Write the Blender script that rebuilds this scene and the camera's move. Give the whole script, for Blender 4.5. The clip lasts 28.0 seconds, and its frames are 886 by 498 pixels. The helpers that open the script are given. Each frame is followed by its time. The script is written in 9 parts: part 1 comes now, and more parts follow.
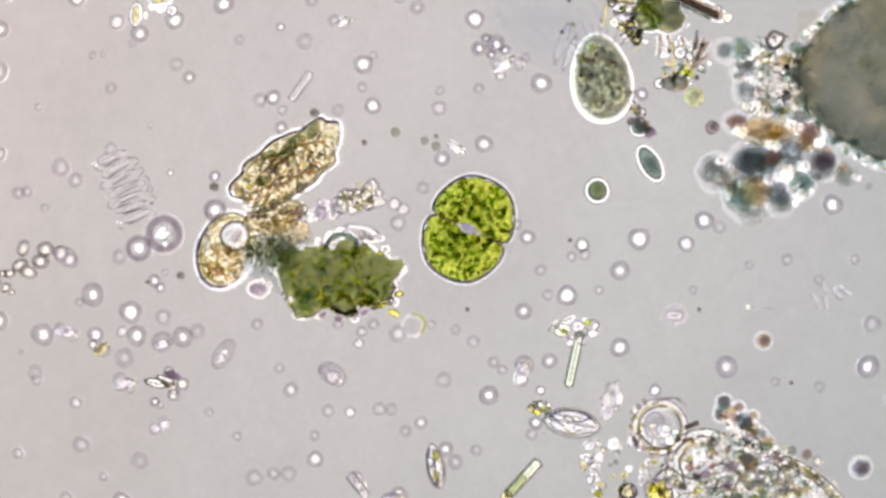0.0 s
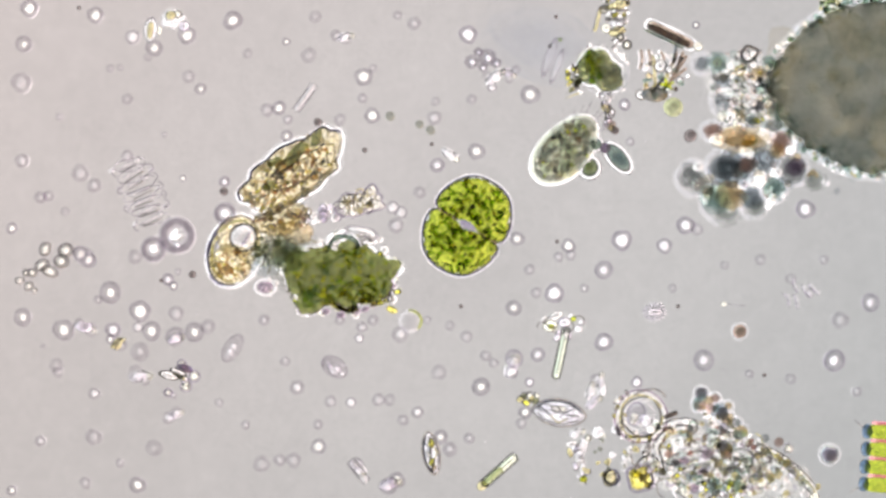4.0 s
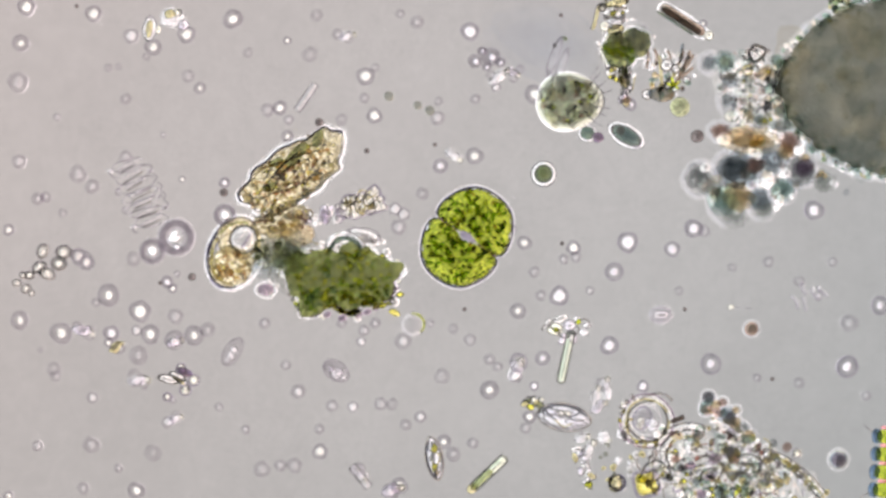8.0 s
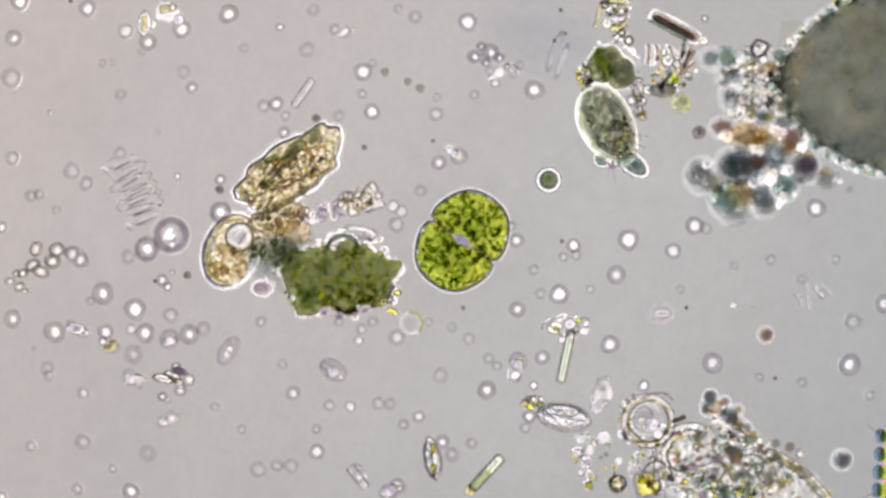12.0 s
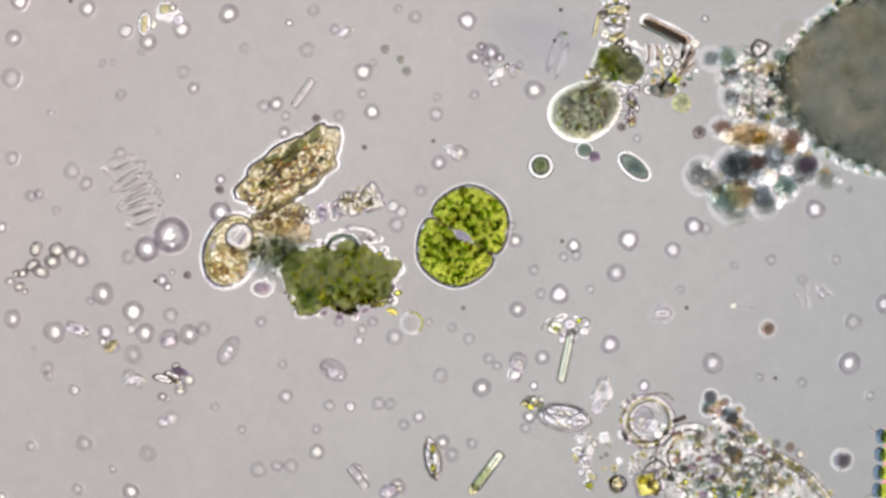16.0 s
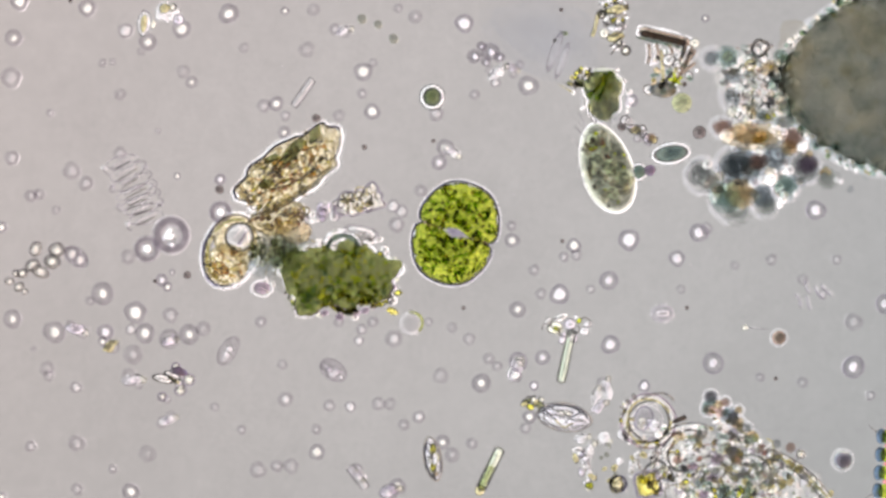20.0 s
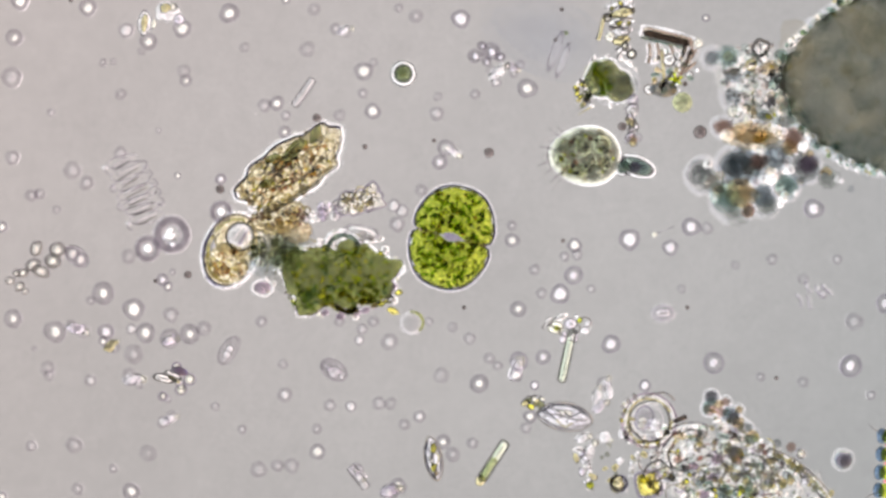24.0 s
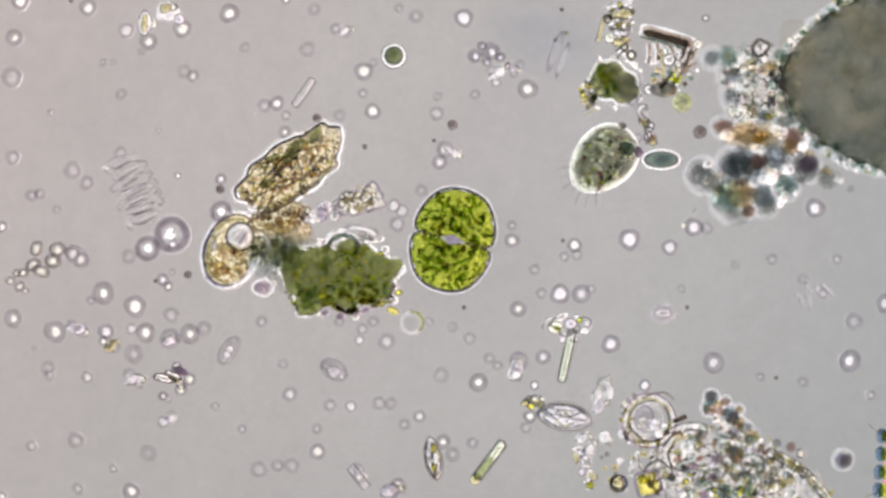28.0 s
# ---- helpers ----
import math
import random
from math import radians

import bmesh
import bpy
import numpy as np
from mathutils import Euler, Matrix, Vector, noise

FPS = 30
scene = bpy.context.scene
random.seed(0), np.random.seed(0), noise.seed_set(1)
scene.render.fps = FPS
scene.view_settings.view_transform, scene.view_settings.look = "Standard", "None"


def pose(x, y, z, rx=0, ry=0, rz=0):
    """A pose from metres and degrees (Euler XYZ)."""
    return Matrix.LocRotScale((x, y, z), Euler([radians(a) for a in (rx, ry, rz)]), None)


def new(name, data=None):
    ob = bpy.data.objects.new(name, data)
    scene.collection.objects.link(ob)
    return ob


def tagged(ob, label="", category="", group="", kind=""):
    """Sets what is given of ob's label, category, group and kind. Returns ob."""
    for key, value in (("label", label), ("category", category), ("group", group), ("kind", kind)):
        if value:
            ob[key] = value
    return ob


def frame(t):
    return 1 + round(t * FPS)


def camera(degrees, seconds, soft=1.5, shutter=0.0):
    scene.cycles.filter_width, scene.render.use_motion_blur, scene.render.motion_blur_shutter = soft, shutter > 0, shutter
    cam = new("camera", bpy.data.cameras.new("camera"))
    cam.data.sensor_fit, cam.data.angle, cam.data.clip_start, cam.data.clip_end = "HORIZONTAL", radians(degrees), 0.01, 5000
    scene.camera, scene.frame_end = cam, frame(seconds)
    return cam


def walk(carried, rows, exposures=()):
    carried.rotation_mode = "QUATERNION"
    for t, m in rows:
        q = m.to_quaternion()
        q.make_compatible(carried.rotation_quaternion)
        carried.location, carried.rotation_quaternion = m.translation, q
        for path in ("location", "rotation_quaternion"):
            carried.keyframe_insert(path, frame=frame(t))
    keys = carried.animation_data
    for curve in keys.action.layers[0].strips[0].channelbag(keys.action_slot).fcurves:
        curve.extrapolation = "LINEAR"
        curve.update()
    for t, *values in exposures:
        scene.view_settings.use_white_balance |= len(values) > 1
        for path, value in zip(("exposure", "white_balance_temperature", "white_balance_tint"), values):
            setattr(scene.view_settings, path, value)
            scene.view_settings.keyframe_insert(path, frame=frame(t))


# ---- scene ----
# A drop of pond water under the microscope, enlarged a thousand times: one micrometre is one millimetre here.
U = 0.0003          # one step of the plan grid, 0.3 mm
CU, CV = 784, 441   # the grid's middle; u runs to the right, v towards the viewer's bottom
cam = camera(10, 28.0, soft=3.0)
walk(cam, [
    (0, pose(-0.0016, -0.0003, 2.5889)),
    (0.5, pose(-0.0016, -0.0004, 2.5904)),
    (0.8, pose(-0.0016, -0.0004, 2.5904)),
    (0.9, pose(-0.0013, -0.0004, 2.6076)),
    (1, pose(-0.0008, -0.0003, 2.6396)),
    (1.1, pose(0.0001, -0.0002, 2.6938)),
    (1.2, pose(0.0011, -0.0002, 2.7517)),
    (1.3, pose(0.0014, -0.0001, 2.7658)),
    (1.5, pose(0.0012, -0.0001, 2.7543)),
    (2, pose(0.0014, -0.0001, 2.7566)),
    (2.5, pose(0.0010, 0.0003, 2.7524)),
    (3, pose(0.0011, 0.0002, 2.7575)),
    (3.5, pose(0.0011, 0.0001, 2.7626)),
    (5.5, pose(0.0005, 0.0005, 2.7655)),
    (6, pose(0.0003, 0.0009, 2.7622)),
    (6.5, pose(0.0000, 0.0011, 2.7594)),
    (6.7, pose(0.0000, 0.0011, 2.7573)),
    (6.8, pose(-0.0005, 0.0011, 2.7293)),
    (6.9, pose(-0.0014, 0.0010, 2.6697)),
    (7, pose(-0.0021, 0.0010, 2.6284)),
    (7.1, pose(-0.0012, 0.0014, 2.5850)),
    (7.2, pose(-0.0009, 0.0013, 2.6409)),
    (7.3, pose(-0.0006, 0.0012, 2.7019)),
    (7.5, pose(-0.0007, 0.0012, 2.7232)),
    (8, pose(-0.0007, 0.0012, 2.7236)),
    (8.5, pose(0.0002, 0.0003, 2.7208)),
    (9, pose(0.0004, 0.0002, 2.7201)),
    (9.2, pose(0.0004, 0.0002, 2.7201)),
    (9.3, pose(0.0003, 0.0002, 2.6938)),
    (9.4, pose(0.0000, -0.0001, 2.6565)),
    (9.5, pose(-0.0001, -0.0000, 2.6848)),
    (10, pose(0.0001, -0.0000, 2.6904)),
    (11, pose(0.0001, 0.0000, 2.6906)),
    (12.5, pose(0.0001, -0.0000, 2.6901)),
    (14.5, pose(0.0001, 0.0001, 2.6903)),
    (17, pose(-0.0000, 0.0000, 2.6884)),
    (20, pose(-0.0000, -0.0000, 2.6866)),
    (21.5, pose(-0.0001, -0.0002, 2.6858)),
    (23.5, pose(-0.0003, -0.0002, 2.6864)),
    (25, pose(-0.0003, -0.0002, 2.6871)),
    (28, pose(-0.0003, -0.0002, 2.6880)),
], exposures=((0, 0.23), (3.5, 0.29), (5.5, 0.08), (6, 0.05), (7, -0.02), (8, 0.04), (17, 0.02), (25, 0.02), (25.9, -0.06), (28, -0.06)))

# ---- light: from under the glass slide, with an added bright ring out of view ----
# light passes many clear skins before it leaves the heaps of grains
scene.cycles.max_bounces, scene.cycles.transmission_bounces, scene.cycles.transparent_max_bounces = 40, 40, 40
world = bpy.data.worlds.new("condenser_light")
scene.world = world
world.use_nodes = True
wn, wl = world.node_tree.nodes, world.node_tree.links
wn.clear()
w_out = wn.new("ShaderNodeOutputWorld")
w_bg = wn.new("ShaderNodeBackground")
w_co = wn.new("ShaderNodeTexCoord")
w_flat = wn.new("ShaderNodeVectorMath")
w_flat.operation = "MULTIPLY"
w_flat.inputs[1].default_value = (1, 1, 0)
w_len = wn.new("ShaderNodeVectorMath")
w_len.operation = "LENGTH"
w_cone_ring = wn.new("ShaderNodeValToRGB")
w_cone_ring.color_ramp.interpolation = "EASE"
stops = w_cone_ring.color_ramp.elements
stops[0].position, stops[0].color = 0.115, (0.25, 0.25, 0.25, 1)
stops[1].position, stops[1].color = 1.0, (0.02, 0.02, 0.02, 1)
# added ring of stronger light beside the view, so refracting slopes look bright
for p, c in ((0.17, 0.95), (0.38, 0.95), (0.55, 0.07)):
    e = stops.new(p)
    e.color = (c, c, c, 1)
w_sep = wn.new("ShaderNodeSeparateXYZ")
w_side = wn.new("ShaderNodeMapRange")
w_side.inputs["From Min"].default_value, w_side.inputs["From Max"].default_value = -0.09, 0.09
w_tint = wn.new("ShaderNodeMix")
w_tint.data_type = "RGBA"
w_tint.inputs["A"].default_value = (1.025, 0.92, 0.886, 1)
w_tint.inputs["B"].default_value = (0.864, 0.853, 0.846, 1)
# weaker light from above, added to lift the dark parts
w_under = wn.new("ShaderNodeMapRange")
w_under.inputs["From Min"].default_value, w_under.inputs["From Max"].default_value = 0.0, -0.25
w_under.inputs["To Min"].default_value = 0.45
w_amt = wn.new("ShaderNodeMix")
w_amt.data_type = "RGBA"
w_amt.blend_type = "MULTIPLY"
w_amt.inputs["Factor"].default_value = 1
w_rise = wn.new("ShaderNodeMapRange")
w_rise.inputs["From Min"].default_value, w_rise.inputs["From Max"].default_value = -0.05, 0.05
w_fall = wn.new("ShaderNodeMix")
w_fall.data_type = "RGBA"
w_fall.inputs["A"].default_value = (0.935, 0.955, 0.965, 1)
w_fall.inputs["B"].default_value = (1.03, 1.02, 1.03, 1)
w_both = wn.new("ShaderNodeMix")
w_both.data_type = "RGBA"
w_both.blend_type = "MULTIPLY"
w_both.inputs["Factor"].default_value = 1
w_cloud = wn.new("ShaderNodeTexNoise")
w_cloud.inputs["Scale"].default_value = 14
w_cloud.inputs["Detail"].default_value = 3
w_even = wn.new("ShaderNodeMapRange")
w_even.inputs["To Min"].default_value, w_even.inputs["To Max"].default_value = 0.93, 1.07
w_all = wn.new("ShaderNodeMath")
w_all.operation = "MULTIPLY"
w_str = wn.new("ShaderNodeMath")
w_str.operation = "MULTIPLY"
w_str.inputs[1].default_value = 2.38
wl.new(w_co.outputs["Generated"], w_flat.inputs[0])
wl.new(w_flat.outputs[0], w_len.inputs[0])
wl.new(w_len.outputs["Value"], w_cone_ring.inputs[0])
wl.new(w_co.outputs["Generated"], w_sep.inputs[0])
wl.new(w_sep.outputs["X"], w_side.inputs["Value"])
wl.new(w_side.outputs[0], w_tint.inputs["Factor"])
wl.new(w_sep.outputs["Z"], w_under.inputs["Value"])
wl.new(w_cone_ring.outputs[0], w_amt.inputs["A"])
wl.new(w_sep.outputs["Y"], w_rise.inputs["Value"])
wl.new(w_rise.outputs[0], w_fall.inputs["Factor"])
wl.new(w_tint.outputs["Result"], w_both.inputs["A"])
wl.new(w_fall.outputs["Result"], w_both.inputs["B"])
wl.new(w_both.outputs["Result"], w_amt.inputs["B"])
wl.new(w_co.outputs["Generated"], w_cloud.inputs["Vector"])
wl.new(w_cloud.outputs[0], w_even.inputs["Value"])
wl.new(w_even.outputs[0], w_all.inputs[0])
wl.new(w_under.outputs[0], w_all.inputs[1])
wl.new(w_all.outputs[0], w_str.inputs[0])
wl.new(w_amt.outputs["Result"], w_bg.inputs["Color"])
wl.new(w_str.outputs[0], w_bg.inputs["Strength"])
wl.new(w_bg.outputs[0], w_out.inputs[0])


# ---- materials ----
def stain(name, ca, cb, ior=1.2, size=6, bump=0.0, body=0.0, solid=None, rough=0.0, contrast=0.3, bump_size=None, clear=0.25, vary=0.0):
    """Clear or stained living matter: refracting, tinted in patches of `size` grid steps, with a milky share `body`."""
    m = bpy.data.materials.new(name)
    m.use_nodes = True
    n, l = m.node_tree.nodes, m.node_tree.links
    n.clear()
    out = n.new("ShaderNodeOutputMaterial")
    co = n.new("ShaderNodeTexCoord")
    tex = n.new("ShaderNodeTexNoise")
    tex.inputs["Scale"].default_value = 1 / (size * U)
    tex.inputs["Detail"].default_value = 4
    ramp = n.new("ShaderNodeValToRGB")
    ramp.color_ramp.elements[0].position, ramp.color_ramp.elements[0].color = 0.5 - contrast / 2, (*ca, 1)
    ramp.color_ramp.elements[1].position, ramp.color_ramp.elements[1].color = 0.5 + contrast / 2, (*cb, 1)
    glass = n.new("ShaderNodeBsdfGlass")
    glass.inputs["IOR"].default_value = ior
    glass.inputs["Roughness"].default_value = rough
    l.new(co.outputs["Object"], tex.inputs["Vector"])
    l.new(tex.outputs[0], ramp.inputs[0])
    l.new(ramp.outputs[0], glass.inputs["Color"])
    if bump:
        grain = n.new("ShaderNodeTexNoise")
        grain.inputs["Scale"].default_value = 1 / ((bump_size or size) * U)
        grain.inputs["Detail"].default_value = 3
        relief = n.new("ShaderNodeBump")
        relief.inputs["Strength"].default_value = min(bump, 1)
        relief.inputs["Distance"].default_value = (bump_size or size) * U * max(bump, 1)
        l.new(co.outputs["Object"], grain.inputs["Vector"])
        l.new(grain.outputs[0], relief.inputs["Height"])
        l.new(relief.outputs[0], glass.inputs["Normal"])
    last = glass
    if body:
        milk = n.new("ShaderNodeBsdfTranslucent")
        face = n.new("ShaderNodeBsdfDiffuse")
        both = n.new("ShaderNodeMixShader")
        both.inputs[0].default_value = 0.35
        if solid:
            shade = n.new("ShaderNodeMix")
            shade.data_type = "RGBA"
            shade.inputs["A"].default_value = (*[v * 0.55 for v in solid], 1)
            shade.inputs["B"].default_value = (*solid, 1)
            l.new(tex.outputs[0], shade.inputs["Factor"])
            colour = shade.outputs["Result"]
        else:
            colour = ramp.outputs[0]
        l.new(colour, milk.inputs["Color"])
        l.new(colour, face.inputs["Color"])
        l.new(milk.outputs[0], both.inputs[1])
        l.new(face.outputs[0], both.inputs[2])
        mix = n.new("ShaderNodeMixShader")
        mix.inputs[0].default_value = body
        l.new(glass.outputs[0], mix.inputs[1])
        l.new(both.outputs[0], mix.inputs[2])
        last = mix
    if clear:
        thin = n.new("ShaderNodeBsdfTransparent")
        pale = n.new("ShaderNodeMix")
        pale.data_type = "RGBA"
        pale.inputs["Factor"].default_value = 0.5
        pale.inputs["B"].default_value = (1, 1, 1, 1)
        l.new(ramp.outputs[0], pale.inputs["A"])
        l.new(pale.outputs["Result"], thin.inputs["Color"])
        water = n.new("ShaderNodeMixShader")
        water.inputs[0].default_value = clear
        if vary:
            each = n.new("ShaderNodeObjectInfo")
            share = n.new("ShaderNodeMapRange")
            share.inputs["To Min"].default_value, share.inputs["To Max"].default_value = clear - vary, clear + vary
            l.new(each.outputs["Random"], share.inputs["Value"])
            l.new(share.outputs[0], water.inputs[0])
        l.new(last.outputs[0], water.inputs[1])
        l.new(thin.outputs[0], water.inputs[2])
        last = water
    l.new(last.outputs[0], out.inputs["Surface"])
    return m


def slide_glass():
    m = bpy.data.materials.new("slide_glass")
    m.use_nodes = True
    n, l = m.node_tree.nodes, m.node_tree.links
    n.clear()
    out = n.new("ShaderNodeOutputMaterial")
    clear = n.new("ShaderNodeBsdfTransparent")
    sheen = n.new("ShaderNodeBsdfGlossy")
    sheen.inputs["Roughness"].default_value = 0.08
    mix = n.new("ShaderNodeMixShader")
    mix.inputs[0].default_value = 0.02
    co = n.new("ShaderNodeTexCoord")
    last = None
    for size, low in ((9, 0.972), (34, 0.968), (160, 0.975)):   # mottling at three sizes in the slide's clear colour
        tex = n.new("ShaderNodeTexNoise")
        tex.inputs["Scale"].default_value = 1 / (size * U)
        tex.inputs["Detail"].default_value = 3
        amount = n.new("ShaderNodeMapRange")
        amount.inputs["From Min"].default_value, amount.inputs["From Max"].default_value = 0.3, 0.7
        amount.inputs["To Min"].default_value, amount.inputs["To Max"].default_value = low, 1.0
        l.new(co.outputs["Object"], tex.inputs["Vector"])
        l.new(tex.outputs[0], amount.inputs["Value"])
        if last is not None:
            both = n.new("ShaderNodeMath")
            both.operation = "MULTIPLY"
            l.new(last.outputs[0], both.inputs[0])
            l.new(amount.outputs[0], both.inputs[1])
            last = both
        else:
            last = amount
    l.new(last.outputs[0], clear.inputs["Color"])
    l.new(clear.outputs[0], mix.inputs[1])
    l.new(sheen.outputs[0], mix.inputs[2])
    l.new(mix.outputs[0], out.inputs["Surface"])
    return m


M_SLIDE = slide_glass()
M_CLEAR = stain("clear_bead", (0.96, 0.95, 0.88), (1, 1, 0.95), 1.42, clear=0.42, vary=0.18)
M_PALE = stain("pale_bead", (0.95, 0.94, 0.97), (1, 1, 1), 1.35, bump=0.6, size=9, clear=0.5)
M_FAINT = stain("faint_bead", (0.93, 0.91, 0.94), (1, 1, 1), 1.4, clear=0.87, vary=0.08)
M_SOFT = stain("soft_bead", (0.95, 0.94, 0.95), (1, 1, 1), 1.4, clear=0.7, vary=0.1)
M_RINGY = stain("purple_ring", (0.88, 0.85, 0.92), (0.98, 0.96, 0.98), 1.42, clear=0.42, vary=0.12)
M_YELLOW = stain("yellow_oil", (0.78, 0.72, 0.24), (1.0, 0.96, 0.58), 1.24, size=9, bump=2.2, bump_size=9, clear=0.2)
M_DARK = stain("dark_bead", (0.4, 0.36, 0.36), (0.6, 0.56, 0.55), 1.25, body=0.3, solid=(0.35, 0.3, 0.3), clear=0.25)
M_REDBROWN = stain("red_brown_grain", (0.55, 0.32, 0.28), (0.75, 0.52, 0.45), 1.25, body=0.2, clear=0.3)
M_WALL = stain("cell_wall", (0.84, 0.84, 0.92), (0.95, 0.95, 1.0), 1.12, clear=0.3)
M_BRIGHT = stain("clear_sheath", (0.98, 0.98, 1.0), (1, 1, 1), 1.28, clear=0.14)
M_GREEN = stain("chloroplast", (0.42, 0.51, 0.1), (0.93, 0.94, 0.32), 1.12, size=4.2, bump=1.5, body=0.08, solid=(0.48, 0.58, 0.12), contrast=0.34, bump_size=3.4, clear=0.16)
M_GRAIN = stain("chloroplast_grain", (0.72, 0.8, 0.1), (0.98, 0.98, 0.35), 1.4, size=4, clear=0.15)
M_OLIVE = stain("olive_mass", (0.45, 0.5, 0.25), (0.66, 0.68, 0.37), 1.08, size=16, bump=1.5, body=0.3, solid=(0.47, 0.52, 0.31), bump_size=4, clear=0.26, contrast=0.42)
M_AMBER = stain("amber_husk", (0.62, 0.56, 0.38), (1.0, 0.97, 0.86), 1.17, size=6, bump=2.8, body=0.03, solid=(0.66, 0.6, 0.44), bump_size=5.5, clear=0.36, contrast=0.26)
M_AMBER_RIM = stain("husk_rim", (0.5, 0.46, 0.3), (0.78, 0.72, 0.5), 1.25, size=9, clear=0.3)
M_SMOKE = stain("dark_mass", (0.45, 0.51, 0.52), (0.84, 0.8, 0.66), 1.03, size=44, bump=1.6, body=0.55, solid=(0.9, 0.9, 0.79), contrast=0.36, bump_size=6, clear=0.24)
M_GREYGREEN = stain("grey_green_cell", (0.7, 0.72, 0.62), (0.98, 0.97, 0.9), 1.19, size=14, bump=0.7, body=0.03, solid=(0.5, 0.52, 0.42), bump_size=12, clear=0.14)
M_BROWNGRAIN = stain("brown_grain", (0.66, 0.56, 0.4), (0.98, 0.92, 0.78), 1.22, size=12, bump=1.4, clear=0.4)
M_GREENROD = stain("green_rod", (0.74, 0.8, 0.68), (0.93, 0.95, 0.88), 1.6, size=20, clear=0.3)
M_ALGA = stain("dark_green_alga", (0.33, 0.37, 0.28), (0.74, 0.72, 0.46), 1.1, size=14, bump=1.6, body=0.12, solid=(0.42, 0.45, 0.35), bump_size=8, clear=0.36)
M_SHELL = stain("glass_shell", (0.84, 0.84, 0.88), (0.98, 0.98, 1.0), 1.3, size=10, bump=1.5, bump_size=9, clear=0.35)
M_OUTLINE = stain("dark_outline", (0.28, 0.28, 0.32), (0.52, 0.48, 0.42), 1.25, size=14, body=0.15, solid=(0.2, 0.2, 0.2), clear=0.15)
M_FILM = stain("pale_film", (0.8, 0.8, 0.79), (0.98, 0.97, 0.96), 1.2, size=9, bump=2.0, bump_size=7, clear=0.84)
M_PLUM = stain("plum_sphere", (0.36, 0.34, 0.5), (0.62, 0.48, 0.48), 1.15, size=20, body=0.12, solid=(0.36, 0.3, 0.38), clear=0.25)
M_PALEGREEN = stain("pale_green", (0.66, 0.69, 0.5), (0.78, 0.79, 0.62), 1.08, bump=1.5, size=14)
M_SEA = stain("dark_teal", (0.28, 0.38, 0.38), (0.54, 0.58, 0.46), 1.16, size=12, bump=0.8, body=0.15, solid=(0.3, 0.36, 0.34), clear=0.2)
M_SOOT = stain("dark_grain", (0.2, 0.2, 0.22), (0.45, 0.36, 0.28), 1.2, size=9, body=0.15, solid=(0.2, 0.17, 0.15), clear=0.12)
M_NAVY = stain("slate_blue_blob", (0.24, 0.33, 0.42), (0.8, 0.66, 0.46), 1.13, size=30, bump=1.8, body=0.08, solid=(0.34, 0.36, 0.38), bump_size=9, clear=0.25, contrast=0.35)
M_GHOST = stain("ghost_shell", (0.68, 0.65, 0.72), (0.88, 0.86, 0.9), 1.6, size=14, clear=0.72)
M_GOLD = stain("golden_glint", (0.92, 0.9, 0.24), (1, 0.98, 0.55), 1.42, clear=0.15)
M_SPARK = stain("pale_glint", (0.93, 0.91, 0.92), (1, 1, 0.98), 1.16, size=6, clear=0.2)
# tints that also paint the dark optical ring round the loose beads
M_VEIL = stain("grey_wall", (0.72, 0.7, 0.735), (0.86, 0.845, 0.87), 1.015, size=14, clear=0.25, vary=0.2)
M_VEIL_FAINT = stain("faint_wall", (0.85, 0.835, 0.855), (0.94, 0.93, 0.945), 1.015, size=12, clear=0.3, vary=0.25)
M_VEIL_VIOLET = stain("violet_wall", (0.7, 0.67, 0.74), (0.84, 0.81, 0.86), 1.015, size=12, clear=0.2, vary=0.15)
M_MIST = stain("faint_border", (0.97, 0.97, 1.0), (1, 1, 1), 1.26, clear=0.93)
M_HAZE = stain("soft_edge", (0.84, 0.85, 0.86), (0.95, 0.94, 0.92), 1.015, size=20, clear=0.1)
M_HBLUE = stain("soft_slate_blue", (0.58, 0.63, 0.68), (0.8, 0.79, 0.75), 1.03, size=24, bump=1.0, bump_size=9, clear=0.08)
M_HGREY = stain("soft_grey_green", (0.66, 0.69, 0.67), (0.88, 0.86, 0.79), 1.03, size=20, bump=1.0, bump_size=9, clear=0.08)
M_HPLUM = stain("soft_plum", (0.6, 0.55, 0.64), (0.8, 0.73, 0.76), 1.03, size=18, clear=0.08)
M_HRED = stain("soft_red_brown", (0.76, 0.64, 0.6), (0.9, 0.8, 0.76), 1.03, size=14, clear=0.08)
M_HTEAL = stain("soft_teal", (0.56, 0.68, 0.66), (0.82, 0.86, 0.78), 1.02, size=14, bump=1.0, bump_size=6, clear=0.1)
M_THINGLOW = stain("thin_bright_border", (0.97, 0.97, 1.0), (1, 1, 1), 1.26, clear=0.5)
M_GLOW = stain("soft_bright_border", (0.97, 0.97, 1.0), (1, 1, 1), 1.26, clear=0.82)
M_BLUECELL = stain("blue_grey_cell", (0.24, 0.34, 0.46), (0.6, 0.66, 0.72), 1.15, size=14, bump=1.0, body=0.08, solid=(0.4, 0.46, 0.52), clear=0.15)
M_REDCORE = stain("red_core", (0.8, 0.35, 0.4), (0.98, 0.7, 0.7), 1.15, size=9, clear=0.2)
M_MOSS = stain("dark_green_speck", (0.12, 0.2, 0.02), (0.3, 0.4, 0.05), 1.15, size=6, clear=0.2)
M_MURK = stain("olive_patch", (0.42, 0.47, 0.36), (0.7, 0.72, 0.55), 1.06, size=9, clear=0.2)
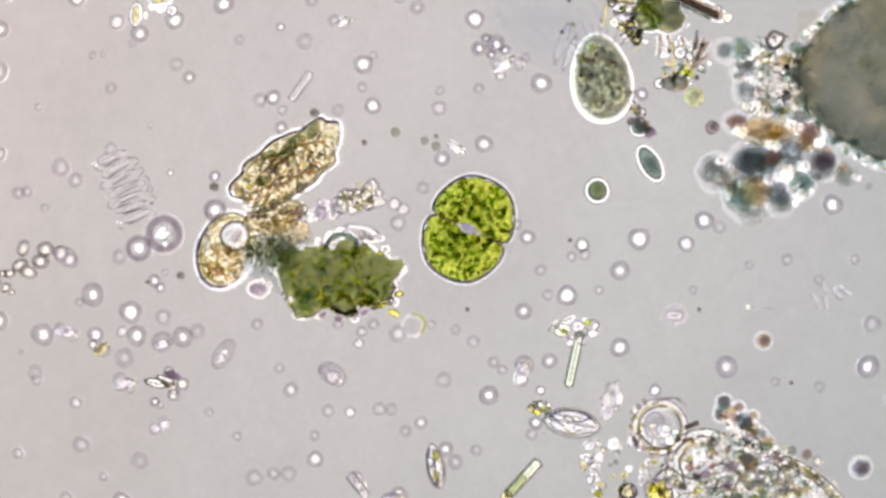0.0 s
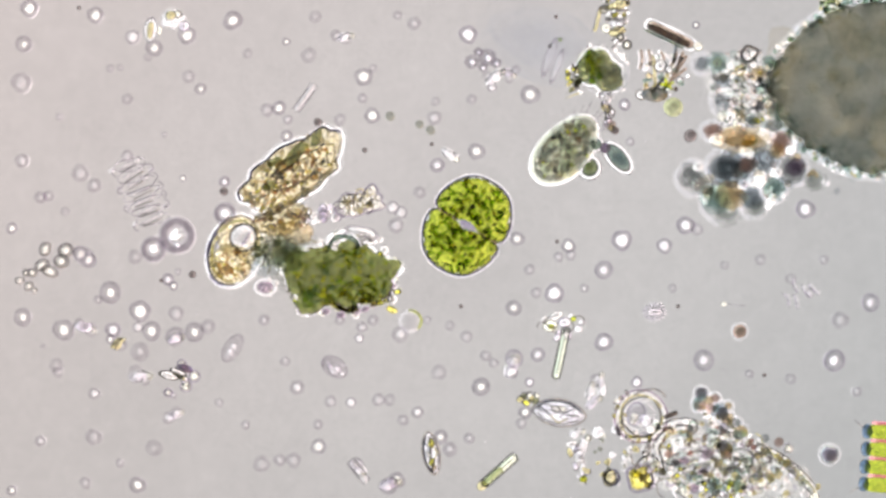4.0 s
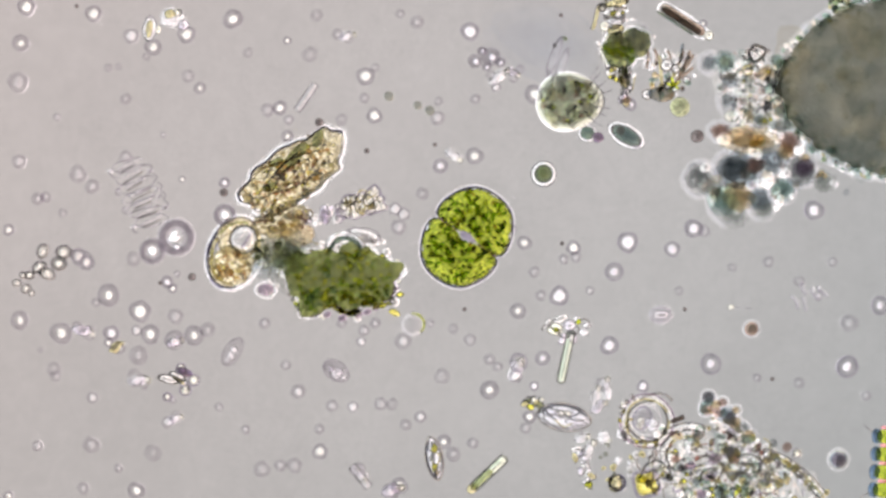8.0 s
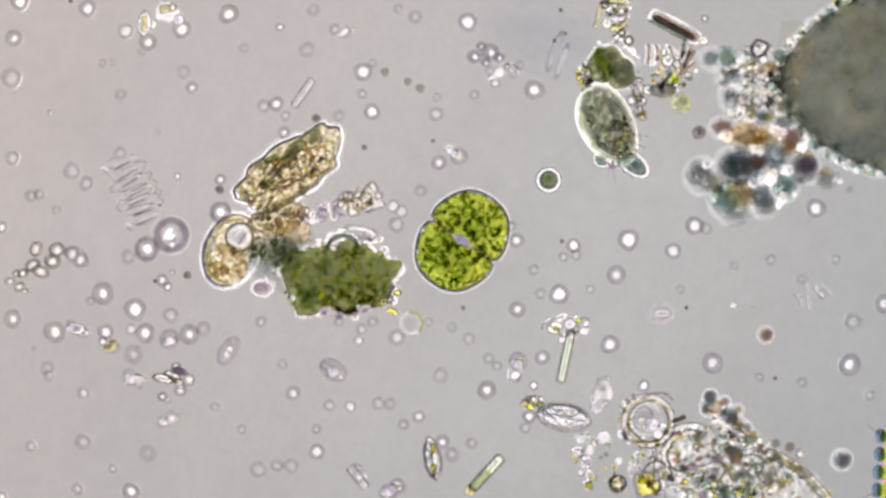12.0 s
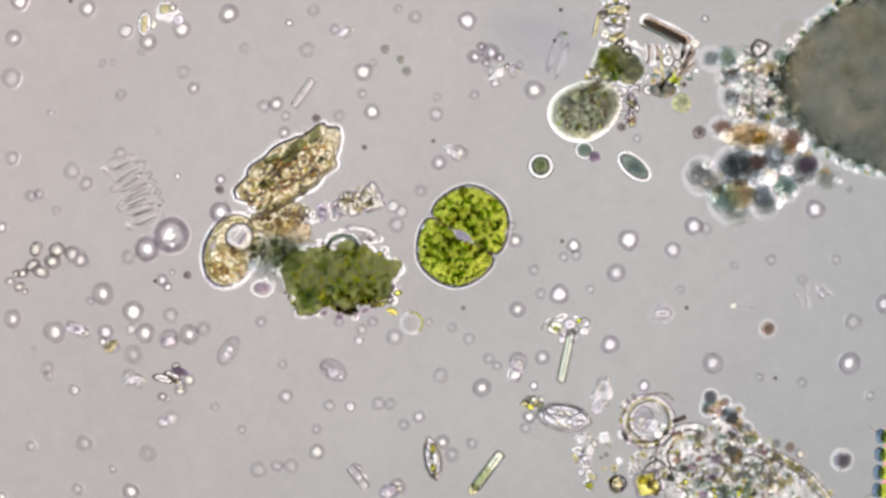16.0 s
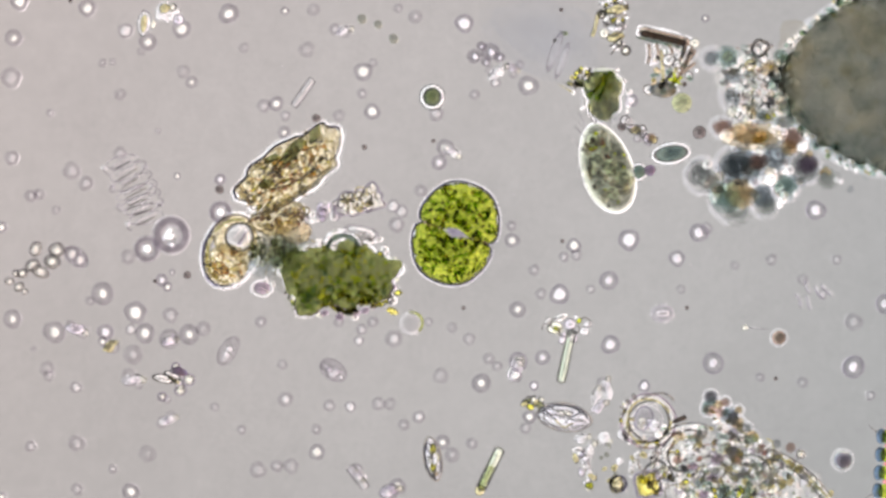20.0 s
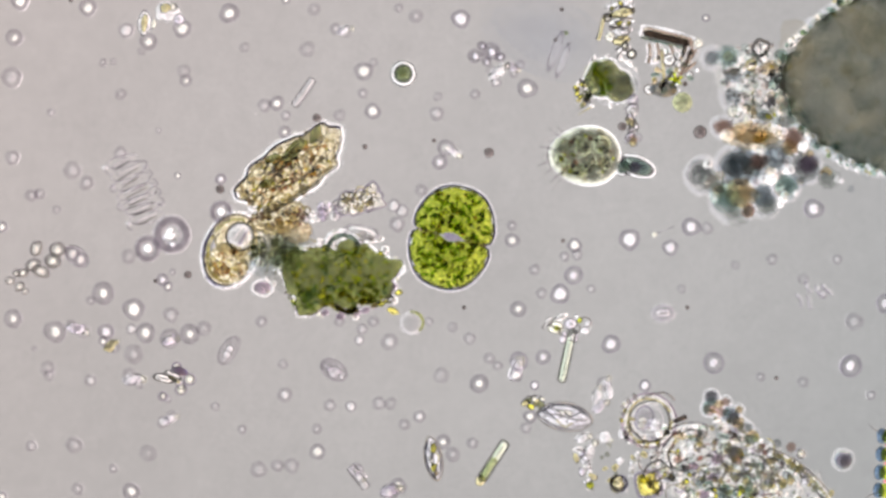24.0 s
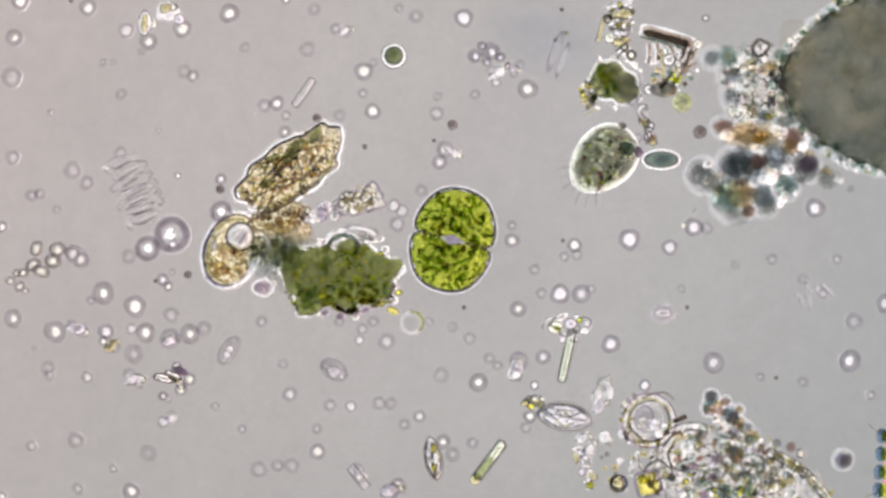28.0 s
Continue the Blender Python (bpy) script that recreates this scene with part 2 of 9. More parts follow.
M_VIOLETKNOB = stain("violet_knob", (0.6, 0.53, 0.6), (0.8, 0.74, 0.8), 1.1, size=9, body=0.05, solid=(0.45, 0.4, 0.45), clear=0.3)
M_LEAF = stain("leaf_green_bead", (0.4, 0.46, 0.36), (0.6, 0.64, 0.46), 1.12, size=10, bump=0.6, body=0.1, solid=(0.46, 0.5, 0.38), clear=0.25)
M_TEAL = stain("green_bead", (0.5, 0.58, 0.46), (0.66, 0.72, 0.52), 1.2, clear=0.25)
M_RIM = stain("violet_edge", (0.2, 0.19, 0.27), (0.36, 0.34, 0.42), 1.3, size=10, body=0.2, solid=(0.16, 0.14, 0.2), clear=0.1)
M_EDGE = stain("dark_edge", (0.48, 0.48, 0.5), (0.75, 0.71, 0.66), 1.25, size=14, body=0.1, solid=(0.3, 0.3, 0.3), clear=0.3)
M_RODBROWN = stain("rod_brown", (0.5, 0.43, 0.38), (0.78, 0.72, 0.66), 1.25, size=16, clear=0.2)
M_YELLOWISH = stain("yellowish_rim", (0.66, 0.62, 0.42), (0.93, 0.9, 0.72), 1.24, size=8, clear=0.2)
M_HALOCOAT = stain("jelly_coat", (0.99, 0.99, 1), (1, 1, 1), 1.036, clear=0.0)
M_EDGE2 = stain("faint_edge", (0.56, 0.54, 0.57), (0.84, 0.82, 0.84), 1.6, size=14, clear=0.36)
M_RODPALE = stain("rod_pale", (0.74, 0.8, 0.7), (0.92, 0.94, 0.88), 1.65, size=22, clear=0.3)
M_FAINTROD = stain("rod_faint", (0.8, 0.78, 0.8), (0.94, 0.93, 0.93), 1.7, size=22, clear=0.66)


def loose(name, tint, size=24):
    """Thin matter that only dims and tints what passes: each skin of it takes its share."""
    m = bpy.data.materials.new(name)
    m.use_nodes = True
    n, l = m.node_tree.nodes, m.node_tree.links
    n.clear()
    out = n.new("ShaderNodeOutputMaterial")
    co = n.new("ShaderNodeTexCoord")
    tex = n.new("ShaderNodeTexNoise")
    tex.inputs["Scale"].default_value = 1 / (size * U)
    tex.inputs["Detail"].default_value = 4
    mix = n.new("ShaderNodeMix")
    mix.data_type = "RGBA"
    mix.inputs["A"].default_value = (*[v ** 1.7 for v in tint], 1)
    mix.inputs["B"].default_value = (*[v ** 0.3 for v in tint], 1)
    pass_on = n.new("ShaderNodeBsdfTransparent")
    l.new(co.outputs["Object"], tex.inputs["Vector"])
    l.new(tex.outputs[0], mix.inputs["Factor"])
    l.new(mix.outputs["Result"], pass_on.inputs["Color"])
    l.new(pass_on.outputs[0], out.inputs["Surface"])
    return m


S_NAVY = loose("loose_navy", (0.885, 0.897, 0.905), 14)
S_SLATE = loose("loose_slate", (0.895, 0.9, 0.9))
S_GREY = loose("loose_grey", (0.935, 0.94, 0.935))
S_TEAL = loose("loose_teal", (0.88, 0.912, 0.905))
S_TAN = loose("loose_tan", (0.945, 0.92, 0.87))
S_AMBER = loose("loose_amber", (0.965, 0.94, 0.85))
S_RED = loose("loose_red_brown", (0.92, 0.885, 0.87))
S_PLUM = loose("loose_plum", (0.91, 0.885, 0.912))
S_DARK = loose("loose_dark", (0.8, 0.8, 0.81))
S_GREENHAZE = loose("loose_green", (0.885, 0.9, 0.835))
S_PLASM = loose("loose_plasm", (0.868, 0.875, 0.845), 10)
S_VACUOLE = loose("loose_vacuole", (0.93, 0.94, 0.91))
S_SMEAR = loose("loose_smear", (0.95, 0.96, 0.962), 12)
S_WARMSMEAR = loose("loose_warm_smear", (0.975, 0.962, 0.93), 12)
# tint of the puff that imitates a soft bluish shadow
S_SHADOW = loose("loose_blue_veil", (0.99, 0.992, 0.996), 60)
M_SKIN = stain("clear_skin", (0.88, 0.89, 0.84), (0.97, 0.97, 0.94), 1.018, size=14, bump=0.6, bump_size=11, clear=0.3)
M_VAC = stain("clear_vacuole", (0.86, 0.88, 0.82), (0.96, 0.97, 0.93), 1.07, size=12, clear=0.15)
M_FLAKE = stain("tan_flake", (0.8, 0.78, 0.68), (0.98, 0.97, 0.92), 1.2, size=8, bump=1.5, bump_size=8, clear=0.4)
M_OPENFLAKE = stain("open_flake", (0.8, 0.79, 0.74), (0.97, 0.96, 0.94), 1.18, size=8, bump=1.4, bump_size=8, clear=0.48)
M_LEAFGRAIN = stain("leaf_green_fold", (0.42, 0.6, 0.06), (0.72, 0.82, 0.2), 1.25, size=5, clear=0.25)
M_AMBERGRAIN = stain("amber_fleck", (0.66, 0.5, 0.28), (0.86, 0.7, 0.46), 1.2, size=5, clear=0.35)
M_SEAM = stain("seam_line", (0.5, 0.42, 0.36), (0.72, 0.62, 0.56), 1.1, size=8, clear=0.35)
M_LILAC = stain("lilac_jelly", (0.84, 0.8, 0.88), (0.94, 0.92, 0.96), 1.02, size=12, clear=0.1)


# ---- building helpers (lengths in grid steps) ----
def at(u, v, z=0.0):
    return Vector(((u - CU) * U, (CV - v) * U, z * U))


def part(name, bm, material, parent, label="", m=None):
    me = bpy.data.meshes.new(name)
    bm.to_mesh(me)
    bm.free()
    me.materials.append(material)
    for p in me.polygons:
        p.use_smooth = True
    ob = new(name, me)
    ob.parent = parent
    if m is not None:
        ob.matrix_basis = m
    return tagged(ob, label)


def again(ob, u, v, z, parent, rz=0.0, s=1.0, flat=1.0, name=None):
    """Another piece on the mesh of ob, placed in its parent's grid."""
    o = new(name or ob.name.split(".")[0], ob.data)
    o.parent = parent
    o.matrix_basis = Matrix.LocRotScale(Vector((u, v, z)) * U, Euler((0, 0, radians(rz))), (s, s, s * flat))
    return o


def thing(name, u, v, label, category, rz=0.0, group="", kind="", z=0.0):
    ob = new(name)
    ob.matrix_basis = pose(*at(u, v, z), 0, 0, rz)
    ob.empty_display_size = 0.005
    return tagged(ob, label, category, group, kind)


def solo(name, bm, material, u, v, label, category, rz=0.0, group="", z=0.0):
    ob = part(name, bm, material, None)
    ob.matrix_basis = pose(*at(u, v, z), 0, 0, rz)
    return tagged(ob, label, category, group)


def lump(rx, ry, rz, amp=0.0, freq=1.5, seed=0.0, sub=3, lift=True):
    """A rounded, uneven lump that rests on its lowest point."""
    bm = bmesh.new()
    bmesh.ops.create_icosphere(bm, subdivisions=sub, radius=1)
    off = Vector((seed * 7.3, seed * 3.1, seed * 5.7))
    for v in bm.verts:
        k = 1 + amp * (noise.noise(v.co * freq + off) + 0.5 * noise.noise(v.co * freq * 2.7 + off))
        v.co = Vector((v.co.x * rx * k, v.co.y * ry * k, v.co.z * rz * k)) * U
    if lift:
        low = min(v.co.z for v in bm.verts)
        for v in bm.verts:
            v.co.z -= low
    return bm


def pillow(outline, thick, rings=9, segs=56, power=2.4, amp=0.0, seed=0.0, inner=1.0):
    """A cushion over a closed outline(angle) -> (x, y), domed above and below."""
    bm = bmesh.new()
    off = Vector((seed, seed * 2.3, 0))
    levels = [math.sin((i + 1) / rings * math.pi / 2) for i in range(rings)]
    def ring(rho, sign):
        row = []
        for k in range(segs):
            x, y = outline(2 * math.pi * k / segs)
            x, y = x * rho * inner, y * rho * inner
            z = sign * thick * (max(0.0, 1 - rho ** power)) ** 0.5
            d = 1 + amp * noise.noise(Vector((x, y, z)) / 16 + off)
            row.append(bm.verts.new((x * U * d, y * U * d, (z * d + thick) * U)))
        return row
    rim = ring(1.0, 1)
    for sign in (1, -1):
        prev = rim
        for rho in reversed(levels[:-1]):
            cur = ring(rho, sign)
            for k in range(segs):
                quad = [prev[k], prev[(k + 1) % segs], cur[(k + 1) % segs], cur[k]]
                bm.faces.new(quad if sign > 0 else quad[::-1])
            prev = cur
        mid = bm.verts.new((0, 0, (thick + sign * thick) * U))
        for k in range(segs):
            tri = [prev[k], prev[(k + 1) % segs], mid]
            bm.faces.new(tri if sign > 0 else tri[::-1])
    return bm


def skirt(outline, width, height, segs=64, wobble=0.0):
    """A clear bevel added round an outline as its bright halo: slopes outward to the glass, open in the middle."""
    bm = bmesh.new()
    rows = []
    for grow, z in ((-width * 0.5, 0), (-width * 0.5, height), (0, height), (width, 0)):
        row = []
        for k in range(segs):
            x, y = outline(2 * math.pi * k / segs)
            r = math.hypot(x, y)
            f = (r + grow) / r * (1 + wobble * noise.noise(Vector((x, y, 0)) / 18))
            row.append(bm.verts.new((x * f * U, y * f * U, z * U)))
        rows.append(row)
    for a, b in zip(rows, rows[1:] + rows[:1]):
        for k in range(segs):
            bm.faces.new((a[k], b[k], b[(k + 1) % segs], a[(k + 1) % segs]))
    bmesh.ops.recalc_face_normals(bm, faces=bm.faces)
    return bm


def gumdrop(r, peak=0.45, tall=0.8, wobble=0.0, seed=0.0, segs=22, steep=0.84, wall=False):
    """A small flat-bottomed grain with steep sides; its cone middle is shaped to look bright."""
    bm = bmesh.new()
    steps = [peak * 0.12, peak, peak + (1 - peak) * 0.45, peak + (1 - peak) * 0.8, 1.0]
    top = tall * 0.9
    rows = []
    for q in steps:
        if q <= peak:
            z = top + steep * (peak - q)
        else:
            f = (q - peak) / (1 - peak)
            z = top * math.sqrt(max(0.0, 1 - f ** 1.6))
        row = []
        for k in range(segs):
            a = 2 * math.pi * k / segs
            d = 1 + wobble * noise.noise(Vector((math.cos(a), math.sin(a), seed * 3.7)))
            row.append(bm.verts.new((q * r * d * math.cos(a) * U, q * r * d * math.sin(a) * U, z * r * U)))
        rows.append(row)
    tip = bm.verts.new((0, 0, (top + steep * peak) * r * U))
    for k in range(segs):
        bm.faces.new((rows[0][k], rows[0][(k + 1) % segs], tip))
    for a, b in zip(rows, rows[1:]):
        for k in range(segs):
            f = bm.faces.new((b[k], b[(k + 1) % segs], a[(k + 1) % segs], a[k]))
            # outer faces carry the painted dark ring, middle ones a fainter tint
            f.material_index = (0 if a is rows[0] else 2 if a is rows[1] else 1) if wall else 0
    bottom = bm.faces.new([rows[-1][k] for k in reversed(range(segs))])
    bottom.material_index = 2 if wall else 0
    return bm


def tube(path, radius, steps=24, sides=8, taper=0.0, closed=False):
    """A round strand along path(f), f from 0 to 1."""
    bm = bmesh.new()
    rows = []
    for i in range(steps if closed else steps + 1):
        f = i / steps
        p, q = Vector(path(f)), Vector(path(min(f + 0.01, 1.01)))
        d = (q - p).normalized() if (q - p).length > 1e-9 else Vector((1, 0, 0))
        side = d.cross(Vector((0, 0, 1)))
        side = side.normalized() if side.length > 1e-6 else Vector((1, 0, 0))
        up = side.cross(d)
        r = radius * (1 - taper * f)
        if i in (0, steps) and not closed:
            r *= 0.45
        rows.append([bm.verts.new((p + (side * math.cos(a) + up * math.sin(a)) * r) * U)
                     for a in (2 * math.pi * k / sides for k in range(sides))])
    for a, b in zip(rows, rows[1:] + (rows[:1] if closed else [])):
        for k in range(sides):
            bm.faces.new((a[k], a[(k + 1) % sides], b[(k + 1) % sides], b[k]))
    if not closed:
        bm.faces.new(rows[0][::-1])
        bm.faces.new(rows[-1])
    bmesh.ops.recalc_face_normals(bm, faces=bm.faces)
    return bm


def bar(length, radius, sides=12, taper=0.0):
    return tube(lambda f: ((f - 0.5) * length, 0, radius), radius, 14, sides, taper)


def fat_ring(hole, thin, thick, turn, flat=0.7, segs=60, sides=12):
    """A ring round a hole, thin on one side and swelling to `thick` towards the angle `turn`."""
    bm = bmesh.new()
    rows = []
    for i in range(segs):
        a = 2 * math.pi * i / segs
        r = thin + (thick - thin) * (0.5 + 0.5 * math.cos(a - radians(turn))) ** 1.4
        r *= 1 + 0.16 * noise.noise(Vector((3 * math.cos(a), 3 * math.sin(a), 2.2)))
        mid = hole + r
        row = []
        for k in range(sides):
            q = 2 * math.pi * k / sides
            d = mid + r * math.cos(q)
            row.append(bm.verts.new((d * math.cos(a) * U, d * math.sin(a) * U, (thick + r * math.sin(q)) * flat * U)))
        rows.append(row)
    for i in range(segs):
        p, n = rows[i], rows[(i + 1) % segs]
        for k in range(sides):
            bm.faces.new((p[k], n[k], n[(k + 1) % sides], p[(k + 1) % sides]))
    bmesh.ops.recalc_face_normals(bm, faces=bm.faces)
    low = min(v.co.z for v in bm.verts)
    for v in bm.verts:
        v.co.z -= low
    return bm


def loop(radius, thick, wobble=0.0, seed=0.0, segs=40, sides=8, arc=1.0):
    """A closed (or part of a) ring lying on the glass."""
    def path(f):
        a = 2 * math.pi * f * arc
        r = radius * (1 + wobble * noise.noise(Vector((math.cos(a), math.sin(a), seed))))
        return (r * math.cos(a), r * math.sin(a), thick)
    return tube(path, thick, segs, sides, closed=arc >= 1)


def oval(rx, ry, boxy=1.0):
    def outline(a):
        c, s = math.cos(a), math.sin(a)
        return (rx * math.copysign(abs(c) ** boxy, c), ry * math.copysign(abs(s) ** boxy, s))
    return outline


def puff(parent, x, y, rx, ry, mat, zc, seed=0.0, rz=0.0, layers=(1.24, 1.08, 0.92, 0.76, 0.58), amp=0.14, name="blob", label=""):
    """A clump with a loose outline: shells of ever denser matter, one within the other."""
    outer = None
    for i, f in enumerate(layers):
        bm = lump(rx * f, ry * f, min(rx, ry) * 0.7 * f, amp, 1.6, seed + 0.13 * i, 3, lift=False)
        if outer is None:
            outer = part(name, bm, mat, parent, label, pose(x * U, y * U, zc * U, 0, 0, rz))
        else:
            part("layer", bm, mat, outer, "")
    return outer


# fainter halos, imitated by added clear bevels of several widths
def soft_halo(parent, x, y, rx, ry, height, widths=(4, 8), material=None, label="soft bright border"):
    for w in widths:
        part("sheath", skirt(oval(rx + 0.2 * w, ry + 0.2 * w), w, height, 36, 0.12), material or M_MIST, parent, label, Matrix.Translation(Vector((x, y, 0)) * U))


def puff_core(r):
    return lump(r, r, r * 0.6, 0.2, 1.8, r * 0.3, 3)


# ---- the glass slide ----
bm = bmesh.new()
bmesh.ops.create_cube(bm, size=1)
for v in bm.verts:
    v.co = Vector((v.co.x * 1.4, v.co.y * 1.0, v.co.z * 0.03 - 0.0151))
bmesh.ops.bevel(bm, geom=bm.edges[:], offset=0.003, segments=2, affect="EDGES")
slide = part("ground", bm, M_SLIDE, None, "clear glass microscope slide, lit from below")
tagged(slide, category="glass slide", kind="structure")

# ---- the two-lobed green alga ----
def cell_outline(a):
    """The two-lobed cell from above: two rounded halves that meet in a nick on either side."""
    c, s = abs(math.cos(a)), abs(math.sin(a))
    r = 1 / ((c / 73) ** 2.15 + (s / 90.5) ** 2.15) ** (1 / 2.15)
    off = abs((math.degrees(a) + 90) % 180 - 90)
    r -= 7.5 * math.exp(-(off / 4.2) ** 2) + 4.5 * math.exp(-(off / 11) ** 2)
    r *= 1 + 0.018 * math.exp(-((off - 62) / 15) ** 2)
    return (r * math.cos(a), r * math.sin(a))


def plastid_outline(a):
    """One green half: following the wall outward, straight along the middle of the cell, with a dent at its centre."""
    f = (a / (2 * math.pi)) % 1
    if f < 0.66:
        x, y = cell_outline(math.pi * (0.045 + 0.91 * f / 0.66))
        return (x * 0.975, y * 0.975 - 36)
    x = -66 + 132 * (f - 0.66) / 0.34
    return (x, -35.7 + 3.4 * abs(x / 66) ** 8 + 7.5 * math.exp(-((x - 2) / 14) ** 2))


def green_desmid():
    ob = thing("green_alga", 819, 418, "bright green two-lobed algal cell with a thin clear wall", "alga")
    rng = random.Random(5)
    part("cell_wall", pillow(cell_outline, 26, rings=12, segs=180, power=3.0), M_WALL, ob, "thin grey-violet clear cell wall")
    part("wall_border", tube(lambda f: (*[v * 1.006 for v in cell_outline(2 * math.pi * f)], 26), 2.3, 240, 6, closed=True), M_RIM, ob, "dark violet-grey edge of the wall")
    for side in (1, -1):
        turn = 0 if side > 0 else 180
        mid = 36 * side
        body = part("chloroplast", pillow(plastid_outline, 20, rings=18, segs=110, power=2.2, amp=0.05, seed=side + 2.0), M_GREEN, ob,
                    "grainy yellow-green chloroplast", pose(0, mid * U, 6 * U, 0, 0, turn))
        def top(r):
            return 26 + 19 * math.sqrt(max(0, 1 - r ** 2.2))
        protos = {}
        for name, mat, count, shape, label in (("grain", M_GRAIN, 60, gumdrop(4.4, 0.5, 0.6, 0.4, side, 10), "bright yellow-green grain"),
                                               ("green_grain", M_LEAFGRAIN, 70, lump(6.5, 2.6, 2.2, 0.3, seed=side + 6.0, sub=2), "bright leaf-green fold"),
                                               ("dark_grain", M_MOSS, 12, lump(3.6, 2.2, 2.0, 0.35, seed=side + 3.0, sub=2), "dark green speck"),
                                               ("amber_grain", M_AMBERGRAIN, 12, lump(3.6, 2.4, 2.0, 0.3, seed=side + 9.0, sub=2), "small amber speck")):
            for k in range(count):
                a, r = rng.uniform(0, 2 * math.pi), rng.uniform(0.03, 0.88) ** 0.6
                x, y = plastid_outline(a)
                z, s = top(r), rng.uniform(0.5, 1.3)
                if name not in protos:
                    protos[name] = part(name, shape, mat, body, label, Matrix.Translation(Vector((x * r, y * r, z - 3)) * U))
                else:
                    again(protos[name], x * r, y * r, z - 4 * s, body, rng.uniform(0, 360), s)
        for end in (1, -1):
            part("seam", tube(lambda f, end=end, side=side: (end * (22 + 42 * f), side * (1.6 - 0.4 * f), 46 - 16 * f * f), 1.3, 14, 6), M_SEAM, ob, "fine red-brown seam line")
    part("sheath", skirt(lambda a: [v * 1.03 for v in cell_outline(a)], 3, 14, 200), M_THINGLOW, ob, "thin clear bevel imitating a halo round the cell")
    part("isthmus", lump(17, 7, 5, 0.12, sub=3), M_LILAC, ob, "clear pale lilac isthmus between the lobes", pose(2 * U, 0, 46 * U, 0, 0, -6))
    part("isthmus_grain", gumdrop(4.5, 0.6, 0.5, 0.3, 2.0, 12), M_GRAIN, ob, "bright yellow grain by the isthmus", pose(-8 * U, -11 * U, 48 * U))
    return ob


desmid = green_desmid()


# ---- the amber husk and the green clump beside it ----
def grains(parent, kinds, count, spot, rng, zmax=10, low=0.6, high=1.4, flat=0.8):
    """Grains scattered by spot(rng) -> (x, y) on a thing; kinds are made once and then shared."""
    protos = []
    for k in range(count):
        x, y = spot(rng)
        s, z = rng.uniform(low, high), rng.uniform(0, zmax)
        i = rng.randrange(len(kinds))
        name, material, r, amp, label = kinds[i]
        have = [p for p in protos if p[0] == i]
        if len(have) < 2:
            p = part(name, lump(r, r * rng.uniform(0.65, 1), r * 0.8, amp, seed=rng.uniform(0, 9), sub=2), material, parent, label,
                     Matrix.LocRotScale(Vector((x, y, z)) * U, Euler((0, 0, rng.uniform(0, 6))), (s, s, s * flat)))
            protos.append((i, p))
        else:
            again(rng.choice(have)[1], x, y, z, parent, rng.uniform(0, 360), s, flat)


def scatter_on(parent, kinds, count, spot, rng, top):
    """Flat flecks lying on the surface z = top(x, y) of a thing."""
    made = {}
    for k in range(count):
        x, y = spot(rng)
        i, s = rng.randrange(len(kinds)), rng.uniform(0.5, 1.4)
        name, material, size, amp, label = kinds[i]
        z = top(x, y) - size * 0.4
        if i not in made:
            made[i] = part(name, lump(size, size * 0.7, size * 0.5, amp, 1.8, i + 2.0, 2), material, parent, label, Matrix.Translation(Vector((x, y, z)) * U))
        else:
            again(made[i], x, y, z, parent, rng.uniform(0, 360), s, 0.6)


def glints(parent, material, count, spot, rng, zs, r=4.0, name="glint", label="tiny cone imitating a glint", top=None):
    """Tiny cones on top of a thing: imitated sparkle where clear, specks where stained."""
    first = None
    for k in range(count):
        x, y = spot(rng)
        z, f = rng.uniform(*zs), rng.uniform(0.5, 1.3)
        z += top(x, y) if top else 0
        if first is None:
            first = part(name, gumdrop(r, 0.55, 0.6, 0.5, count * 0.1, 10), material, parent, label, Matrix.Translation(Vector((x, y, z)) * U))
        else:
            again(first, x, y, z, parent, rng.uniform(0, 360), f)


def in_oval(cx, cy, rx, ry, turn=0.0, rim=False):
    def spot(rng):
        a, r = rng.uniform(0, 2 * math.pi), (rng.uniform(0.88, 1.08) if rim else rng.uniform(0, 1) ** 0.5)
        x, y = rx * r * math.cos(a), ry * r * math.sin(a)
        t = radians(turn)
        return cx + x * math.cos(t) - y * math.sin(t), cy + x * math.sin(t) + y * math.cos(t)
    return spot


def dome(cx, cy, rx, ry, thick, turn):
    """Height of a cushion's upper face over (x, y)."""
    c, s = math.cos(radians(turn)), math.sin(radians(turn))
    def top(x, y):
        p, q = (x - cx) * c + (y - cy) * s, (y - cy) * c - (x - cx) * s
        return thick * (1 + max(0.0, 1 - (math.hypot(p / rx, q / ry)) ** 2.4) ** 0.5)
    return top


def husk_outline(a):
    c, s = math.cos(a), math.sin(a)
    w = 1 + 0.07 * math.sin(3 * a + 1) + 0.05 * math.sin(5 * a) + 0.035 * math.sin(9 * a + 2) + 0.03 * math.sin(13 * a)
    return (103 * w * math.copysign(abs(c) ** 0.95, c), 48 * w * math.copysign(abs(s) ** 0.78, s) * (1 + 0.10 * c))


